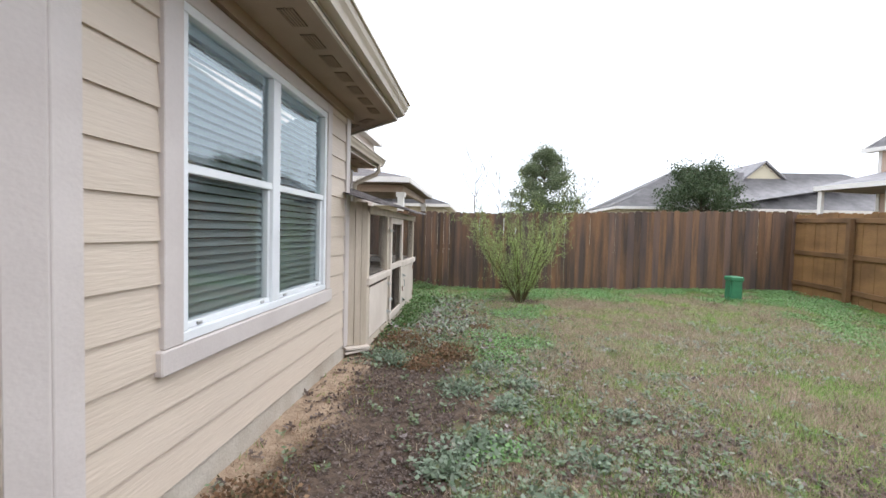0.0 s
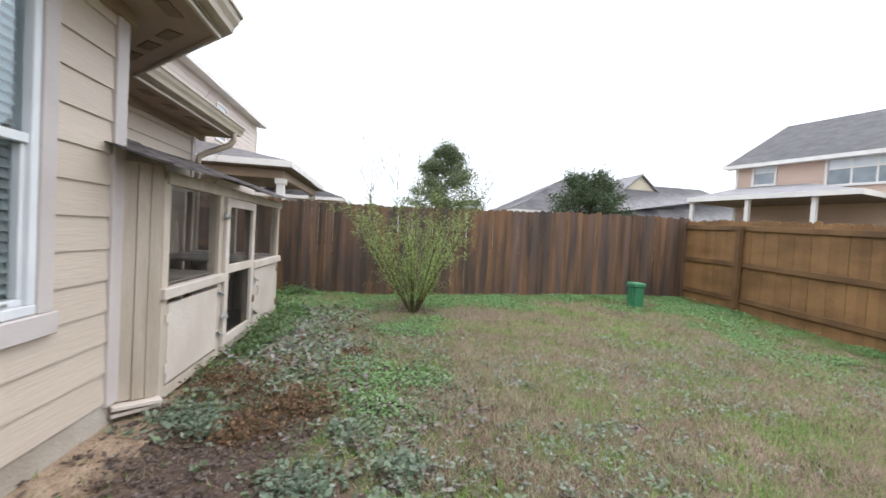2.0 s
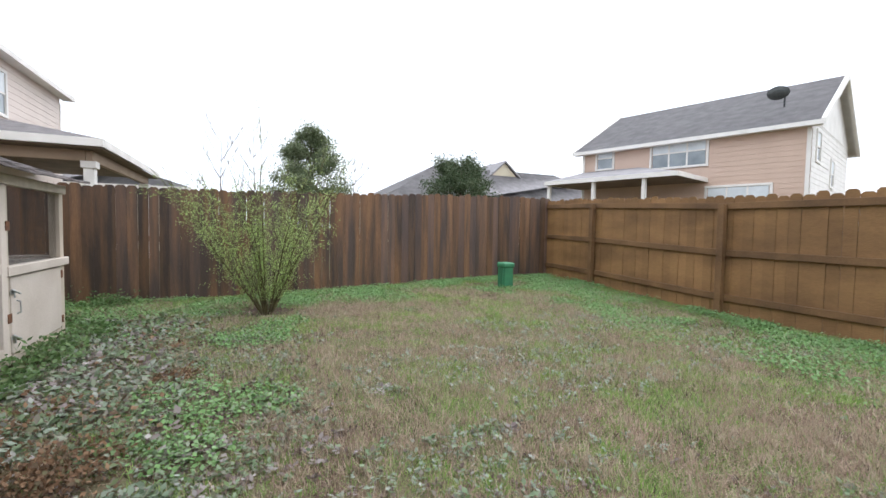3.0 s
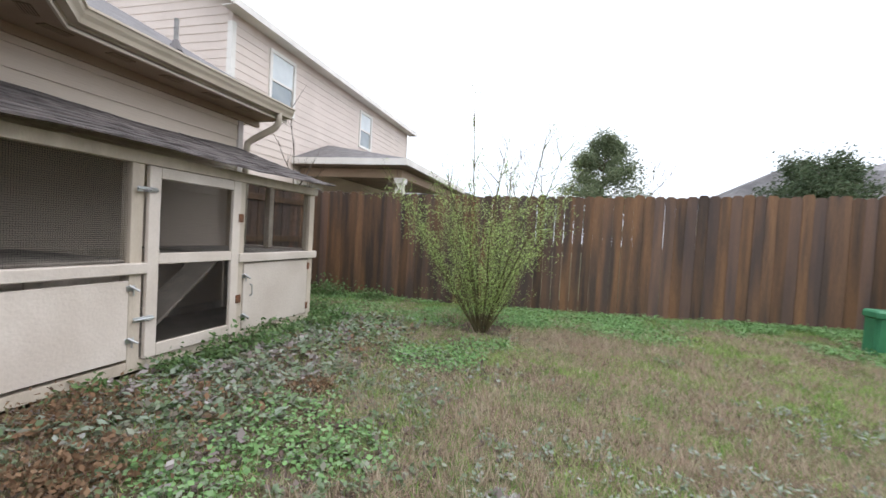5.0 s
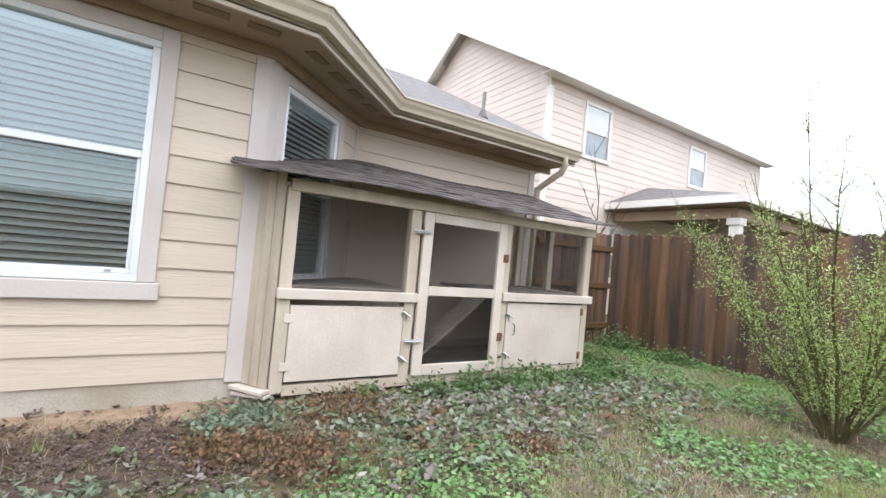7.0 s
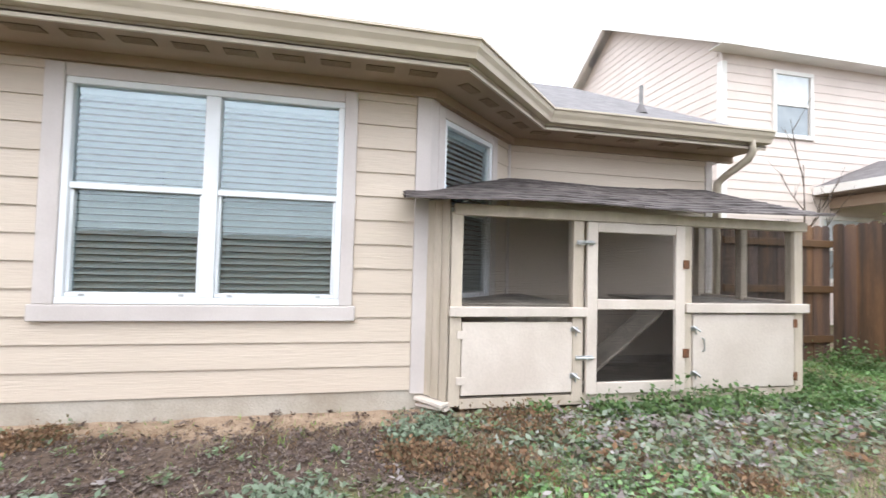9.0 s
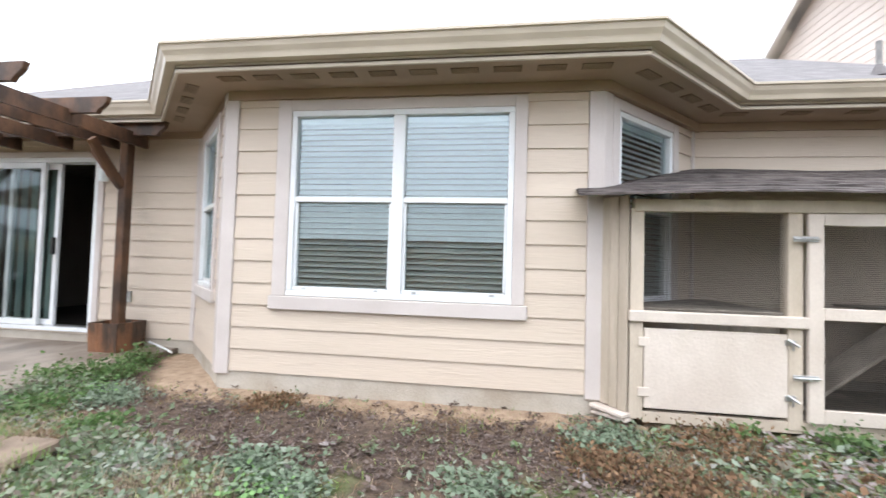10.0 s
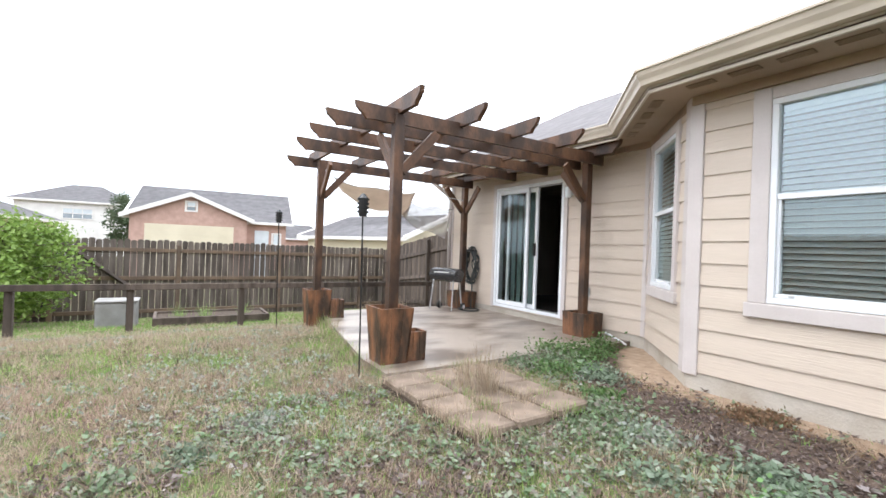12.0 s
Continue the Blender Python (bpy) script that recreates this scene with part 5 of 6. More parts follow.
for s in (0.05, 2.25, 4.35):
    x = hx_(s)
    part_box("patio_post", h2, M_WHITEPAINT, x - 0.07, x + 0.07, 2.75, 2.89, 0, 3.24)
dish = thing("satellite_dish", "dark grey satellite dish on the salmon house roof", "dish", h2.matrix_world @ pose(hx_(7.64), -1.5, 6.03))
bm = bmesh.new()
cyl(bm, (0, 0, -0.2), (0, 0, 0.45), 0.03, seg=8)
part("mast", bm, M_BLACK, dish)
bm = bmesh.new()
bmesh.ops.create_uvsphere(bm, u_segments=20, v_segments=10, radius=0.6)
bmesh.ops.delete(bm, geom=[v for v in bm.verts if v.co.z > -0.38], context="VERTS")
bmesh.ops.solidify(bm, geom=bm.faces[:], thickness=0.01)
part("reflector", bm, M_HOSE, dish, m=pose(0, 0.55, 0.55, 70, 0, 0) @ Matrix.Diagonal((1, 0.7, 1, 1)))


def far_house(label, p, yaw, L, D, eave, ridge, mat, hip=(0, 0), wins=(), ov=0.4, base=0.0, roofmat=M_ROOF2):
    h = thing("distant_house", label, "house", pose(p[0], p[1], base, 0, 0, yaw))
    part_box("wall", h, mat, 0, L, -D, 0, -0.5, eave, 0)
    gable_roof(h, 0, L, -D, 0, eave, ridge, ov, hip=hip, mat=roofmat)
    if not hip[0]:
        bm = bmesh.new()
        for x in (0.02, L - 0.02):
            prism(bm, [(-D, eave - 0.05), (0, eave - 0.05), (-D / 2, ridge - 0.06)], -0.02, 0.02, m=Matrix.Translation((x, 0, 0)) @ Matrix.Rotation(radians(90), 4, "Z"))
        part("gable_end", bm, mat, h)
    for w in wins:
        far_window(h, *w)
    return h


# low grey-roofed house behind the back fence
h3 = far_house("distant house with a long low grey hip roof", (29.0, 27.4), 180, 20.3, 8.0, 3.35, 5.85, M_CREAM, hip=(5, 5))
bm = bmesh.new()
prism(bm, [(-1.5, 5.0), (1.5, 5.0), (0, 6.40)], -3.0, 0.2, m=Matrix.Translation((10.1, -3.4, 0)))
part("dormer", bm, M_CREAM, h3)
bm = bmesh.new()
for sg in (-1, 1):
    prism(bm, [(10.1 + sg * 1.8, 4.85), (10.1, 6.42), (10.1, 6.54), (10.1 + sg * 1.8, 4.97)], -6.5, -3.0)
part("dormer_roof", bm, M_ROOF2, h3)

# brick house with a garage across the street
h4 = far_house("brick house with cream garage door and grey gable roof", (-3.6, -25.0), -8, 8.0, 7.5, 2.6, 4.5, M_BRICK)
part_box("garage_front", h4, M_BRICK, 2.25, 8.05, 0.001, 0.7, -1.2, 2.5, 0)
bm = bmesh.new()
prism(bm, [(2.25, 2.5), (8.05, 2.5), (5.15, 3.7)], -3.0, 0.7)
part("front_gable", bm, M_BRICK, h4)
bm = bmesh.new()
for sg in (-1, 1):
    prism(bm, [(5.15 + sg * 3.3, 2.33), (5.15, 3.70), (5.15, 3.84), (5.15 + sg * 3.3, 2.47)], -3.6, 1.0)
part("front_roof", bm, M_ROOF2, h4)
bm = bmesh.new()
for sg in (-1, 1):
    prism(bm, [(5.15 + sg * 3.31, 2.25), (5.15, 3.62), (5.15, 3.86), (5.15 + sg * 3.31, 2.49)], 1.001, 1.04)
part("barge_board", bm, M_WHITEPAINT, h4)
gd = part_box("garage_door", h4, M_CREAM, 2.95, 7.35, 0.69, 0.72, -1.1, 2.0)
for i in range(5):
    part_box("door_panel", gd, M_CREAM, 2.97, 7.33, 0.721, 0.735, -1.08 + 0.62 * i, -0.50 + 0.62 * i)
far_window(h4, 4.92, 5.38, 2.85, 3.30, y=0.72)
part_box("front_door", h4, M_FARBLIND, 1.0, 1.8, 0.002, 0.05, -1.0, 1.9)
far_window(h4, 0.35, 0.75, 0.4, 1.7)
far_house("low cream house with a grey roof behind the side fence", (-6.1, -13.6), -66, 6.3, 6.5, 1.72, 2.85, M_CREAM, base=0.0)
far_house("white two-storey house with a grey hip roof far off", (6.2, -44.0), -8, 7.4, 8, 4.3, 5.9, M_WHITEPAINT, hip=(3, 3), wins=[(2.2, 4.2, 2.7, 3.5, 3)])
far_house("pale house with windows under a grey roof", (10.0, -26.0), -8, 9, 8, 2.2, 3.4, M_CREAM, hip=(3, 3), wins=[(0.8, 1.3, 0.8, 1.7, 1), (2.4, 3.0, 0.8, 1.7, 1), (4.6, 6.0, 0.8, 1.9, 2)])
far_house("far grey-roofed house beyond the street", (-11.5, -41.0), -8, 7, 8, 1.9, 3.3, M_BRICK, hip=(2, 2))


# ---- plants ----
rng = np.random.default_rng(7)


def leaf_material(name, stops, rough=0.6):
    """Foliage: every leaf takes one of a run of colours; light shines through a little."""
    m = bpy.data.materials.new(name)
    m.use_nodes = True
    n, l = m.node_tree.nodes, m.node_tree.links
    p = n["Principled BSDF"]
    p.inputs["Roughness"].default_value = rough
    p.inputs["Specular IOR Level"].default_value = 0.25
    geo = n.new("ShaderNodeNewGeometry")
    ramp = n.new("ShaderNodeValToRGB")
    els = ramp.color_ramp.elements
    for i, c in enumerate(stops):
        e = els[i] if i < 2 else els.new(1.0)
        e.position = i / (len(stops) - 1)
        e.color = (*c, 1)
    l.new(geo.outputs["Random Per Island"], ramp.inputs[0])
    l.new(ramp.outputs[0], p.inputs["Base Color"])
    tl, mx = n.new("ShaderNodeBsdfTranslucent"), n.new("ShaderNodeMixShader")
    l.new(ramp.outputs[0], tl.inputs[0])
    mx.inputs[0].default_value = 0.3
    l.new(p.outputs[0], mx.inputs[1])
    l.new(tl.outputs[0], mx.inputs[2])
    l.new(mx.outputs[0], n["Material Output"].inputs["Surface"])
    return m


def raw_mesh(name, verts, k, mat):
    """A mesh of many equal faces with k corners each."""
    verts = np.asarray(verts, dtype=np.float32).reshape(-1, 3)
    count = len(verts) // k
    me = bpy.data.meshes.new(name)
    me.vertices.add(len(verts))
    me.vertices.foreach_set("co", verts.ravel())
    me.loops.add(count * k)
    me.loops.foreach_set("vertex_index", np.arange(count * k, dtype=np.int32))
    me.polygons.add(count)
    me.polygons.foreach_set("loop_start", np.arange(0, count * k, k, dtype=np.int32))
    me.update(calc_edges=True)
    me.validate()
    me.materials.append(mat)
    return me


def vnoise(x, y, scale, seed):
    r = np.random.default_rng(seed).random((64, 64))
    u, v = x * scale + 20, y * scale + 20
    i, j = np.floor(u).astype(int), np.floor(v).astype(int)
    fu, fv = u - i, v - j
    fu, fv = fu * fu * (3 - 2 * fu), fv * fv * (3 - 2 * fv)
    g = lambda a, b: r[a % 64, b % 64]
    return (g(i, j) * (1 - fu) + g(i + 1, j) * fu) * (1 - fv) + (g(i, j + 1) * (1 - fu) + g(i + 1, j + 1) * fu) * fv


def smooth(a, b, v):
    k = np.clip((v - a) / (b - a), 0, 1)
    return k * k * (3 - 2 * k)


def gz(x, y):
    z = 0.17 * smooth(5, 10.1, y) * smooth(-0.5, 6.5, x)
    return z + np.where(y < -1.8, -0.112 * (-1.8 - y) * smooth(0, 1.5, -1.8 - y), 0) - 0.01


def leaves(points, size, flat=0.5, aspect=0.5, jitter=0.35, up=None):
    """Pointed leaves (four corners) at points; flat: 1 lies level, 0 stands any way."""
    n = len(points)
    d = rng.normal(size=(n, 3))
    d[:, 2] *= (1 - flat)
    if up is not None:
        d[:, 2] += up
    d /= np.linalg.norm(d, axis=1, keepdims=True) + 1e-9
    nrm = rng.normal(size=(n, 3)) * (1 - flat * 0.8)
    nrm[:, 2] += flat * 2
    s = np.cross(d, nrm)
    s /= np.linalg.norm(s, axis=1, keepdims=True) + 1e-9
    sz = (size * (1 + jitter * rng.uniform(-1, 1, n)))[:, None]
    a = points
    b = points + d * sz * 0.5 + s * sz * aspect * 0.5
    c = points + d * sz
    e = points + d * sz * 0.5 - s * sz * aspect * 0.5
    return np.stack([a, b, c, e], axis=1)


def blades(x, y, h, w, lean):
    n = len(x)
    z = gz(x, y)
    a = rng.uniform(0, 2 * np.pi, n)
    b = a + rng.uniform(-1.2, 1.2, n) + np.pi / 2
    hh = h * rng.uniform(0.45, 1.2, n)
    ww = w * rng.uniform(0.6, 1.3, n)
    ln = lean * rng.uniform(0.1, 1.0, n)
    p = np.stack([x, y, z - 0.004], 1)
    s = np.stack([np.cos(b), np.sin(b), np.zeros(n)], 1) * ww[:, None]
    t = p + np.stack([np.cos(a) * hh * ln, np.sin(a) * hh * ln, hh * np.sqrt(np.clip(1 - (ln * 0.75) ** 2, 0.1, 1))], 1)
    return np.stack([p - s, p + s, t], axis=1)


def stuff(name, verts, k, mat, label, category):
    ob = tagged(new(name, raw_mesh(name, verts, k, mat)), label, category, "", "stuff")
    return ob


G_STRAW = leaf_material("straw_grass", [(0.62, 0.50, 0.375), (0.46, 0.345, 0.255), (0.30, 0.215, 0.165), (0.55, 0.45, 0.34), (0.22, 0.155, 0.12), (0.38, 0.37, 0.21)], 0.8)
G_GREEN = leaf_material("green_grass", [(0.175, 0.33, 0.065), (0.26, 0.41, 0.11), (0.13, 0.24, 0.055), (0.34, 0.43, 0.15)], 0.6)
G_CLOVER = leaf_material("clover", [(0.165, 0.31, 0.105), (0.235, 0.40, 0.155), (0.12, 0.225, 0.075), (0.31, 0.44, 0.23)], 0.6)
G_WEED = leaf_material("grey_green_weed", [(0.17, 0.24, 0.13), (0.25, 0.32, 0.20), (0.11, 0.17, 0.08), (0.33, 0.36, 0.27), (0.17, 0.13, 0.11), (0.14, 0.21, 0.08)], 0.55)
G_BLUE = leaf_material("blue_green_rosette", [(0.17, 0.225, 0.15), (0.24, 0.295, 0.21), (0.11, 0.155, 0.095), (0.31, 0.35, 0.28)], 0.55)
G_DARKWEED = leaf_material("dark_broadleaf_weed", [(0.07, 0.14, 0.04), (0.13, 0.22, 0.07), (0.10, 0.17, 0.07), (0.18, 0.27, 0.11), (0.12, 0.11, 0.06)], 0.5)
G_RUST = leaf_material("dead_rusty_weed", [(0.25, 0.145, 0.08), (0.17, 0.10, 0.06), (0.33, 0.21, 0.125), (0.12, 0.075, 0.05), (0.16, 0.15, 0.08)], 0.8)
G_BROWN = leaf_material("brown_grass_mat", [(0.42, 0.29, 0.22), (0.27, 0.185, 0.145), (0.50, 0.37, 0.28), (0.20, 0.14, 0.115)], 0.85)
G_DEAD = leaf_material("dead_leaf_litter", [(0.18, 0.125, 0.105), (0.11, 0.08, 0.067), (0.25, 0.20, 0.18), (0.085, 0.06, 0.052)], 0.8)

G_FROST = leaf_material("silver_green_weed", [(0.24, 0.30, 0.22), (0.33, 0.38, 0.30), (0.17, 0.22, 0.14), (0.40, 0.42, 0.37), (0.20, 0.16, 0.15)], 0.5)
G_GREYLEAF = leaf_material("pale_dead_leaf", [(0.40, 0.36, 0.35), (0.28, 0.235, 0.225), (0.19, 0.15, 0.14), (0.50, 0.46, 0.44)], 0.8)

# where things grow
PATCHES = ((0.63, 6.85, 0.50), (0.30, 5.30, 0.50), (0.62, 5.12, 0.3), (-0.9, 5.9, 0.18), (0.9, 7.5, 0.4), (-0.9, 8.6, 0.7), (0.3, 4.6, 0.35), (-0.5, 7.7, 0.5), (1.2, 9.0, 0.5), (0.2, 2.6, 0.25), (2.6, 9.3, 0.5),
           (-0.85, 0.35, 0.40), (-1.55, -0.05, 0.32))


def growth(x, y):
    """How green, weedy and bare the lawn is, each 0 to 1."""
    n1, n2 = vnoise(x, y, 1.1, 3), vnoise(x, y, 3.4, 5)
    green = smooth(0.52, 0.80, 0.6 * n1 + 0.4 * n2) * 0.55
    strip = smooth(4.3, 5.7, x + 1.0 * (n2 - 0.5) + 1.6 * (n1 - 0.5)) * smooth(1.5, 4, y) + smooth(8.3, 9.6, y + 1.1 * (n2 - 0.5) + 1.8 * (n1 - 0.5))
    green = np.maximum(green, np.clip(strip, 0, 1))
    green = np.maximum(green, 0.75 * smooth(-0.3, 1.8, 0.6 - y + 1.6 * (n1 - 0.5)) * smooth(0.3, 0.6, n2 + 0.15))
    clover = np.zeros_like(x)
    for px, py, r in PATCHES:
        d = np.hypot(x - px, y - py) + 0.5 * (n2 - 0.5) * r * 1.6
        clover = np.maximum(clover, 1 - smooth(0.55 * r, 1.15 * r, d))
    edge = np.where(y > 1.2, -1.32, -1.32 - (1.2 - y))
    edge = np.where(y > 4.3, -1.1, edge)
    weed = (1 - smooth(1.0, 2.4, x - edge + 1.2 * (n1 - 0.5))) * smooth(-0.4, 0.4, y) * (1 - smooth(7.0, 8.6, y))
    weed = np.maximum(weed, 0.8 * (1 - smooth(0.9, 2.2, np.hypot(x - 1.4, y - 1.4))) * smooth(0.3, 0.6, n2))
    weed = np.maximum(weed, 0.5 * smooth(0.55, 0.75, n2) * smooth(0.4, 0.6, n1))
    bare = np.where((y > 0.2) & (y < 4.5), 1 - smooth(0.95, 1.5, x - edge + 0.9 * (n1 - 0.5) + 0.5 * (n2 - 0.5)), 0)
    bare = np.maximum(bare, 1 - smooth(0.25, 0.6, np.hypot(x - 0.85, y - 8.35) + 0.3 * (n2 - 0.5)))
    return green, clover, weed, bare


def blocked(x, y):
    b = (x < -2.3) & (y > -4.2) & (y < 8.1)
    b |= (x > -2.36) & (x < np.where(y > -0.4, 0.93, 0.93 + (y + 0.4) * 0.16)) & (y > -3.45) & (y < 0.10)
    b |= (x < -1.30) & (y > 0.3) & (y < 5.4) & (y - 1.36 > -(x + 1.32) * -1) & (y - 4.29 < -(x + 1.32))
    b |= (x < -1.12) & (y > 4.5) & (y < 7.8)
    b |= (np.abs(x - 0.52) < 0.49) & (np.abs(y - 0.82) < 0.56)
    return b


def scatter(n, x0, x1, y0, y1, chance):
    x, y = rng.uniform(x0, x1, n), rng.uniform(y0, y1, n)
    keep = (rng.random(n) < chance(x, y)) & ~blocked(x, y)
    return x[keep], y[keep]


def turf(x, y):
    """Ragged patches where yellow-green turf pushes through the straw."""
    return smooth(0.47, 0.60, 0.62 * vnoise(x, y, 1.5, 81) + 0.38 * vnoise(x, y, 5.0, 82))


def ch_straw(x, y):
    g, c, w, b = growth(x, y)
    return (1 - 0.55 * turf(x, y)) * (1 - 0.75 * g) * (1 - 0.9 * c) * (1 - 0.45 * w) * (1 - 0.93 * b)


def ch_green(x, y):
    g, c, w, b = growth(x, y)
    return np.clip(0.28 + 0.14 * smooth(2.5, 4.5, y) + 0.8 * g + 0.35 * turf(x, y) * smooth(0.5, 3.5, y), 0, 1) * (1 - 0.7 * c) * (1 - 0.25 * w) * (1 - 0.95 * b)


for box_, n in (((-1.4, 4.2, 0.3, 6.5), 230000), ((-2.3, 6.9, 6.5, 10.05), 130000), ((4.2, 6.9, 0.3, 6.5), 60000), ((-2.0, 6.9, -5.2, 0.3), 120000), ((-2.8, 6.9, -9.3, -5.2), 50000)):
    far = box_[3] < -5
    x, y = scatter(n, *box_, ch_straw)
    stuff("dry_grass", blades(x, y, 0.058 if not far else 0.08, 0.0028 if not far else 0.006, 1.7), 3, G_STRAW, "short dry straw-coloured winter grass", "grass")
    x, y = scatter(n, *box_, ch_green)
    stuff("green_grass", blades(x, y, 0.052 if not far else 0.08, 0.0028 if not far else 0.006, 1.4), 3, G_GREEN, "short green grass among the straw", "grass")

x, y = scatter(260000, -2.2, 6.9, -4.8, 10.0, lambda a, b: growth(a, b)[1])
strip = scatter(120000, 3.8, 6.9, 2.0, 10.0, lambda a, b: 0.8 * growth(a, b)[0] * smooth(0.25, 0.55, vnoise(a, b, 2.4, 33)))
strip2 = scatter(70000, -2.3, 6.9, 8.2, 10.0, lambda a, b: 0.6 * growth(a, b)[0] * smooth(0.25, 0.55, vnoise(a, b, 2.4, 33)))
x, y = np.concatenate([x, strip[0], strip2[0]]), np.concatenate([y, strip[1], strip2[1]])
pts = np.stack([x, y, gz(x, y) + rng.uniform(0.005, 0.06, len(x))], 1)
stuff("clover", leaves(pts, 0.028, 0.6, 0.8), 4, G_CLOVER, "low bright green clover patches", "weeds")


def rosettes(n, box_, chance, size, per, mat, name, label, h=0.03):
    """Broad-leaved weeds: rings of leaves round a crown."""
    x, y = scatter(n, *box_, chance)
    k = len(x)
    a = rng.uniform(0, 2 * np.pi, (k, per))
    rad = rng.uniform(0.1, 0.8, (k, per)) * size
    px = (x[:, None] + np.cos(a) * rad).ravel()
    py = (y[:, None] + np.sin(a) * rad).ravel()
    pz = gz(px, py) + rng.uniform(0.004, 1, k * per) * h
    return stuff(name, leaves(np.stack([px, py, pz], 1), size, 0.72, 0.6, 0.5, 0.25), 4, mat, label, "weeds")


rosettes(9500, (-1.3, 3.2, 0.1, 8.6), lambda a, b: growth(a, b)[2] * (1 - 0.93 * growth(a, b)[3]) * smooth(0.25, 0.7, vnoise(a, b, 2.3, 41)), 0.03, 10, G_WEED, "grey_weeds", "grey-green broad-leaved weeds in the bed", 0.05)
rosettes(5000, (-1.3, 3.0, 0.1, 8.6), lambda a, b: growth(a, b)[2] * (1 - 0.6 * growth(a, b)[3]), 0.032, 7, G_DEAD, "leaf_litter", "brown and grey dead leaves among weeds", 0.02)
rosettes(1300, (-0.4, 3.2, 1.0, 5.2), lambda a, b: growth(a, b)[2] * (1 - 0.9 * growth(a, b)[3]) * smooth(0.4, 0.7, vnoise(a, b, 2.9, 45)), 0.036, 8, G_GREYLEAF, "leaf_litter", "pale grey dead leaves among the weeds", 0.03)
rosettes(5200, (0.3, 4.2, 0.2, 4.2), lambda a, b: (1 - smooth(1.0, 2.6, np.hypot(a - 1.2, b - 1.7))) * smooth(0.3, 0.6, vnoise(a, b, 3.1, 47)), 0.026, 8, G_DEAD, "leaf_litter", "dark dead leaves among the weeds by the pavers", 0.03)
rosettes(3000, (0.3, 4.2, 0.2, 4.2), lambda a, b: (1 - smooth(1.0, 2.8, np.hypot(a - 1.2, b - 1.7))) * smooth(0.4, 0.65, vnoise(a, b, 2.6, 49)), 0.028, 9, G_WEED, "grey_weeds", "grey-green weeds in the lawn by the pavers", 0.04)
rosettes(2600, (1.2, 6.5, -3, 9), lambda a, b: 0.5 * smooth(0.45, 0.8, vnoise(a, b, 1.7, 43)), 0.028, 7, G_WEED, "grey_weeds", "scattered grey-green weeds in the lawn", 0.03)
rosettes(5200, (-1.3, -0.1, 1.0, 4.6), lambda a, b: growth(a, b)[3] * smooth(-1.12, -0.85, a), 0.017, 6, G_DEAD, "leaf_litter", "dark dry litter on the bare soil", 0.012)
rosettes(420, (-0.5, 1.8, 0.9, 4.6), lambda a, b: 0.7 * (vnoise(a, b, 1.6, 9) > 0.62), 0.034, 10, G_WEED, "grey_weeds", "larger grey-green weed rosettes", 0.06)


def weed_clump(x, y, r, h, size, n, mat, label, flat=0.35):
    p = rng.normal(size=(n, 3)) * np.array([r * 0.5, r * 0.5, 1])
    z = np.abs(p[:, 2]) * h * 0.45
    px, py = x + p[:, 0], y + p[:, 1]
    v = leaves(np.stack([px, py, gz(px, py) + z], 1), size, flat, 0.6, 0.4, 0.3)
    ob = tagged(new("weed_clump", raw_mesh("weed_clump", v, 4, mat)), label, "weeds", "", "stuff")
    return ob


for x_, y_, r_, h_ in ((-0.93, 6.15, 0.16, 0.16), (-0.90, 6.55, 0.22, 0.20), (-0.95, 5.75, 0.14, 0.14), (-0.95, 7.0, 0.2, 0.15), (-0.9, 7.5, 0.22, 0.12), (-1.0, 5.2, 0.12, 0.09),
                       (-1.45, 8.4, 0.3, 0.14), (-2.0, 9.6, 0.35, 0.25), (-1.2, 9.7, 0.3, 0.16), (-0.9, 8.0, 0.2, 0.12)):
    weed_clump(x_, y_, r_, h_, 0.042, int(3300 * r_), G_DARKWEED, "dark green broad-leaved weed clump by the coop")
for x_, y_, r_ in ((-0.87, 4.41, 0.24), (-0.70, 4.20, 0.13), (-0.07, 3.58, 0.22), (0.02, 2.58, 0.20), (-0.12, 2.38, 0.17), (0.12, 2.75, 0.14), (0.30, 3.30, 0.16), (0.45, 3.75, 0.14), (0.42, 2.15, 0.15), (0.70, 2.55, 0.14), (0.15, 4.15, 0.14), (-0.78, 0.86, 0.22), (-0.95, 0.70, 0.16), (1.10, 3.20, 0.12)):
    weed_clump(x_, y_, r_, 0.065, 0.038, int(2500 * r_), G_BLUE, "grey-green rosette weed with broad flat leaves", 0.6)
for x_, y_, r_, h_ in ((-0.76, 5.00, 0.30, 0.12), (-0.24, 4.58, 0.27, 0.10), (-0.5, 4.2, 0.2, 0.06), (-0.1, 1.1, 0.12, 0.05), (-1.0, 2.0, 0.18, 0.05), (0.1, 5.9, 0.16, 0.05)):
    weed_clump(x_, y_, r_, h_, 0.028, int(7500 * r_), G_RUST, "dead rust-coloured weed clump", 0.1)
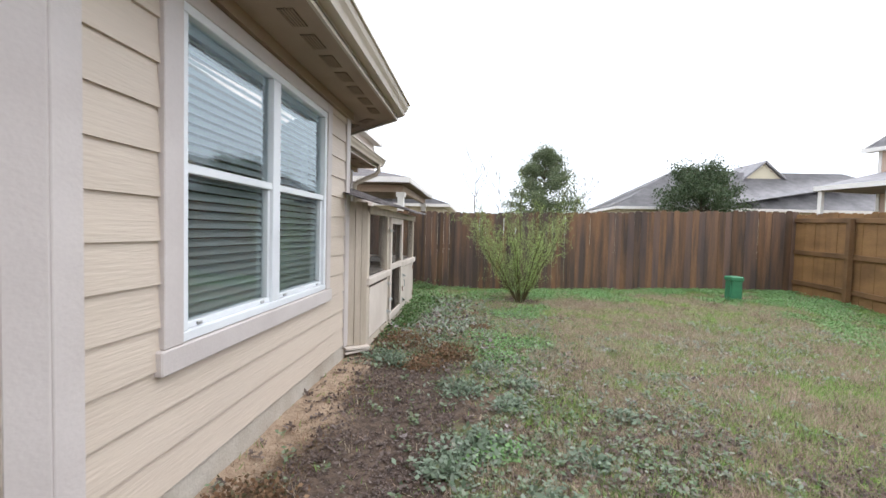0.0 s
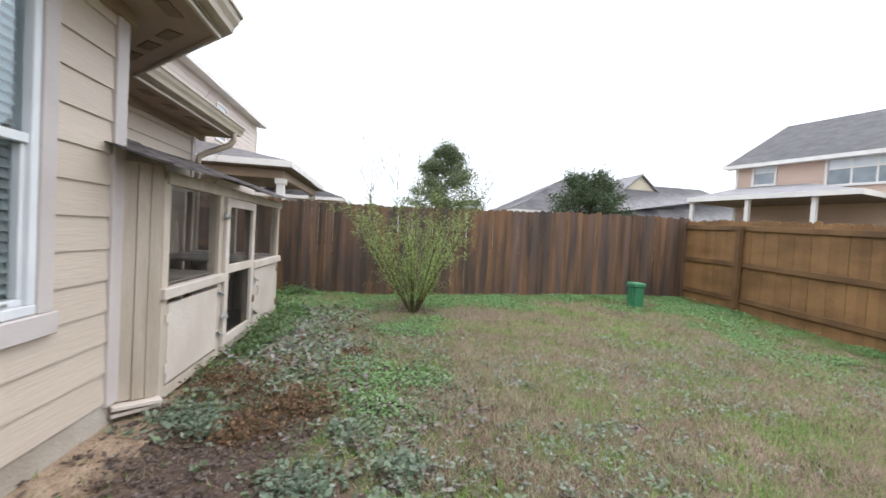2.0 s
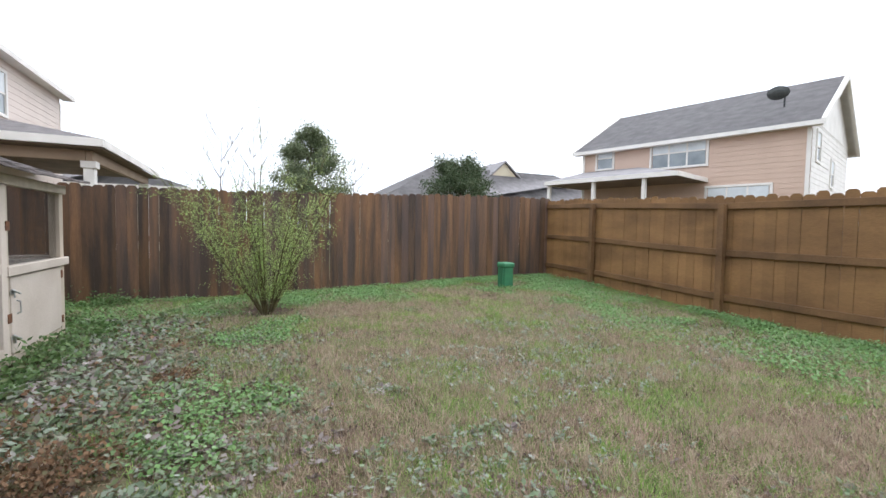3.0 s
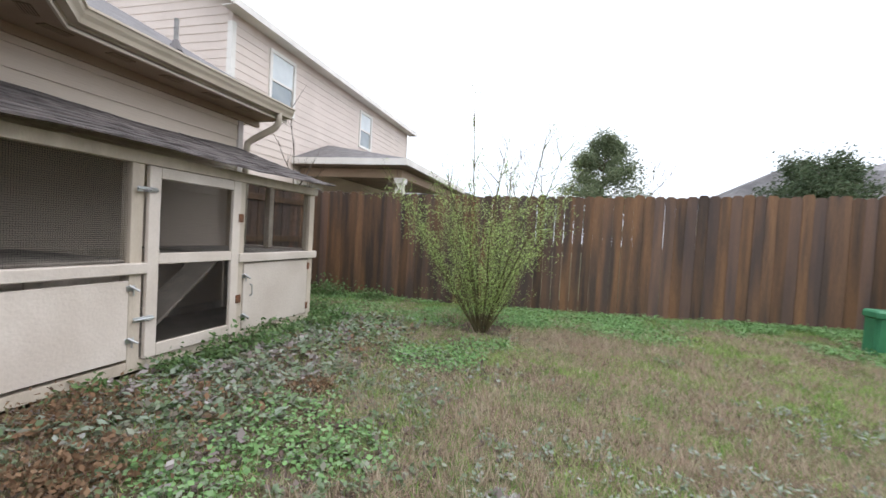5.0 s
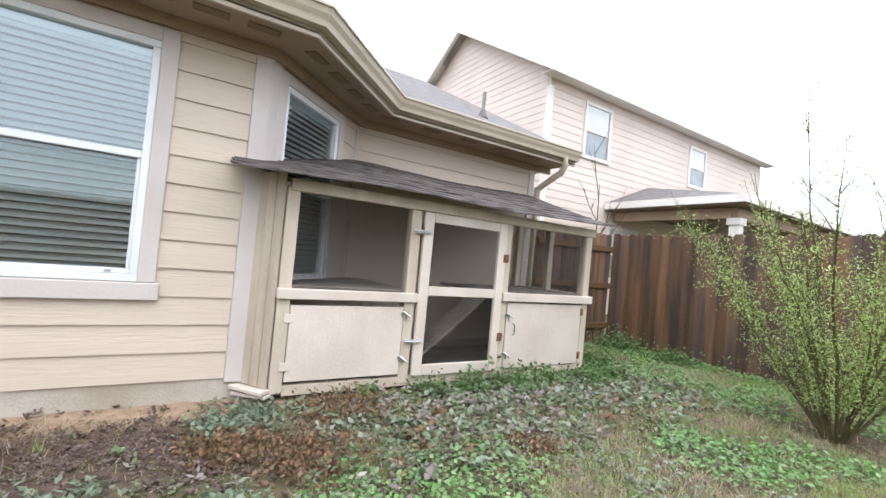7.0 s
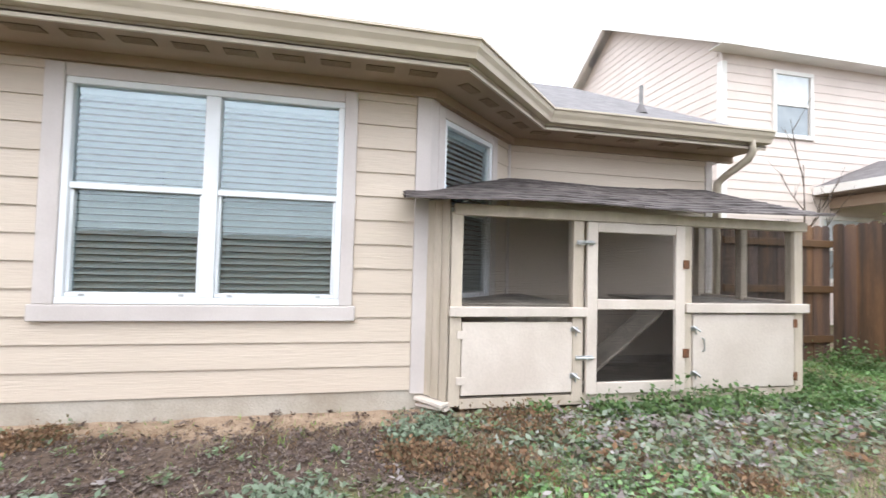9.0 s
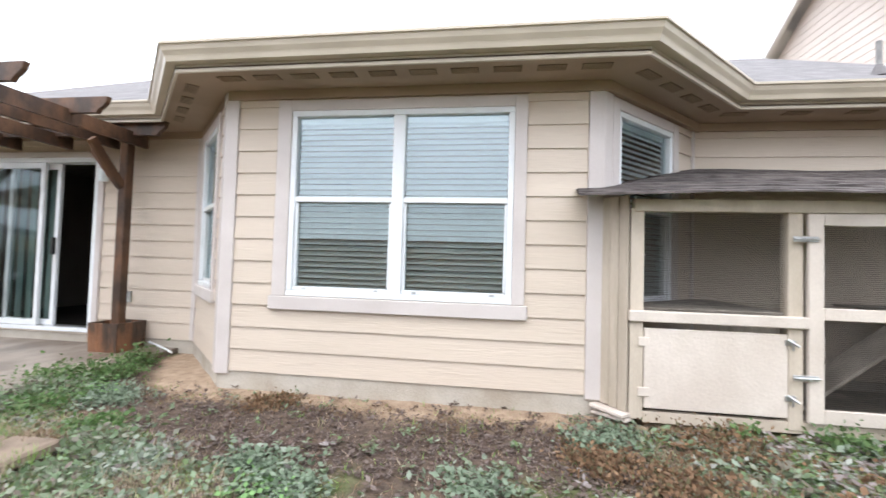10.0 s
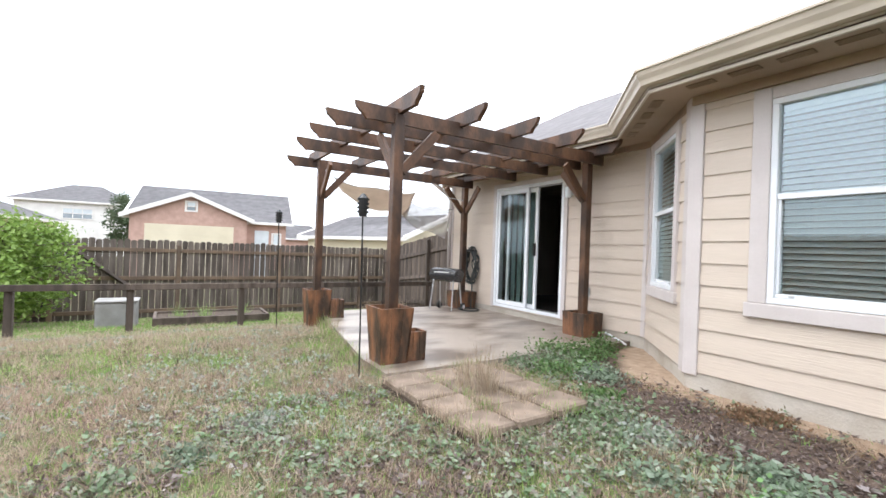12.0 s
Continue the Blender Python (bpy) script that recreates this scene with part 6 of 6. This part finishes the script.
for x_, y_, r_, h_, mat_ in ((-1.12, 0.02, 0.26, 0.15, G_DARKWEED), (-1.35, 0.28, 0.22, 0.14, G_DARKWEED), (-0.85, 0.30, 0.24, 0.11, G_WEED), (-0.45, 0.22, 0.2, 0.08, G_WEED), (-1.81, 0.11, 0.17, 0.16, G_DARKWEED),
                             (-0.55, 0.55, 0.2, 0.08, G_DARKWEED), (-0.10, 1.45, 0.22, 0.08, G_WEED), (0.25, 1.62, 0.22, 0.07, G_WEED), (-0.35, 1.2, 0.16, 0.07, G_DARKWEED), (0.0, 1.8, 0.2, 0.06, G_FROST), (2.36, 0.85, 0.12, 0.04, G_BLUE), (1.97, 0.56, 0.16, 0.04, G_FROST), (2.66, 0.98, 0.12, 0.04, G_WEED)):
    weed_clump(x_, y_, r_, h_, 0.036, int(4200 * r_), mat_, "green weeds growing beside the patio and pavers")

def tufts(n, box_, chance, per, r, h, w, lean):
    """Blades standing in separate tufts, each tuft with its own height."""
    x, y = scatter(n, *box_, chance)
    k = len(x)
    hh = np.repeat(h * rng.uniform(0.5, 1.25, k), per)
    px = np.repeat(x, per) + rng.normal(size=k * per) * r
    py = np.repeat(y, per) + rng.normal(size=k * per) * r
    return blades(px, py, hh, w, lean)


NEARBY = (-0.9, 5.6, -1.5, 8.6)
G_PALE = leaf_material("pale_straw", [(0.56, 0.47, 0.355), (0.42, 0.33, 0.24), (0.29, 0.215, 0.155), (0.50, 0.43, 0.31)], 0.8)
stuff("straw_tufts", tufts(26000, NEARBY, lambda a, b: ch_straw(a, b) * smooth(0.3, 0.7, vnoise(a, b, 2.1, 71)), 8, 0.016, 0.085, 0.0026, 1.3), 3, G_PALE, "pale straw grass tufts standing in the lawn", "grass")
stuff("green_tufts", tufts(17000, NEARBY, lambda a, b: ch_green(a, b) * smooth(0.3, 0.65, vnoise(a, b, 2.7, 72)), 8, 0.018, 0.075, 0.0028, 1.1), 3, G_GREEN, "green grass tufts standing in the lawn", "grass")
stuff("brown_tufts", tufts(15000, NEARBY, lambda a, b: ch_straw(a, b) * smooth(0.45, 0.7, vnoise(a, b, 3.3, 73)), 9, 0.02, 0.07, 0.003, 1.5), 3, G_BROWN, "matted purple-brown dead grass tufts", "grass")
stuff("far_tufts", tufts(9000, (-2.0, 6.8, -4.6, -1.5), ch_straw, 7, 0.02, 0.085, 0.0034, 1.2), 3, G_PALE, "pale straw grass tufts by the patio", "grass")

# the lawn's patches: pale frosty rosettes, yellow-green turf, pink-brown mats, large grey leaves by the coop
G_LIME = leaf_material("yellow_green_turf", [(0.33, 0.47, 0.12), (0.42, 0.52, 0.18), (0.25, 0.38, 0.09), (0.48, 0.52, 0.25)], 0.6)
G_PINK = leaf_material("pink_brown_mat", [(0.50, 0.36, 0.29), (0.38, 0.26, 0.21), (0.60, 0.47, 0.37), (0.26, 0.175, 0.15)], 0.8)


def patchy(scale, seed, low, high, fine=None):
    """Chance of growth in separate ragged patches."""
    return lambda a, b: smooth(low, high, 0.62 * vnoise(a, b, scale, seed) + 0.38 * vnoise(a, b, fine or scale * 3.3, seed + 1)) * (1 - growth(a, b)[3]) * (1 - 0.8 * growth(a, b)[1])


LAWN = (-0.9, 6.3, -4.0, 9.2)
x, y = scatter(300000, *LAWN, lambda a, b: turf(a, b) * (0.3 + 0.7 * smooth(0.5, 3.5, b)) * (1 - growth(a, b)[3]) * (1 - 0.8 * growth(a, b)[1]))
stuff("lime_turf", blades(x, y, 0.05, 0.003, 1.2), 3, G_LIME, "patches of fresh yellow-green turf in the lawn", "grass")
x, y = scatter(260000, *LAWN, patchy(1.25, 84, 0.46, 0.58))
stuff("pink_mat", blades(x, y, 0.062, 0.003, 1.9), 3, G_PINK, "matted pink-brown dead grass in the lawn", "grass")
rosettes(9000, (-0.6, 6.0, -4.2, 6.8), patchy(1.3, 87, 0.47, 0.62, 5.0), 0.024, 9, G_FROST, "silver_weeds", "silvery grey-green rosette weeds in the lawn", 0.045)
stuff("tall_tufts", tufts(6500, LAWN, patchy(1.9, 90, 0.40, 0.6), 22, 0.022, 0.115, 0.0026, 1.25), 3, G_PALE, "taller pale straw tufts in the lawn", "grass")
COOPSIDE = (-1.05, 0.75, 4.7, 8.3)
for n, size, mat, seed, label in ((1500, 0.05, G_WEED, 93, "large grey-green leaves lying by the coop"), (800, 0.046, G_FROST, 95, "silvery large-leaved weeds by the coop"),
                                  (450, 0.05, G_GREYLEAF, 103, "pale grey dead leaves by the coop"), (1000, 0.04, G_RUST, 97, "rusty dead leaves among the weeds"), (420, 0.04, G_DARKWEED, 99, "dark green weeds among dead leaves")):
    rosettes(n, COOPSIDE, lambda a, b: (1 - smooth(0.4, 1.5, a + 1.1)) * smooth(0.35, 0.6, vnoise(a, b, 2.2, seed)), size, 7, mat, "coop_weeds", label, 0.07)

# long pale straws lying about, brown mats, fine straw along the wall
x, y = scatter(9000, -1.0, 6.5, -3.5, 9.5, lambda a, b: (1 - 0.8 * growth(a, b)[1]) * smooth(0.3, 0.7, vnoise(a, b, 1.3, 51)))
stuff("long_straw", blades(x, y, 0.12, 0.0022, 2.2), 3, G_STRAW, "long pale straws lying in the lawn", "grass")
x, y = scatter(200000, -0.6, 6.0, -3.5, 9.3, lambda a, b: smooth(0.42, 0.68, 0.5 * vnoise(a, b, 1.9, 61) + 0.5 * vnoise(a, b, 5.0, 62)) * (1 - growth(a, b)[1]) * (1 - growth(a, b)[3]))
stuff("brown_grass", blades(x, y, 0.06, 0.0032, 1.4), 3, G_BROWN, "matted brown dead grass patches", "grass")
x, y = scatter(40000, -1.3, 0.2, 0.2, 4.7, lambda a, b: 0.12 + 0.6 * growth(a, b)[3] * smooth(-1.25, -0.95, a) * (1 - smooth(-0.9, -0.6, a)))
stuff("straw_litter", blades(x, y, 0.045, 0.0016, 3.0), 3, G_RUST, "fine rusty straw litter along the house slab", "litter")

# tall dry grass standing in the paver joints
def tall_tuft(x, y, z, n, h, label, mat):
    vs, fs = [], []
    for i in range(n):
        a = rng.uniform(0, 2 * math.pi)
        l_ = h * rng.uniform(0.4, 1.1)
        out = l_ * rng.uniform(0.1, 0.7)
        w = 0.0022
        px, py = x + rng.normal() * 0.05, y + rng.normal() * 0.05
        k = len(vs)
        for t in (0, 0.4, 0.75, 1.0):
            q = (px + math.cos(a) * out * t ** 1.6, py + math.sin(a) * out * t ** 1.6, z + l_ * (t - 0.22 * t ** 3 * out / l_))
            vs += [(q[0] - math.sin(a) * w * (1.1 - t), q[1] + math.cos(a) * w * (1.1 - t), q[2]), (q[0] + math.sin(a) * w * (1.1 - t), q[1] - math.cos(a) * w * (1.1 - t), q[2])]
        for t in range(3):
            fs.append((k + 2 * t, k + 2 * t + 1, k + 2 * t + 3, k + 2 * t + 2))
    me = bpy.data.meshes.new("grass_tuft")
    me.from_pydata(vs, [], fs)
    me.materials.append(mat)
    return tagged(new("grass_tuft", me), label, "grass", "", "stuff")


for i in range(22):
    y_ = -3.2 + 0.15 * i
    tall_tuft((0.97 if y_ > -0.5 else 0.97 + (y_ + 0.5) * 0.17) + 0.04 * math.sin(i * 2.3), y_, ground_z(0.9, y_) - 0.01, 60, 0.14 - 0.02 * (i % 3) + (0.1 if y_ < -2 else 0), "grass growing over the patio edge", G_STRAW if i % 3 else G_GREEN)
tall_tuft(0.50, 0.86, 0.05, 190, 0.40, "tall dry grass tuft growing between pavers", G_PALE)
tall_tuft(0.58, 0.72, 0.05, 80, 0.30, "tall dry grass tuft growing between pavers", G_PALE)
tall_tuft(0.35, 0.40, 0.05, 60, 0.22, "small dry grass tuft between pavers", G_STRAW)
tall_tuft(0.72, 1.12, 0.05, 60, 0.17, "small dry grass tuft between pavers", G_STRAW)
for i in range(90):
    if i % 2:
        u, v = rng.choice((-0.51, -0.169, 0.169, 0.51)), rng.uniform(-0.57, 0.57)
    else:
        u, v = rng.uniform(-0.5, 0.5), rng.choice((-0.588, -0.294, 0.0, 0.294, 0.588))
    p_ = Matrix.Rotation(radians(2), 3, "Z") @ Vector((u, v, 0))
    tall_tuft(0.52 + p_.x, 0.82 + p_.y, 0.055, 34, 0.075, "short grass growing in a paver joint", G_GREEN if i % 5 == 0 else (G_STRAW if i % 2 else G_PALE))
for x_, y_ in ((-1.3, -4.1), (-0.7, -4.4), (0.2, -4.3), (1.9, -5.9), (1.2, -6.1), (2.3, -6.0)):
    tall_tuft(x_, y_, ground_z(x_, y_), 120, 0.45, "tall yellow-green grass by the rail fence", G_STRAW if x_ < 0.5 else G_GREEN)


# ---- shrubs and trees ----
M_BARK = material("grey_brown_bark", (0.115, 0.085, 0.06), (0.07, 0.05, 0.037), 12, 0.9, 0.6, 60, grain=0.25)
M_TWIG = material("green_brown_twig", (0.11, 0.095, 0.04), (0.075, 0.06, 0.03), 12, 0.8, 0.3, 60, grain=0.2)
L_BUSH = leaf_material("spring_green_leaf", [(0.30, 0.42, 0.12), (0.43, 0.55, 0.18), (0.24, 0.34, 0.10), (0.50, 0.60, 0.26)], 0.6)
L_OAK = leaf_material("oak_leaf", [(0.13, 0.17, 0.09), (0.20, 0.24, 0.13), (0.09, 0.12, 0.065), (0.26, 0.29, 0.18)], 0.6)
L_DARK = leaf_material("dark_evergreen_leaf", [(0.060, 0.098, 0.048), (0.098, 0.135, 0.068), (0.045, 0.068, 0.033), (0.128, 0.150, 0.083)], 0.6)
L_BRIGHT = leaf_material("yellow_green_leaf", [(0.17, 0.27, 0.05), (0.25, 0.36, 0.08), (0.12, 0.2, 0.04), (0.30, 0.40, 0.12)], 0.5)


def stem(rng_, p, d, length, r, bend=0.25, n=7, lift=0.0):
    pts = [Vector(p)]
    d = Vector(d).normalized()
    for i in range(n):
        d = (d + Vector(rng_.normal(size=3)) * bend / n + Vector((0, 0, lift / n))).normalized()
        pts.append(pts[-1] + d * length / n)
    return pts, [r * (1 - 0.85 * i / n) + 0.0006 for i in range(n + 1)]


bush = thing("leafy_shrub", "multi-stemmed shrub with fresh light green leaves", "shrub", pose(0.85, 8.24, ground_z(0.85, 8.24)))
r2 = np.random.default_rng(11)
tips = []
for i in range(26):
    bm = bmesh.new()
    a = 2 * math.pi * i / 26 + r2.uniform(-0.2, 0.2)
    tilt = r2.uniform(0.06, 0.74)
    L = r2.uniform(1.5, 2.4) * (1 - 0.12 * tilt)
    pts, rad = stem(r2, (0.05 * math.cos(a), 0.05 * math.sin(a), -0.03), (math.cos(a) * tilt, math.sin(a) * tilt, 1), L, r2.uniform(0.007, 0.016), 0.35, 8)
    tube(bm, pts, rad, 5)
    for j in range(2, 9):
        for q in range(3):
            b0 = pts[j - 1].lerp(pts[j], r2.random())
            d = (pts[j] - pts[j - 1]).normalized() + Vector(r2.normal(size=3)) * 0.65
            sp, sr = stem(r2, b0, d, r2.uniform(0.18, 0.5), 0.0035, 0.4, 4, 0.35)
            tube(bm, sp, sr, 3)
            tips.append((sp, j / 8))
        tips.append(([pts[j - 1], pts[j]], j / 8))
    part("stem", bm, M_TWIG, bush)
pts = []
for sp, f in tips:
    n = 36 if f < 0.8 else 20
    for i in range(n):
        k = r2.integers(0, len(sp) - 1)
        p_ = sp[k].lerp(sp[k + 1], r2.random())
        if p_.z > 0.2:
            pts.append(tuple(p_ + Vector(r2.normal(size=3)) * 0.028))
lv = leaves(np.array(pts), 0.024, 0.0, 0.34, 0.4, 0.3)
ob = new("foliage", raw_mesh("foliage", lv, 4, L_BUSH))
ob.parent = bush


def tree(name, label, x, y, h, r, crown_lo, mat, seed, n_leaf, leaf, gap=0.42, trunk=0.09, z=0.0, spread=1.0, cone=0.0):
    """Trunk and limbs with leaf clumps round the limb ends, leaving gaps and an uneven outline."""
    t = thing(name, label, "tree" if "tree" in name else "shrub", pose(x, y, z))
    r3 = np.random.default_rng(seed)
    bm = bmesh.new()
    top = Vector((0.1, 0, h * 0.92))
    tube(bm, [(0, 0, -0.2), (0.03, 0.02, h * 0.3), (0.06, -0.03, h * 0.6), tuple(top)], [trunk, trunk * 0.8, trunk * 0.5, 0.012], 8)
    clumps = []
    for i in range(80):
        f = r3.uniform(0, 1)
        z0_ = crown_lo * 0.8 + (h * 0.88 - crown_lo * 0.8) * f
        a = r3.uniform(0, 2 * math.pi)
        prof = math.sin(math.pi * (0.22 + 0.72 * f)) ** 0.6 if not cone else min(1.0, (1 - f) ** 0.85 * cone + 0.16)
        rr = r * prof * r3.uniform(0.45, 1.1) * spread
        e = Vector((math.cos(a) * rr, math.sin(a) * rr, z0_ + r3.uniform(0.05, 0.25) * h * 0.4))
        e.z = min(e.z, h * r3.uniform(0.92, 1.03))
        s_ = Vector((0.05, 0, z0_ - 0.1))
        mid_ = s_.lerp(e, 0.5) + Vector((0, 0, 0.08 * r))
        tube(bm, [tuple(s_), tuple(mid_), tuple(e)], [trunk * 0.3, trunk * 0.18, 0.006], 5)
        for k_ in (0.55, 0.8, 1.0):
            clumps.append((s_.lerp(e, k_), r * r3.uniform(0.10, 0.24) * (1 - 0.2 * f if cone else 1)))
    part("trunk", bm, M_BARK, t)
    per = n_leaf // len(clumps)
    allp = []
    for c, cr in clumps:
        p_ = r3.normal(size=(per, 3)) * cr * np.array([0.62, 0.62, 0.5]) + np.array(c)
        allp.append(p_)
    lv = leaves(np.concatenate(allp), leaf, 0.1, 0.5, 0.4)
    o = new("crown", raw_mesh("crown", lv, 4, mat))
    o.parent = t
    return t


tree("tree", "young evergreen oak tree beyond the back fence", 3.15, 21.9, 5.9, 1.9, 1.7, L_OAK, 21, 42000, 0.085, cone=1.3)
tree("tree", "dark rounded evergreen tree beyond the back fence", 12.3, 25.2, 5.75, 2.3, 1.4, L_DARK, 27, 30000, 0.12)
tree("garden_shrub", "large bright green leafy shrub at the lawn's end", 5.15, -7.6, 2.15, 1.25, 0.3, L_BRIGHT, 23, 12000, 0.09, trunk=0.05, z=-0.62)
tree("tree", "dark tree between distant houses", 5.4, -38.6, 5.3, 1.8, 1.0, L_DARK, 24, 6000, 0.2, z=-0.5)


def bare_tree(label, x, y, h, seed, n=9, z=0.0, spread=0.35):
    t = thing("bare_tree", label, "tree", pose(x, y, z))
    r3 = np.random.default_rng(seed)
    bm = bmesh.new()
    trunk_, rad = stem(r3, (0, 0, -0.2), (0, 0, 1), h, 0.026, 0.12, 8)
    tube(bm, trunk_, rad, 6)
    part("trunk", bm, M_BARK, t)
    for i in range(n):
        bm = bmesh.new()
        f = r3.uniform(0.3, 0.95)
        k = min(7, int(f * 8))
        a = r3.uniform(0, 2 * math.pi)
        bp, br = stem(r3, trunk_[k], (math.cos(a) * spread * 2, math.sin(a) * spread * 2, 1), h * r3.uniform(0.2, 0.5), 0.009, 0.3, 6)
        tube(bm, bp, br, 4)
        for j in range(4):
            q = bp[r3.integers(2, 6)]
            a2 = r3.uniform(0, 2 * math.pi)
            sp, sr = stem(r3, q, (math.cos(a2) * 0.6, math.sin(a2) * 0.6, 1), h * r3.uniform(0.08, 0.2), 0.006, 0.3, 4)
            tube(bm, sp, sr, 3)
        part("branch", bm, M_BARK, t)


bare_tree("leafless young tree in front of the pinkish house", -3.6, 10.9, 3.1, 31, 6)
bare_tree("leafless slender tree behind the back fence", 4.6, 20.0, 4.2, 32, 12)
bare_tree("leafless slender tree behind the back fence", -0.2, 19.0, 4.8, 33, 12)
bare_tree("leafless slender tree behind the back fence", 0.9, 19.6, 5.2, 34, 12)
bare_tree("leafless tree far off by the street", 13.0, -26.0, 5.0, 35, 14, -0.5)

# darker hollows between the tufts: their shade is put into dark blade colours
x, y = scatter(150000, *LAWN, patchy(3.6, 101, 0.52, 0.64, 9.0))
G_GAP_SHADE = leaf_material("tuft_gap_shade", [(0.12, 0.082, 0.064), (0.07, 0.05, 0.04), (0.17, 0.12, 0.095), (0.085, 0.095, 0.045)], 0.85)
stuff("tuft_gap_shade", blades(x, y, 0.058, 0.0036, 1.7), 3, G_GAP_SHADE, "dark dead blades coloured as the shade between the grass tufts", "grass")
